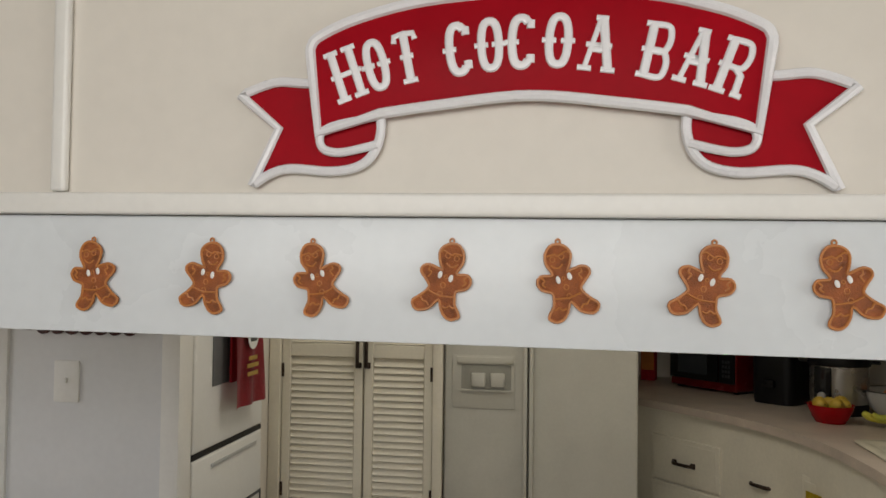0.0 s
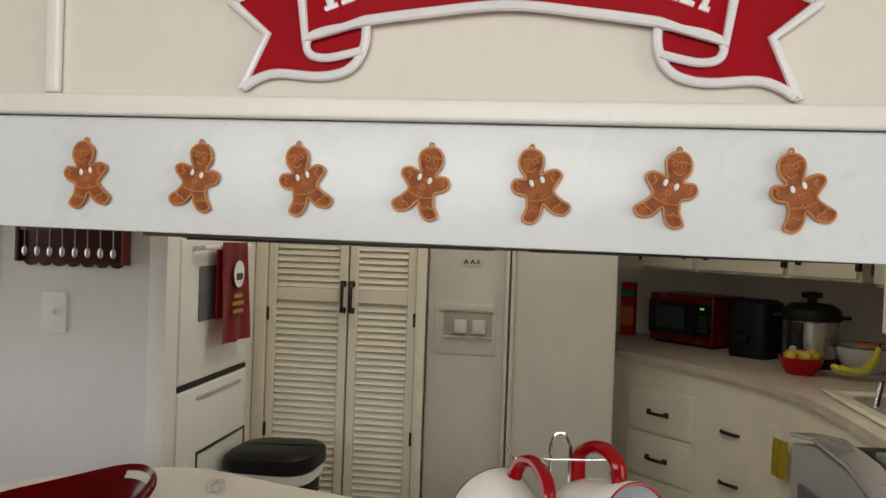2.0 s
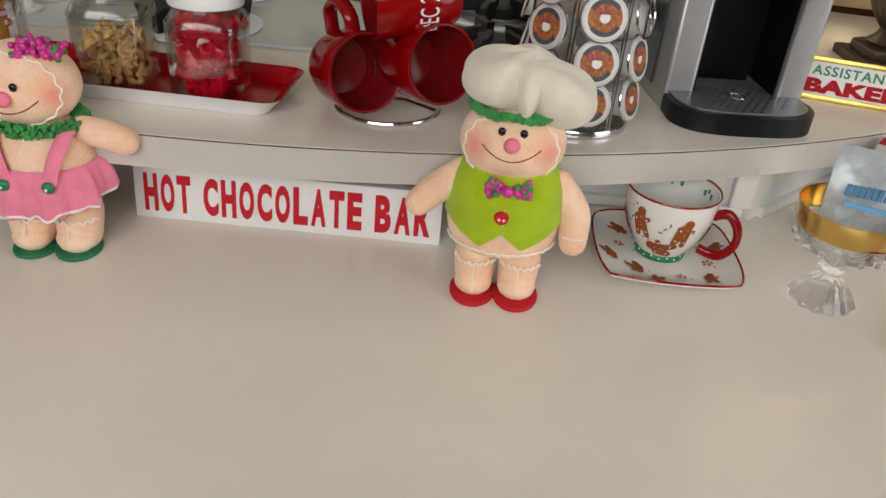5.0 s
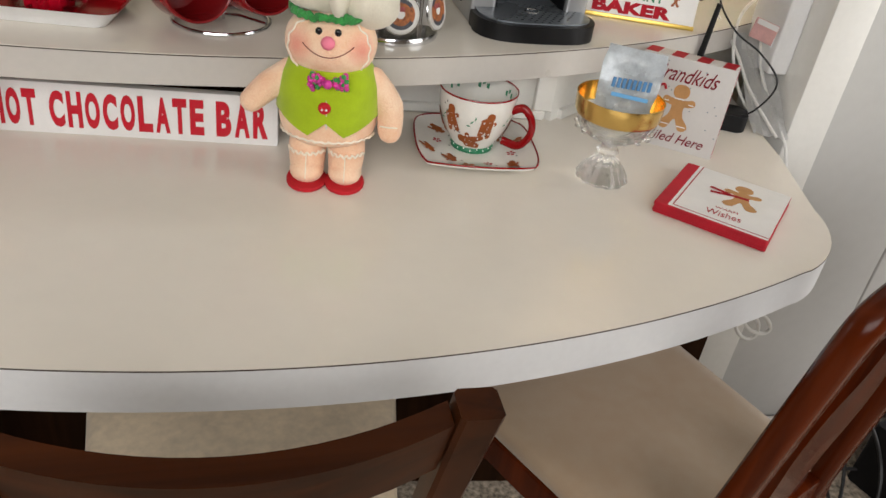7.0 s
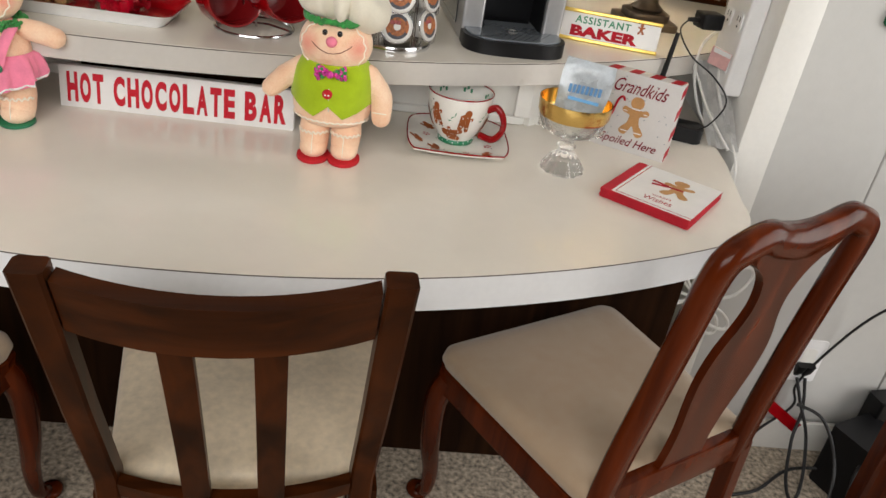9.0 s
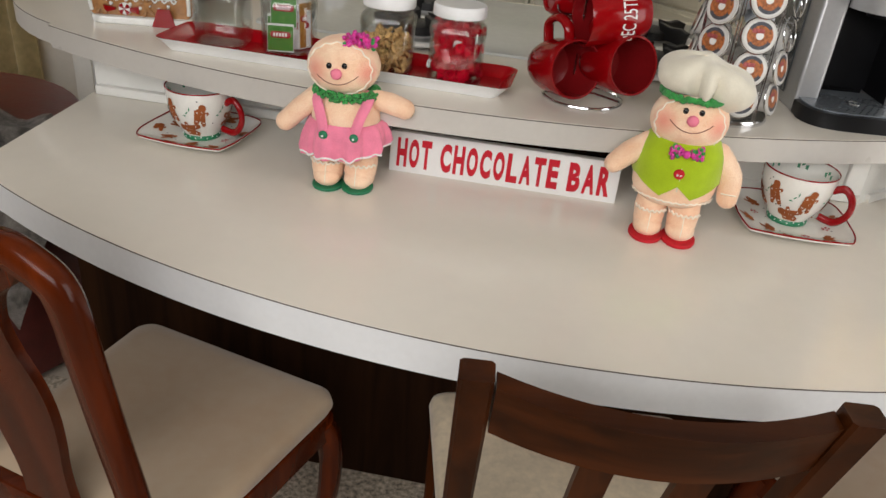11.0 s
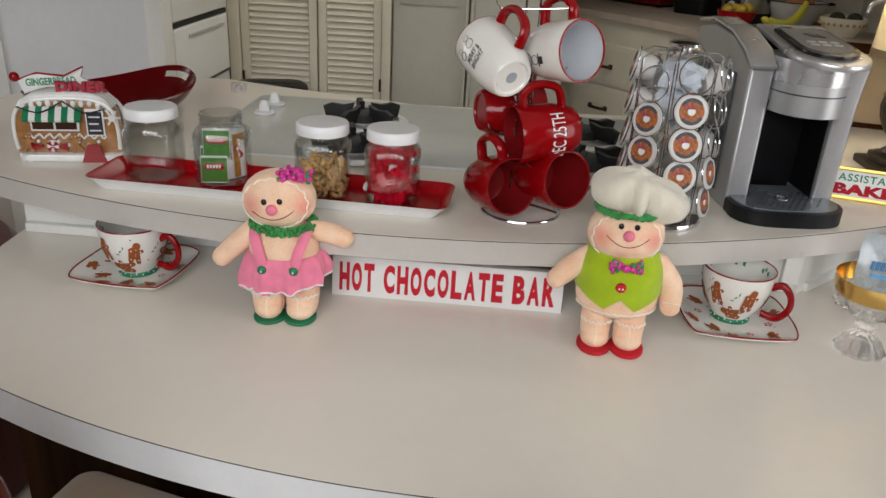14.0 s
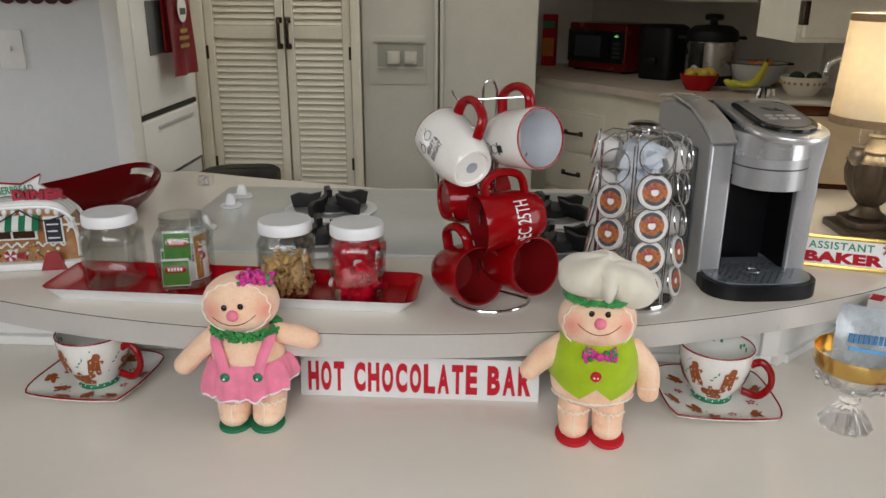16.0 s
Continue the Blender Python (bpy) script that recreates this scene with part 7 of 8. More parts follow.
add_ball(bm, (-0.005, 0, 0.195), 0.0545, 0.046, 0.0445, 32, P_)
face(bm, -0.006, 0.195, (0.0545, 0.046, 0.0445), 0.0, 4)
for i in range(120):
    a = rnd.uniform(0, math.tau)
    r = math.sqrt(rnd.random())
    add_ball(bm, (0.021 + 0.026 * r * math.cos(a), -0.016 + 0.012 * rnd.uniform(-1, 1), 0.236 + 0.0095 * r * math.sin(a) - 0.10 * abs(0.026 * r * math.cos(a)) + rnd.uniform(0, 0.004)), 0.0036, seg=6, mi=SQ if i % 6 else GN)
gd = new("plush_doll", mesh_of("plush_doll", bm, DOLL, 60))
gd.matrix_world = pose(-0.291, 0.533, ZL, 0, 0, 4) @ Matrix.Diagonal((0.98, 1, 0.965, 1))
tagged(gd, "plush gingerbread doll in a pink skirt with sequin bow", "doll")

# chef doll
bm = bmesh.new()
for s in (-1, 1):
    add_prism(bm, [(s * 0.025 + 0.0265 * math.cos(q * 0.314), -0.012 + 0.033 * math.sin(q * 0.314)) for q in range(20)], 0.0, 0.006, 0.0015, 2, RD)
    limb(bm, [(s * 0.025, -0.006, 0.022), (s * 0.0255, -0.002, 0.045), (s * 0.024, 0.0, 0.078)], [0.0225, 0.0245, 0.023])
    add_ball(bm, (s * 0.025, -0.014, 0.018), 0.0225, 0.021, 0.017, 14, P_)
    seam(bm, s * 0.0253, -0.003, 0.048, 0.0248, 0.026)
    add_tube(bm, [(s * 0.025, -0.0265, 0.048), (s * 0.025, -0.033, 0.03), (s * 0.025, -0.034, 0.014)], 0.0008, 5, ST)
shell(bm, (0, 0, 0.118), (0.063, 0.05, 0.058), -180, 180, lambda a: -1.0, lambda a: 0.98, P_, 0.0, 64, 24, 4.2)
pts = [(0.0605 * math.cos(radians(a)), 0.0482 * math.sin(radians(a)), 0.076 + 0.0012 * math.sin(a * 0.6)) for a in range(190, 351, 4)]
add_tube(bm, pts, 0.0016, 5, ST)


def vest_low(a):
    f = abs(((a + 180) % 360) - 180)
    return -0.22 - 0.32 * max(0.0, 1 - abs(f - 20) / (20 if f < 20 else 42))


shell(bm, (0, 0, 0.118), (0.063, 0.05, 0.058), -180, 180, vest_low, lambda a: 0.86, LI, 0.0032, 90, 9, 4.2)
add_tube(bm, [(0.0, -0.0485, 0.15), (0.0, -0.0535, 0.125), (0.001, -0.050, 0.096)], 0.0011, 6, CR)
add_lathe(bm, [(0.0, 0.005), (0.0065, 0.004), (0.008, 0.0), (0.0, -0.001)], 16, RD, pose(-0.002, -0.0535, 0.125, 90))
for k in (-1, 1):
    add_ball(bm, (-0.002 + 0.0025 * k, -0.0585, 0.125), 0.0016, seg=6, mi=WH)
limb(bm, [(-0.05, -0.002, 0.148), (-0.074, -0.010, 0.130), (-0.094, -0.018, 0.112)], [0.0165, 0.018, 0.015])
limb(bm, [(0.055, -0.002, 0.146), (0.076, -0.006, 0.115), (0.08, -0.012, 0.082)], [0.0165, 0.0185, 0.0155])
for x in (0.0805,):
    add_tube(bm, [(x - 0.014, -0.025, 0.098 if x < 0 else 0.094), (x - 0.004, -0.031, 0.10 if x < 0 else 0.096), (x + 0.008, -0.026, 0.103 if x < 0 else 0.094)], 0.001, 5, ST)
add_ball(bm, (0, 0, 0.191), 0.0565, 0.047, 0.047, 32, P_)
face(bm, -0.001, 0.191, (0.0565, 0.047, 0.047), 0.0145)
for s in (-1, 1):
    for i in range(60):
        r, a = math.sqrt(rnd.random()), rnd.uniform(-0.6, 0.6)
        x = 0.002 + s * 0.023 * r * math.cos(a)
        add_ball(bm, (x, -0.052 + rnd.uniform(-0.004, 0.003), 0.1585 + 0.026 * r * math.sin(a) * 0.7), 0.0034, seg=6, mi=SQ if i % 3 else GN)
add_ball(bm, (0.001, -0.058, 0.158), 0.006, 0.005, 0.006, 10, SQ)
for i in range(150):
    b = math.tau * i / 150
    add_ball(bm, (0.048 * math.cos(b), 0.041 * math.sin(b), 0.231 + rnd.uniform(-0.003, 0.003)), 0.0042, seg=6, mi=GN)
# puffed hat with deep folds
n, k = 72, 22
rows = []
for j in range(k + 1):
    v = j / k
    row = []
    for i in range(n):
        a = math.tau * i / n
        f = math.pi * (0.06 + 0.94 * v)
        rr_ = math.sin(f) ** 0.62
        fold = 1 - 0.55 * max(0, math.cos(a - radians(284))) ** 70 - 0.45 * max(0, math.cos(a - radians(254))) ** 90 - 0.20 * max(0, math.cos(a - radians(304))) ** 60 - 0.06 * max(0, math.cos(6 * a)) ** 2
        fold = 1 - (1 - fold) * max(0.0, 1 - v * 1.05) ** 0.55
        sag = 0.016 * math.cos(a) * (1 if math.cos(a) > 0 else 0.2)
        x, y = 0.0715 * rr_ * fold * math.cos(a) + 0.010, 0.058 * rr_ * fold * math.sin(a)
        row.append(bm.verts.new((x, y, 0.2565 - 0.0295 * math.cos(f) - sag * (1 - v * 0.3) + 0.002 * math.sin(5 * a))))
    rows.append(row)
for p, q in zip(rows, rows[1:]):
    for i in range(n):
        bm.faces.new((p[i], p[(i + 1) % n], q[(i + 1) % n], q[i])).material_index = CR
bm.faces.new(rows[0][::-1]).material_index = CR
bm.faces.new(rows[-1]).material_index = CR
cd = new("plush_doll", mesh_of("plush_doll", bm, DOLL, 60))
cd.matrix_world = pose(0.199, 0.529, ZL, 0, 0, -3) @ Matrix.Diagonal((0.945, 1, 0.935, 1))
tagged(cd, "plush gingerbread chef doll with cream hat and lime vest", "doll")


# ---- chairs ----
def ribbon_solid(bm, path, widths, thick, mi=0):
    """A flat board that follows path (in y-z) with given half widths (in x)."""
    rows = []
    for (y, z), w in zip(path, widths):
        rows.append([bm.verts.new((sx * w, y + sy * thick / 2, z)) for sx, sy in ((-1, -1), (1, -1), (1, 1), (-1, 1))])
    for a, b in zip(rows, rows[1:]):
        for i in range(4):
            bm.faces.new((a[i], a[(i + 1) % 4], b[(i + 1) % 4], b[i])).material_index = mi
    bm.faces.new(rows[0][::-1])
    bm.faces.new(rows[-1])
    return bm


def bar4(bm, pts, w, d):
    """A squarish bar along points, w across x and d across y."""
    pts = [Vector(p) for p in pts]
    rows = []
    for i, p in enumerate(pts):
        ww = w[i] if isinstance(w, (list, tuple)) else w
        dd = d[i] if isinstance(d, (list, tuple)) else d
        c = min(ww, dd) * 0.11
        ring = [(-ww / 2 + c, -dd / 2), (ww / 2 - c, -dd / 2), (ww / 2, -dd / 2 + c), (ww / 2, dd / 2 - c), (ww / 2 - c, dd / 2), (-ww / 2 + c, dd / 2), (-ww / 2, dd / 2 - c), (-ww / 2, -dd / 2 + c)]
        rows.append([bm.verts.new(p + Vector((x, y, 0))) for x, y in ring])
    for a, b in zip(rows, rows[1:]):
        for i in range(8):
            bm.faces.new((a[i], a[(i + 1) % 8], b[(i + 1) % 8], b[i]))
    bm.faces.new(rows[0][::-1])
    bm.faces.new(rows[-1])
    return bm


def cushion(w0, w1, d, h, r=0.035):
    """A padded seat, w0 wide in front and w1 behind; front is +y."""
    base = [Vector((x, y, 0)) for x, y in round_rect(1.0, 1.0, 0.085, 6)]
    rings = []
    for k, z in ((0.97, 0.0), (1.0, 0.35), (0.985, 0.7), (0.94, 0.9), (0.82, 0.985), (0.55, 1.0), (0.2, 1.0)):
        row = []
        for p in base:
            w = w1 + (w0 - w1) * (p.y + 0.5)
            row.append((p.x * k * w, p.y * k * d, z * h))
        rings.append(row)
    bm = bmesh.new()
    v = tray_loft(bm, rings)
    bm.faces.new(v[0][::-1])
    bm.faces.new(v[-1])
    return bm


def splat_chair(m, label):
    """Queen-Anne style chair: hooped back, vase splat, cabriole front legs. Faces +y."""
    ob = thing("dining_chair", m, label, "chair", "dining chairs")
    sw, bw_, d, z = 0.397, 0.352, 0.375, 0.427
    part("seat", cushion(sw, bw_, d, 0.04), "seat_cloth", ob, "beige upholstered seat", pose(0, 0, z))
    for nm, pts, w, dd in (("seat_rail", [(-sw / 2 + 0.01, d / 2 - 0.012, z - 0.03), (sw / 2 - 0.01, d / 2 - 0.012, z - 0.03)], 0, 0),):
        part(nm, box(-sw / 2 + 0.01, sw / 2 - 0.01, d / 2 - 0.03, d / 2 - 0.005, z - 0.055, z - 0.001, 0.006), "chair_red", ob, "shaped cherry rail")
    for s in (-1, 1):
        part("seat_rail", side_plate(bmesh.new(), [(-d / 2, z - 0.05), (d / 2 - 0.031, z - 0.05), (d / 2 - 0.031, z - 0.001), (-d / 2, z - 0.001)], -0.011, 0.011, 0.003), "chair_red", ob, "", Matrix.Translation((s * ((sw + bw_) / 4 - 0.012), 0, 0)) @ pose(0, 0, 0, 0, 0, -s * math.degrees(math.atan((sw - bw_) / 2 / d))))
        fx, fy = s * (sw / 2 - 0.025), d / 2 - 0.03
        leg = spline([(fx, fy, z - 0.02), (fx + s * 0.012, fy + 0.022, z - 0.085), (fx + s * 0.003, fy + 0.032, z - 0.20), (fx - s * 0.022, fy + 0.05, 0.13), (fx - s * 0.033, fy + 0.068, 0.05), (fx - s * 0.035, fy + 0.096, 0.02)], 5)
        rs = [0.027 - 0.016 * (i / (len(leg) - 1)) ** 0.7 for i in range(len(leg))]
        bm = tube(leg, rs, 12)
        add_ball(bm, (fx - s * 0.036, fy + 0.1, 0.015), 0.023, 0.026, 0.015, 14)
        part("leg", bm, "chair_red", ob, "curved cabriole leg with pad foot")
        bx = s * (bw_ / 2 - 0.016)
        part("leg", bar4(bmesh.new(), [(bx, -d / 2 + 0.005, z + 0.01), (bx, -d / 2 - 0.005, 0.2), (bx + s * 0.006, -d / 2 - 0.04, 0.0)], [0.03, 0.03, 0.026], [0.032, 0.03, 0.026]), "chair_red", ob, "square back leg")
    # hooped back frame
    yb = -d / 2 + 0.004

    def lean(zz):
        return yb - 0.055 * ((zz - z) / 0.473) ** 1.15 if zz > z else yb
    half = [(0.152, 0.407), (0.148, 0.53), (0.142, 0.66), (0.1395, 0.77), (0.1395, 0.828), (0.133, 0.859), (0.114, 0.874), (0.080, 0.8845), (0.045, 0.874), (0.0, 0.866)]
    pts = spline([(x, lean(zz), zz) for x, zz in half] + [(-x, lean(zz), zz) for x, zz in half[-2::-1]], 7)
    bm = bmesh.new()
    n = len(pts)
    rows = []
    for i, p in enumerate(pts):
        dd = (pts[min(i + 1, n - 1)] - pts[max(i - 1, 0)]).normalized()
        side = dd.cross(Vector((0, 1, 0))).normalized()
        t = abs(i / (n - 1) - 0.5) * 2
        w = 0.0185 + 0.0055 * max(0, 1 - t / 0.22)
        th = 0.014
        c = 0.0065
        prof = [(-w + c, -th), (w - c, -th), (w, -th + c), (w, th - c), (w - c, th), (-w + c, th), (-w, th - c), (-w, -th + c)]
        rows.append([bm.verts.new(p + side * a + Vector((0, b, 0))) for a, b in prof])
    for a, b in zip(rows, rows[1:]):
        for i in range(8):
            bm.faces.new((a[i], a[(i + 1) % 8], b[(i + 1) % 8], b[i]))
    bm.faces.new(rows[0][::-1])
    bm.faces.new(rows[-1])
    part("back_frame", bm, "chair_red", ob, "polished cherry hooped back", None, 70)
    zs = [0.45, 0.50, 0.55, 0.60, 0.65, 0.695, 0.74, 0.775, 0.81, 0.83, 0.842, 0.86]
    ws = [0.047, 0.041, 0.044, 0.053, 0.058, 0.053, 0.037, 0.032, 0.042, 0.058, 0.075, 0.085]
    zz = [p.x for p in spline([(a, 0, 0) for a in zs], 4)]
    ww = [p.x for p in spline([(a, 0, 0) for a in ws], 4)]
    part("splat", ribbon_solid(bmesh.new(), [(lean(a), a) for a in zz], ww, 0.012), "chair_red", ob, "vase-shaped cherry splat")
    part("back_rail", box(-0.135, 0.135, yb - 0.012, yb + 0.012, z - 0.02, z + 0.036, 0.004), "chair_red", ob, "lower back rail")
    return ob


def slat_chair(m, label):
    """Mission style chair with curved crest rail and upright slats. Faces +y."""
    ob = thing("dining_chair", m, label, "chair", "dining chairs")
    sw, bw_, d, z = 0.432, 0.327, 0.36, 0.404
    part("seat", cushion(sw + 0.004, bw_ + 0.015, d - 0.02, 0.04), "seat_damask", ob, "pale damask upholstered seat", pose(0, -0.017, z))
    yb = -d / 2 - 0.012

    def lean(zz):
        return yb - 0.1437 * max(0, (zz - z) / 0.455) ** 1.1
    top = 0.861
    for s in (-1, 1):
        bx = s * (bw_ / 2 + 0.0)
        part("back_post", bar4(bmesh.new(), [(bx - s * 0.01, yb - 0.035, 0.0), (bx, yb, 0.25), (bx, yb, z + 0.05), (bx + s * 0.001, lean(z + 0.22), z + 0.22), (bx + s * 0.002, lean(top), top)], 0.0315, 0.031), "chair_dark", ob, "square back post and leg")
        part("leg", bar4(bmesh.new(), [(s * (sw / 2 - 0.025), d / 2 - 0.03, 0.0), (s * (sw / 2 - 0.025), d / 2 - 0.03, z - 0.005)], [0.03, 0.036], [0.03, 0.036]), "chair_dark", ob)
        part("seat_rail", box(s * (sw / 2 - 0.035) - 0.01, s * (sw / 2 - 0.035) + 0.01, -d / 2, d / 2 - 0.05, z - 0.05, z - 0.001, 0.003), "chair_dark", ob)
    part("seat_rail", box(-sw / 2 + 0.045, sw / 2 - 0.045, d / 2 - 0.045, d / 2 - 0.02, z - 0.05, z - 0.001, 0.003), "chair_dark_x", ob)

    def rail(z0, z1, bow, th):
        bm = bmesh.new()
        rows = []
        for i in range(17):
            t = i / 8 - 1
            x = t * (bw_ / 2 - 0.016)
            off = -bow * (1 - t * t)
            rows.append([bm.verts.new((x, lean(zz) + off + k * th / 2, zz)) for zz, k in ((z0, -1), (z1, -1), (z1, 1), (z0, 1))])
        for a, b in zip(rows, rows[1:]):
            for i in range(4):
                bm.faces.new((a[i], a[(i + 1) % 4], b[(i + 1) % 4], b[i]))
        bm.faces.new(rows[0][::-1])
        bm.faces.new(rows[-1])
        bmesh.ops.bevel(bm, geom=[e for e in bm.edges if e.is_manifold and e.calc_face_angle() > 0.8], offset=0.003, segments=1, affect="EDGES")
        return bm
    part("crest_rail", rail(top - 0.083, top - 0.011, 0.037, 0.024), "chair_dark_x", ob, "curved walnut crest rail")
    part("lower_rail", rail(z + 0.024, z + 0.054, 0.029, 0.02), "chair_dark_x", ob, "curved lower rail")
    for x in (-0.0455, 0.0455):
        bow = 0.032 * (1 - (x / 0.16) ** 2)
        part("slat", ribbon_solid(bmesh.new(), [(lean(a) - bow, a) for a in (z + 0.04, z + 0.17, z + 0.29, top - 0.075)], [0.0165] * 4, 0.011), "chair_dark", ob, "", Matrix.Translation((x, 0, 0)))
    return ob


splat_chair(pose(0.670, 0.391, 0, 0, 0, 29.5), "cherry dining chair with vase splat and beige seat")
splat_chair(pose(-0.487, 0.263, 0, 0, 0, -14.3), "cherry dining chair with vase splat, pushed to the desk")
slat_chair(pose(0.114, 0.340, 0, 0, 0, 5.6), "dark walnut dining chair with slats and damask seat")

# ---- right end of the bar: sockets, cords, router ----
ps = thing("outlet_strip", pose(0.9565, 0.875, 0.84, 0, 0, -90), "white wall outlet strip on the hatch post", "outlet strip")
part("case", box(-0.055, 0.055, -0.036, -0.0005, 0.0, 0.34, 0.006, 3), "white_plastic", ps)
for k in range(3):
    for x in (-0.024, 0.026):
        so = part("socket", plate(bmesh.new(), round_rect(0.03, 0.034, 0.008, 4, x, 0.055 + 0.08 * k), -0.0385, -0.0362, 0, 0.0008), "white_plastic", ps)
        sl = bmesh.new()
        for dx in (-0.006, 0.006):
            add_box(sl, x + dx - 0.001, x + dx + 0.001, -0.0392, -0.0386, 0.056 + 0.08 * k, 0.065 + 0.08 * k)
        add_lathe(sl, [(0.0025, 0), (0.0025, 0.0006)], 8, m=pose(x, -0.0386, 0.047 + 0.08 * k, 90))
        part("slots", sl, "black_plastic", so)
cg = thing("charger", pose(0.884, 0.885, 0.964, 0, 0, -78), "black plug-in charger with thin lead", "charger")
part("body", box(-0.02, 0.02, -0.03, 0.014, -0.015, 0.015, 0.005, 3), "black_plastic", cg)
part("plug", tube([(0.0, -0.03, 0.0), (0.0, -0.052, -0.001)], [0.006, 0.004], 8), "black_plastic", cg)
black_cord = mat("black_cord", (0.012, 0.012, 0.013), 0.45, var=0.1, scale=60)
white_cord = mat("white_cord", (0.72, 0.71, 0.68), 0.45, var=0.05, scale=60)


def cable(pts, r, material, label, n=8):
    ob = new("cable", mesh_of("cable", tube(spline(pts, n), r, 8), material))
    return tagged(ob, label, "cable", "cables")


cable([(0.834, 0.873, 0.963), (0.815, 0.85, 0.945), (0.835, 0.81, 0.91), (0.875, 0.78, 0.885), (0.90, 0.75, 0.85), (0.885, 0.76, 0.80), (0.86, 0.78, 0.775), (0.85, 0.80, 0.7605)], 0.0016, black_cord, "thin black charger cable hanging to the desk")
cable([(0.925, 0.92, 0.95), (0.885, 0.90, 0.915), (0.875, 0.87, 0.86), (0.89, 0.83, 0.80), (0.915, 0.78, 0.765)], 0.0028, white_cord, "white power cord beside the hatch post")
cable([(0.86, 0.93, 0.90), (0.88, 0.87, 0.86), (0.90, 0.82, 0.81), (0.93, 0.745, 0.7605)], 0.0026, white_cord, "white power cord lying over the desk")
cable([(0.93, 0.90, 0.94), (0.92, 0.86, 0.86), (0.935, 0.80, 0.79), (0.945, 0.72, 0.735), (0.95, 0.705, 0.60), (0.97, 0.73, 0.45)], 0.003, white_cord, "white power cord hanging behind the desk edge")
bag = bmesh.new()
g = []
for j in range(12):
    z = 0.7595 + 0.125 * j / 11
    g.append([bag.verts.new((0.885 + 0.055 * i / 8 + 0.012 * (1 - j / 11), 0.90 - 0.14 * (1 - j / 11) ** 1.3 + 0.006 * math.sin(i * 1.7 + j * 0.9) - 0.02 * (i / 8), z)) for i in range(9)])
for a, b in zip(g, g[1:]):
    for i in range(8):
        bag.faces.new((a[i], a[i + 1], b[i + 1], b[i]))
bmesh.ops.solidify(bag, geom=bag.faces[:], thickness=0.002)
o = new("plastic_bag", mesh_of("plastic_bag", bag, thin(mat("translucent_bag", (0.72, 0.72, 0.71), 0.3, var=0.08, scale=20, trans=0.2), 0.25), 30))
tagged(o, "crumpled translucent plastic bag against the post", "bag")
tg = thing("cord_tag", pose(0.901, 0.84, 0.908, 18, 10, -40), "pale pink paper cord tag", "tag")
part("label", box(-0.02, 0.02, -0.0006, 0.0006, -0.022, 0.016, 0.0003, 1), mat("pink_paper", (0.72, 0.42, 0.40), 0.7, var=0.1, scale=60), tg)
part("stub", box(-0.016, 0.0195, -0.0012, -0.0007, 0.006, 0.0155), "white_print", tg)
rt = thing("wifi_router", pose(0.836, 0.80, ZL, 0, 0, -20), "small black router with upright antenna", "router")
part("body", prism(round_rect(0.11, 0.055, 0.012), 0.0005, 0.028, 0.004, 2), "black_plastic", rt)
part("antenna", tube([(-0.045, 0.0, 0.028), (-0.05, 0.004, 0.055), (-0.04, 0.01, 0.19)], [0.0065, 0.0062, 0.004], 10), "black_plastic", rt, "black antenna")

# beige tray-like frame leaning behind the lamp
bf = thing("picture_frame", pose(0.95, 1.42, ZU + 0.004, -32, 0, -10), "dark brown frame with beige mat leaning behind the lamp", "picture frame")
part("mat_board", box(-0.15, 0.15, 0.0, 0.006, 0.012, 0.20), mat("beige_mat_board", (0.62, 0.50, 0.33), 0.7, var=0.05, scale=20), bf)
for b in ((-0.165, 0.165, 0.19, 0.215), (-0.165, 0.165, 0.0, 0.012), (-0.165, -0.148, 0.012, 0.19), (0.148, 0.165, 0.012, 0.19)):
    part("moulding", box(b[0], b[1], -0.008, 0.0, b[2], b[3], 0.002), "chair_dark_x", bf)

# white cord bundle under the desk
for ex, ez, w in ((-0.125, -0.004, 0.022), (-0.10, 0.03, 0.03), (0.085, -0.065, 0.018), (0.06, -0.08, 0.02), (0.095, 0.07, 0.028), (-0.015, 0.10, 0.025)):
    n = Vector((-ez, 0, ex)).normalized() * w
    tip = Vector((0.943 + ex, 0.70, 0.455 + ez))
    mid = Vector((0.943 + ex * 0.55, 0.69, 0.455 + ez * 0.55))
    cable([(0.943, 0.70, 0.455), tuple(mid + n), tuple(tip + n * 0.5), tuple(tip - n * 0.5), tuple(mid - n), (0.945, 0.702, 0.452)], 0.0036, white_cord, "white cord bundled in a loop under the desk", 6)

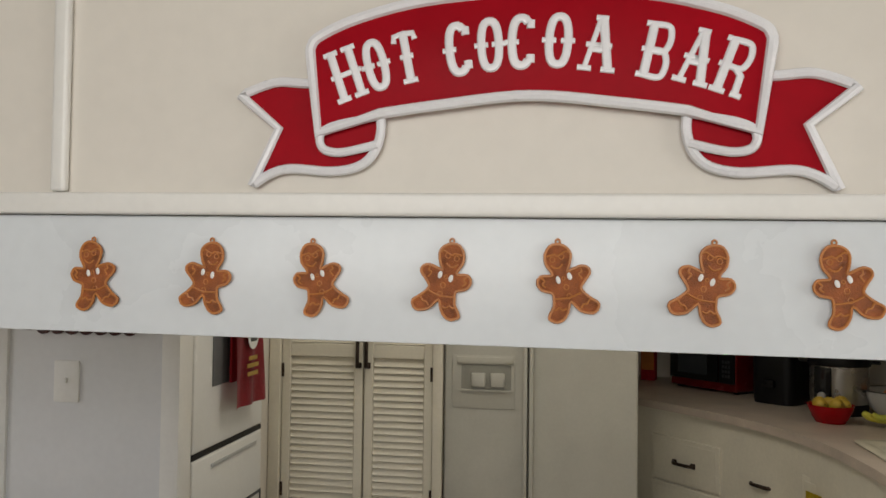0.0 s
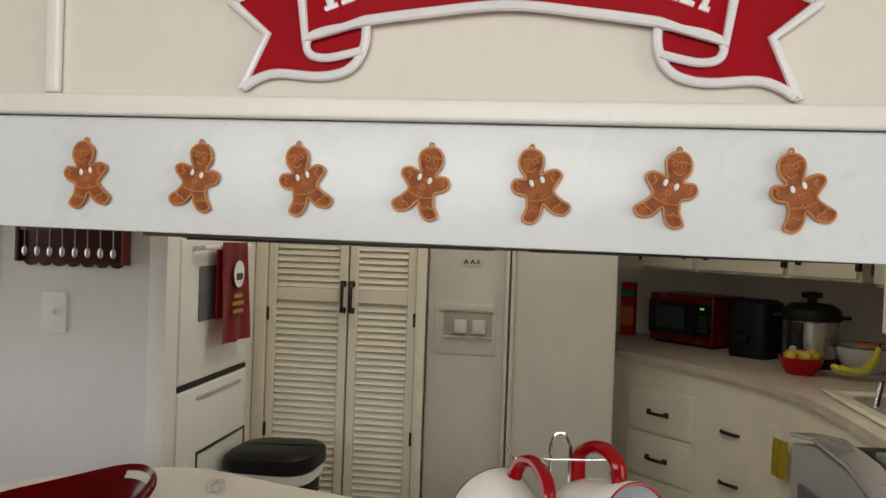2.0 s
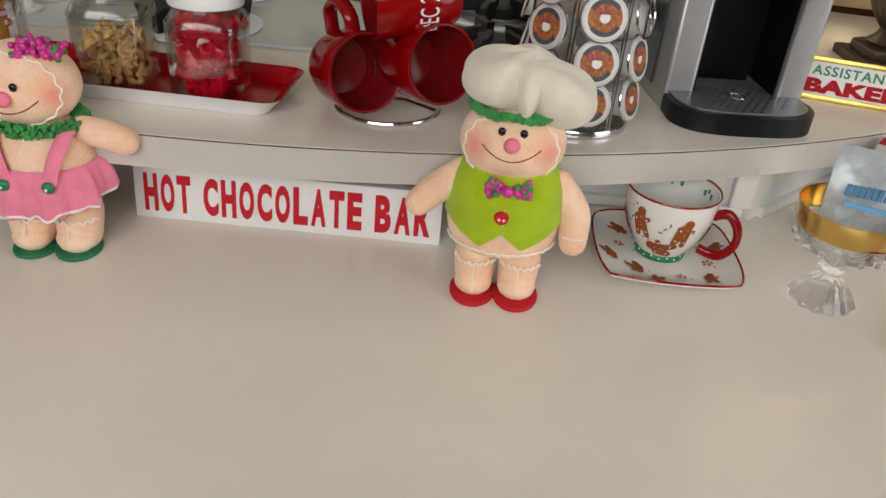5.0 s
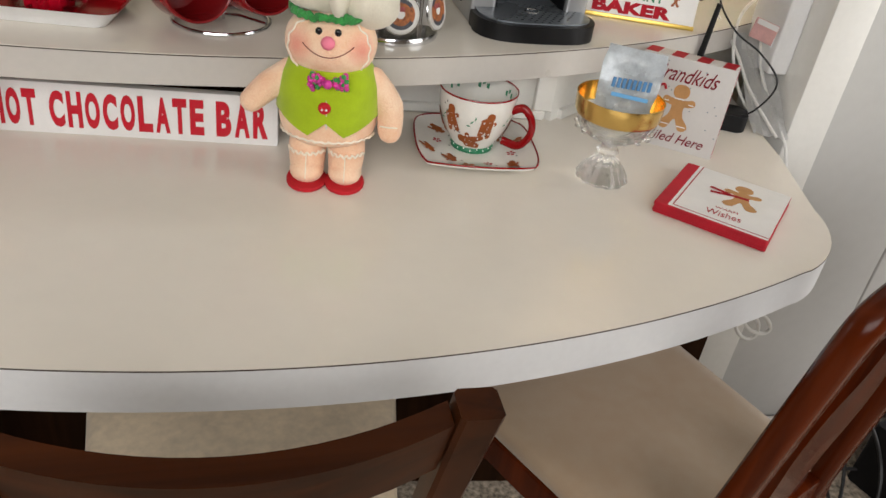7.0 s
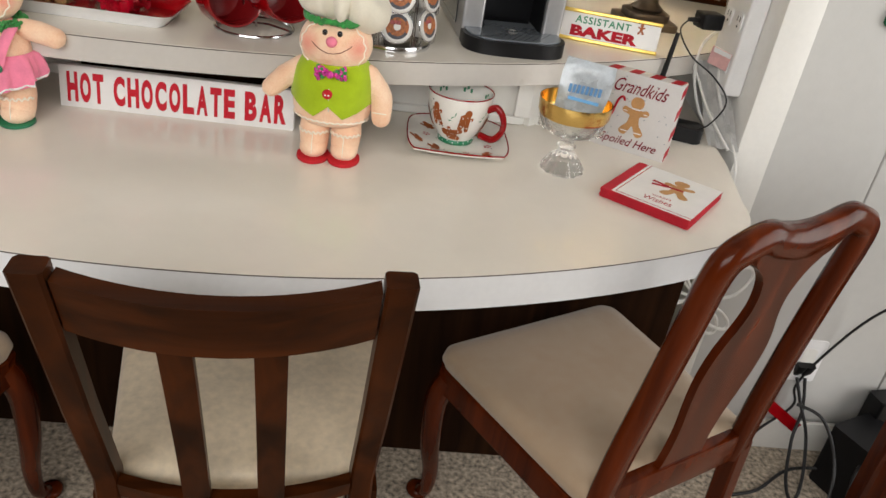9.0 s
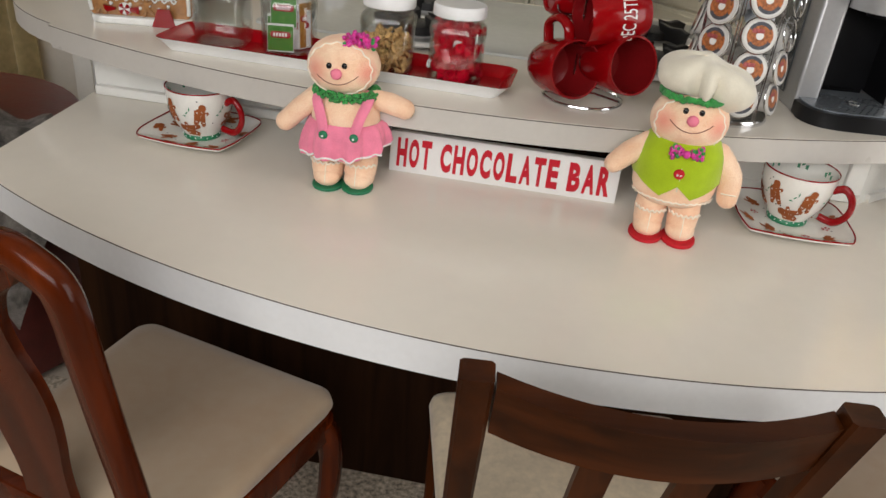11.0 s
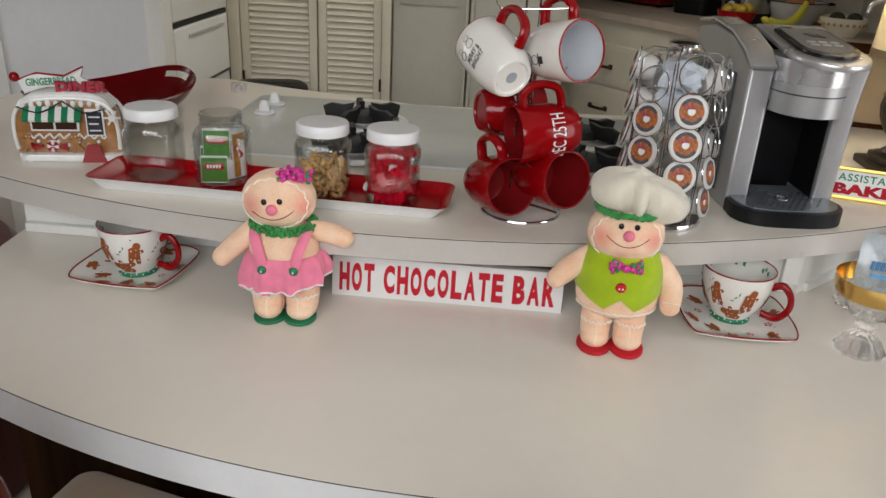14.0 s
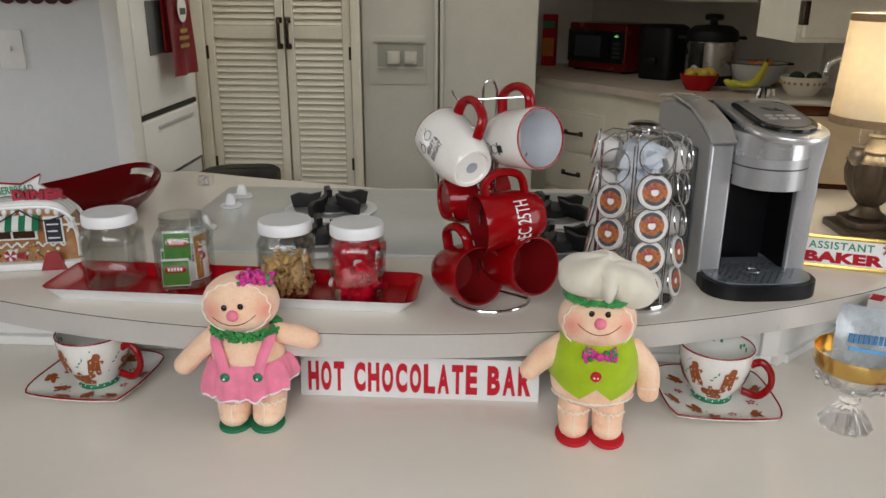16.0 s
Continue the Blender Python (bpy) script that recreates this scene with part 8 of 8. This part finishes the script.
# black cables along the wall and over the carpet
cable([(1.34, 0.60, 0.58), (1.36, 0.73, 0.43), (1.33, 0.772, 0.30), (1.29, 0.77, 0.2), (1.30, 0.765, 0.14), (1.22, 0.74, 0.07), (1.15, 0.68, 0.012)], 0.003, black_cord, "black power cable sagging down the wall")
for k, pts in enumerate((((1.305, 0.772, 0.22), (1.31, 0.74, 0.15), (1.29, 0.70, 0.08), (1.27, 0.60, 0.006), (1.33, 0.48, 0.006), (1.45, 0.50, 0.006)),
                         ((1.285, 0.772, 0.22), (1.30, 0.745, 0.17), (1.32, 0.70, 0.10), (1.30, 0.62, 0.008), (1.20, 0.52, 0.006), (1.16, 0.38, 0.006)),
                         ((1.26, 0.70, 0.20), (1.31, 0.66, 0.19), (1.34, 0.60, 0.10), (1.29, 0.50, 0.008), (1.25, 0.40, 0.006)),
                         ((1.62, 0.68, 0.20), (1.50, 0.66, 0.20), (1.39, 0.60, 0.12), (1.35, 0.52, 0.03), (1.34, 0.42, 0.006)),
                         ((1.52, 0.60, 0.10), (1.40, 0.66, 0.05), (1.30, 0.68, 0.02), (1.20, 0.62, 0.008), (1.12, 0.60, 0.006)))):
    cable(pts, 0.0038, black_cord, "black power cable tangled on the carpet")
for x in (1.283, 1.303):
    o = thing("plug", pose(x, 0.772, 0.25, 20, 0, 0), "black mains plug on the wall", "plug")
    part("body", loft(bmesh.new(), [[(a * s, b * s, z) for a, b in round_rect(0.022, 0.018, 0.005, 3)] for s, z in ((0.5, -0.03), (1.0, -0.012), (1.0, 0.01))]), "black_plastic", o)
wo = thing("wall_outlet", pose(1.294, WALL_Y - 0.0082, 0.265), "white double wall outlet", "outlet")
part("plate", plate(bmesh.new(), round_rect(0.07, 0.115, 0.006, 3), -0.005, 0.0, 0, 0.001), "white_plastic", wo)
part("face", plate(bmesh.new(), round_rect(0.032, 0.07, 0.01, 4), -0.0065, -0.0051), "trim_white", wo)
ls = thing("leash_strap", pose(1.282, 0.755, 0.115, 0, 35, 0), "bright red flat strap against the wall", "strap")
part("strap", box(-0.055, 0.055, -0.003, 0.003, -0.014, 0.014, 0.002), "red_plastic", ls)
for x, y, z, w, d, h, rz in ((1.435, 0.66, 0.0, 0.13, 0.11, 0.165, 25), (1.50, 0.742, 0.0, 0.07, 0.05, 0.21, 10)):
    o = thing("power_adapter", pose(x, y, z, 0, 0, rz), "matt black power supply box beside the wall", "power adapter", "power boxes")
    part("case", prism(round_rect(w, d, 0.006), 0.0005, h, 0.003, 1), "black_plastic", o)
    part("label", plate(bmesh.new(), round_rect(w * 0.5, h * 0.4, 0.002, 2, 0, h * 0.5), -d / 2 - 0.0006, -d / 2 - 0.0001), "grey_dark", o)

# carved pedestal stand with a grey device
pd = thing("pedestal_stand", pose(1.395, 0.47, 0), "dark carved wood stand with turned top and straight legs", "stand")
part("top", lathe([(0, 0.520), (0.085, 0.520), (0.108, 0.530), (0.114, 0.550), (0.108, 0.572), (0.09, 0.585), (0, 0.585)], 40), "chair_dark", pd, "rounded turned top")
part("collar", lathe([(0, 0.425), (0.075, 0.425), (0.104, 0.445), (0.112, 0.475), (0.102, 0.505), (0.08, 0.5195), (0, 0.5195)], 40), "chair_dark", pd, "turned collar")
for k in range(4):
    a = radians(200 + 90 * k)
    part("leg", bar4(bmesh.new(), [(0.075 * math.cos(a), 0.075 * math.sin(a), 0.43), (0.075 * math.cos(a), 0.075 * math.sin(a), 0.22), (0.075 * math.cos(a), 0.075 * math.sin(a), 0.0)], [0.042, 0.038, 0.032], [0.042, 0.038, 0.032]), "chair_red", pd, "straight squared leg")
dv = thing("speaker", pose(1.40, 0.475, 0.5855, 0, 0, 14), "grey tapered speaker on the stand", "speaker")
part("case", loft(bmesh.new(), [[(x * s, y * s, z) for x, y in round_rect(0.25, 0.20, 0.03, 4)] for s, z in ((0.96, 0.0), (1.0, 0.012), (1.0, 0.04), (0.9, 0.19), (0.84, 0.20))]), "grey_dark", dv)
part("ring", prism(round_rect(0.254, 0.204, 0.03), 0.012, 0.03), "silver_light", dv)

# crocheted square on the wall
hb = thing("pot_holder", pose(1.232, WALL_Y - 0.0085, 1.078, 0, 8, 0), "green and red crocheted pot holder hanging on the wall", "pot holder")
part("border", plate(bmesh.new(), round_rect(0.15, 0.15, 0.012, 3), -0.008, 0.0, 0, 0.002), mat("green_yarn", (0.02, 0.16, 0.07), 0.95, var=0.3, scale=120, bump=1.0, bscale=300), hb)
part("middle", plate(bmesh.new(), round_rect(0.11, 0.11, 0.008, 3), -0.011, -0.0081, 0, 0.001), mat("red_yarn", (0.50, 0.02, 0.06), 0.95, var=0.35, scale=120, bump=1.0, bscale=300), hb)
part("loop", tube([(0.008 * math.cos(q * 0.524), -0.004, 0.083 + 0.008 * math.sin(q * 0.524)) for q in range(12)], 0.002, 6, closed=True), bpy.data.materials["green_yarn"], hb)

# ---- left end: ottoman with throw, curtain ----
om = thing("ottoman", pose(-1.38, 0.90, 0), "round maroon leather ottoman", "ottoman")
part("cushion", lathe([(0.0, 0.46), (0.33, 0.46), (0.355, 0.49), (0.355, 0.555), (0.33, 0.59), (0.2, 0.603), (0.0, 0.605)], 48), mat("maroon_leather", (0.11, 0.018, 0.014), 0.35, var=0.15, scale=20, bump=0.3, bscale=120), om)
part("skirt", lathe([(0.33, 0.03), (0.335, 0.455)], 40), mat("maroon_leather_side", (0.08, 0.014, 0.011), 0.45, var=0.15, scale=20), om)
for k in range(4):
    a = radians(45 + 90 * k)
    part("foot", lathe([(0.02, 0.0), (0.025, 0.03)], 12, m=pose(0.27 * math.cos(a), 0.27 * math.sin(a), 0)), "chair_dark", om)
th = bmesh.new()
g = []
for j in range(15):
    row = []
    for i in range(17):
        x, y = -1.34 + 0.34 * i / 16, 0.62 + 0.30 * j / 14
        edge = max(0.0, math.hypot(x + 1.38, y - 0.9) - 0.32)
        row.append(th.verts.new((x, y, 0.618 - 2.4 * edge + 0.014 * math.sin(i * 0.9 + j * 0.4) * math.cos(j * 0.7))))
    g.append(row)
for a, b in zip(g, g[1:]):
    for i in range(16):
        th.faces.new((a[i], a[i + 1], b[i + 1], b[i]))
bmesh.ops.solidify(th, geom=th.faces[:], thickness=0.012)
o = new("throw_blanket", mesh_of("throw_blanket", th, mat("grey_knit", (0.34, 0.31, 0.28), 0.95, var=0.35, scale=40, bump=1.0, bscale=150), 60))
tagged(o, "rumpled grey knitted throw on the ottoman", "blanket")
cu = thing("curtain", pose(0, 0, 0), "pale yellow pleated curtain in the nook", "curtain")
bm = bmesh.new()
lo, hi = [], []
for i in range(121):
    x = -2.75 + 0.89 * i / 120
    y = 1.98 + 0.03 * math.sin(i * 0.55) + 0.012 * math.sin(i * 0.23)
    lo.append(bm.verts.new((x, y, 0.02)))
    hi.append(bm.verts.new((x, y, 2.15)))
for i in range(120):
    bm.faces.new((lo[i], lo[i + 1], hi[i + 1], hi[i]))
bmesh.ops.solidify(bm, geom=bm.faces[:], thickness=0.003)
part("drape", bm, mat("yellow_curtain", (0.62, 0.50, 0.26), 0.9, var=0.12, scale=30, sheen=0.2), cu)
part("rod", tube([(-2.79, 1.98, 2.17), (-1.84, 1.98, 2.17)], 0.01, 10), "bronze", cu)

# ---- kitchen clutter ----
sw = thing("light_switch", pose(-1.50, 2.0645, 1.162), "white toggle light switch plate", "light switch")
part("plate", plate(bmesh.new(), round_rect(0.084, 0.126, 0.006, 3), -0.006, 0.0, 0, 0.0015), "trim_white", sw)
part("toggle", box(-0.005, 0.005, -0.016, -0.0062, -0.004, 0.012, 0.002), "trim_white", sw)

sr = thing("spoon_rack", pose(-1.437, 2.0645, 1.436), "dark mahogany souvenir spoon rack", "spoon rack")
mahogany = mat("mahogany", (0.055, 0.010, 0.007), 0.35, var=0.2, scale=30)
part("board", plate(bmesh.new(), round_rect(0.36, 0.235, 0.01, 2), -0.012, 0.0, 0, 0.002), mahogany, sr)
part("side", box(0.17, 0.185, -0.03, -0.0005, -0.12, 0.13, 0.003), mat("mahogany_red", (0.16, 0.02, 0.012), 0.35), sr)
part("side", box(-0.185, -0.17, -0.03, -0.0005, -0.12, 0.13, 0.003), mahogany, sr)
for z in (0.09, -0.015):
    part("rail", box(-0.168, 0.168, -0.028, -0.0125, z - 0.008, z + 0.004, 0.002), mahogany, sr)
for k in range(7):
    part("scallop", lathe([(0.024, 0), (0.024, 0.01)], 16, m=pose(-0.144 + 0.048 * k, -0.001, -0.108, 90)), mahogany, sr)
spoon = bmesh.new()
add_tube(spoon, [(0, 0, 0.03), (0, -0.001, 0.0), (0, 0, -0.045)], [0.0028, 0.0016, 0.0018], 6)
add_ball(spoon, (0, 0, -0.058), 0.010, 0.003, 0.016, 10)
add_ball(spoon, (0, 0, 0.034), 0.006, 0.002, 0.007, 8)
spoon_mesh = mesh_of("spoon", spoon, "silver_light")
for z in (0.085, -0.022):
    for k in range(8):
        o = new("souvenir_spoon", spoon_mesh)
        o.matrix_world = pose(-1.437 - 0.147 + 0.042 * k, 2.0645 - 0.034, 1.43 + z)
        tagged(o, "small silver souvenir spoon hanging in the rack", "spoon", "souvenir spoons")

mw = thing("microwave", pose(0.72, 4.26, KZ, 0, 0, DIAG), "red microwave with black glass door and green display", "microwave")
part("body", box(-0.21, 0.21, -0.04, 0.25, 0.012, 0.275, 0.012, 3), mat("microwave_red", (0.13, 0.003, 0.004), 0.25, var=0.08), mw)
part("door", box(-0.205, 0.105, -0.052, -0.0405, 0.055, 0.235, 0.004), "black_gloss", mw, "black glass door")
part("window", box(-0.15, 0.04, -0.0535, -0.0523, 0.085, 0.205, 0.001, 1), mat("microwave_mesh", (0.035, 0.04, 0.045), 0.2), mw)
cp = part("control_panel", box(0.112, 0.205, -0.052, -0.0405, 0.055, 0.235, 0.003), "black_plastic", mw)
part("display", lettering("4:15", 0.026, 0.011, 0.0006, 0.02), mat("green_display", (0.25, 0.9, 0.15), 0.4, var=0, emit=1.2), cp, "green clock digits", pose(0.15, -0.0525, 0.208))
keys = bmesh.new()
for i in range(3):
    for j in range(4):
        add_box(keys, 0.132 + 0.018 * i, 0.145 + 0.018 * i, -0.0532, -0.0522, 0.085 + 0.024 * j, 0.1 + 0.024 * j)
part("keypad", keys, "grey_dark", cp)
for x in (-0.18, 0.18):
    part("foot", box(x - 0.015, x + 0.015, 0.0, 0.2, 0.0, 0.0115), "black_plastic", mw)

af = thing("air_fryer", pose(1.02, 3.94, KZ, 0, 0, -40), "matt black countertop fryer", "air fryer")
part("body", loft(bmesh.new(), [[(x * s, y * s, z) for x, y in round_rect(0.21, 0.24, 0.05, 5)] for s, z in ((0.95, 0.0), (1.0, 0.05), (1.0, 0.22), (0.93, 0.27), (0.7, 0.285))]), "black_plastic", af)
part("drawer_handle", box(-0.03, 0.03, -0.15, -0.121, 0.08, 0.12, 0.008), "black_gloss", af)
pc = thing("pressure_cooker", pose(1.20, 3.69, KZ, 0, 0, -10), "stainless electric pressure cooker with black lid", "pressure cooker")
part("base", lathe([(0.0, 0.0), (0.115, 0.0), (0.12, 0.02), (0.12, 0.05)], 36), "black_plastic", pc)
part("band", lathe([(0.121, 0.05), (0.121, 0.215)], 40), mat("stainless_band", (0.42, 0.40, 0.37), 0.28, 0.9, var=0.06), pc, "stainless band")
part("panel", box(-0.055, 0.02, -0.13, -0.118, 0.03, 0.21, 0.006, 2, 0, pose(0, 0, 0, 0, 0, -30)), "black_gloss", pc, "black control panel")
part("dial", lathe([(0.018, 0), (0.018, 0.01), (0.012, 0.012)], 20, m=pose(0, 0, 0, 0, 0, -30) @ pose(-0.018, -0.13, 0.085, 90)), "silver_light", pc)
ld = part("lid", lathe([(0.128, 0.215), (0.132, 0.235), (0.125, 0.265), (0.09, 0.29), (0.0, 0.298)], 40), "black_plastic", pc, "domed black lid")
part("knob", lathe([(0.02, 0.295), (0.018, 0.315), (0.045, 0.32), (0.046, 0.342), (0.03, 0.347), (0, 0.347)], 24), "black_plastic", ld)
for s in (-1, 1):
    part("handle", box(s * 0.145 - 0.02, s * 0.145 + 0.02, -0.03, 0.03, 0.225, 0.24, 0.005), "black_plastic", pc)
bx = thing("food_carton", pose(0.45, 4.60, KZ, 0, 0, -20), "red and green printed food carton", "carton")
part("box", box(-0.04, 0.04, -0.03, 0.03, 0.0, 0.31, 0.002), "red_print", bx)
part("label", box(-0.036, 0.036, -0.0312, -0.0302, 0.06, 0.17), mat("carton_orange", (0.5, 0.16, 0.03), 0.5), bx)
part("label", box(-0.036, 0.036, -0.0312, -0.0302, 0.23, 0.27), "green_print", bx)


def bowl(name, x, y, r, h, material, label, foot=0.5):
    ob = thing(name, pose(x, y, KZ), label, "bowl")
    prof = [(0.0, 0.0), (r * foot, 0.0), (r * 0.8, h * 0.35), (r * 0.97, h * 0.85), (r, h), (r * 1.02, h * 1.01), (r * 0.96, h), (r * 0.92, h * 0.85), (r * 0.72, h * 0.38), (r * foot * 0.9, h * 0.08), (0.0, h * 0.07)]
    part("bowl", lathe(prof, 40, cap=False), material, ob)
    return ob


def fruit(name, x, y, z, rx, rz, material, label, lean=0):
    ob = thing(name, pose(x, y, z, lean, lean * 0.7, 0), label, "fruit")
    bm = add_ball(bmesh.new(), (0, 0, 0), rx, rx, rz, 18)
    part("flesh", bm, material, ob)
    part("stalk", tube([(0, 0, rz * 0.95), (0.003, 0, rz * 1.12)], 0.002, 6), "bronze", ob)
    return ob


bowl("mixing_bowl", 1.085, 3.43, 0.092, 0.075, "red_plastic", "red plastic bowl of yellow fruit", 0.62)
lemon = mat("lemon_yellow", (0.62, 0.42, 0.05), 0.45, var=0.15, scale=40)
for dx, dy, z in ((-0.045, -0.01, 0.072), (0.0, 0.02, 0.075), (0.045, -0.02, 0.074), (0.01, -0.04, 0.078), (0.05, 0.03, 0.08), (-0.03, 0.045, 0.072)):
    fruit("lemon", 1.085 + dx, 3.43 + dy, KZ + z, 0.028, 0.035, lemon, "yellow fruit in the red bowl", 70)
cb_ = bowl("colander", 1.42, 3.62, 0.14, 0.115, mat("grey_enamel", (0.62, 0.62, 0.61), 0.3, var=0.04), "white enamel colander with dark rim")
part("rim", tube([(0.142 * math.cos(a * 0.1963), 0.142 * math.sin(a * 0.1963), 0.116) for a in range(32)], 0.003, 6, closed=True), "grey_dark", cb_, "dark rim")
for s in (-1, 1):
    part("handle", tube([(s * 0.14, -0.03, 0.11), (s * 0.17, -0.02, 0.112), (s * 0.17, 0.02, 0.112), (s * 0.14, 0.03, 0.11)], 0.005, 8), "black_plastic", cb_)
apple = mat("apple_red", (0.40, 0.08, 0.03), 0.35, var=0.3, scale=30, tint=(0.5, 0.25, 0.08))
for dx, dy in ((-0.02, 0.0), (0.06, 0.03), (0.0, -0.06)):
    fruit("apple", 1.42 + dx, 3.62 + dy, KZ + 0.095, 0.038, 0.034, apple, "red apple in the colander", 15)
pb = bowl("pyrex_bowl", 1.53, 3.30, 0.105, 0.085, mat("milk_glass", (0.76, 0.73, 0.64), 0.15, var=0.03, coat=0.3), "white milk-glass bowl with gold pattern", 0.6)
bm = bmesh.new()
for k in range(22):
    a = k * math.tau / 22
    add_ball(bm, (0.0985 * math.cos(a), 0.0985 * math.sin(a), 0.056), 0.007, seg=8)
part("pattern", bm, mat("gold_pattern", (0.48, 0.28, 0.10), 0.5), pb, "gold flower band")
avo = mat("avocado_skin", (0.03, 0.04, 0.02), 0.5, var=0.3, scale=60, bump=0.5, bscale=200)
for dx, dy in ((-0.03, 0.0), (0.04, -0.02)):
    fruit("avocado", 1.53 + dx, 3.30 + dy, KZ + 0.075, 0.032, 0.045, avo, "dark avocado in the milk-glass bowl", 80)
yellow = mat("banana_skin", (0.62, 0.52, 0.05), 0.5, var=0.15, scale=20, tint=(0.45, 0.50, 0.08))
for k in range(4):
    a = radians(-25 + 16 * k)
    ob = thing("banana", pose(1.39, 3.38, KZ + 0.02 + 0.004 * k, 0, 0, 0), "ripe banana of a small bunch", "banana", "bunch of bananas")
    c = spline([(0.0, 0.03, 0.10), (-0.03 * math.cos(a), 0.0, 0.055), (-0.09 * math.cos(a), -0.06 * math.sin(a) - 0.03, 0.012), (-0.17 * math.cos(a), -0.11 * math.sin(a) - 0.03, 0.012), (-0.20 * math.cos(a), -0.13 * math.sin(a) - 0.02, 0.03)], 5)
    n = len(c)
    part("skin", tube(c, [0.006 + 0.012 * math.sin(math.pi * min(1, (i + 1) / n)) ** 0.6 for i in range(n)], 8), yellow, ob)
    part("stalk", tube([(0.0, 0.03, 0.10), (0.005, 0.035, 0.12)], 0.005, 6), "bronze", ob)

sk = thing("kitchen_sink", pose(1.29, 2.70, KZ), "cream enamel drop-in sink with dishes", "sink")
bm = bmesh.new()
v = tray_loft(bm, [rr3(0.50, 0.66, 0.03, 0.001), rr3(0.51, 0.67, 0.03, 0.008), rr3(0.49, 0.65, 0.03, 0.012), rr3(0.43, 0.57, 0.05, 0.010), rr3(0.41, 0.55, 0.05, 0.004)])
bm.faces.new(v[-1])
part("rim", bm, mat("cream_enamel", (0.70, 0.66, 0.54), 0.2, var=0.04, scale=10), sk)
# no hollow is modelled: this dark sheet carries the basin's shade
part("basin", prism(round_rect(0.36, 0.46, 0.05, 5), 0.0042, 0.0052), mat("basin_shade", (0.30, 0.28, 0.24), 0.3, var=0.15, scale=8), sk, "flat sheet toned with the basin's shade")
for k in range(5):
    o = thing("utensil", pose(1.12 + 0.022 * k, 2.72 + 0.03 * (k % 2), KZ + 0.005, 12 * (k % 3) - 10, 14 - 7 * k, 0), "dark handled cutlery standing in the sink", "utensil", "cutlery in the sink")
    part("handle", tube([(0, 0, 0.0), (0, 0, 0.09)], [0.004, 0.006], 8), "black_plastic" if k % 2 else "silver_light", o)
fc = thing("faucet", pose(1.55, 2.72, KZ), "chrome kitchen faucet beside the cream sink", "faucet")
part("spout", tube(spline([(0, 0, 0), (0, 0, 0.16), (-0.06, 0, 0.22), (-0.15, 0, 0.20), (-0.17, 0, 0.16)], 6), 0.011, 10), "chrome", fc)
part("base", lathe([(0.026, 0), (0.026, 0.01), (0.016, 0.03)], 20), "chrome", fc)

wb = thing("waste_bin", pose(-0.957, 2.56, 0, 0, 0, -4), "black plastic kitchen bin with a white bag under its lid", "bin")


def bin_ring(w, d, z, tilt=0.0):
    return [(x, y, z + tilt * x) for x, y in round_rect(w, d, 0.09, 6)]


part("body", loft(bmesh.new(), [bin_ring(0.25, 0.22, 0.0), bin_ring(0.255, 0.225, 0.006), bin_ring(0.305, 0.265, 0.585)]), "black_plastic", wb, "tapered black body")
part("bag", loft(bmesh.new(), [bin_ring(0.312, 0.272, 0.555), bin_ring(0.318, 0.278, 0.572), bin_ring(0.318, 0.278, 0.592)]), "white_plastic", wb, "white bag turned over the rim")
part("lid", loft(bmesh.new(), [bin_ring(0.33, 0.29, 0.593, 0.03), bin_ring(0.334, 0.294, 0.612, 0.05), bin_ring(0.33, 0.29, 0.640, 0.06), bin_ring(0.30, 0.26, 0.655, 0.06), bin_ring(0.2, 0.16, 0.664, 0.06)]), "black_plastic", wb, "domed black lid")

# range hood under the soffit
hd_ = thing("range_hood", pose(-0.045, 1.10, HEAD), "slim metal range hood under the soffit", "range hood")
part("pan", box(-0.52, 0.52, -0.165, 0.165, -0.003, 0.0095, 0.001, 1), "metal_hood", hd_)
part("lip", box(-0.52, 0.52, 0.165, 0.18, -0.010, 0.0095, 0.002), "metal_hood", hd_)
for x0, x1 in ((-0.47, -0.01), (0.04, 0.47)):
    part("filter", box(x0, x1, -0.13, 0.13, -0.007, -0.0032, 0.001, 1), "grey_dark", hd_, "dark grease filter")

# cabinet that hangs over the right end of the bar
wall_cabinet(0.848, 1.68, 0, 0.90, ["r", "l"], "white painted cabinet over the end of the bar", 0.3, 1.232, (0.45,))
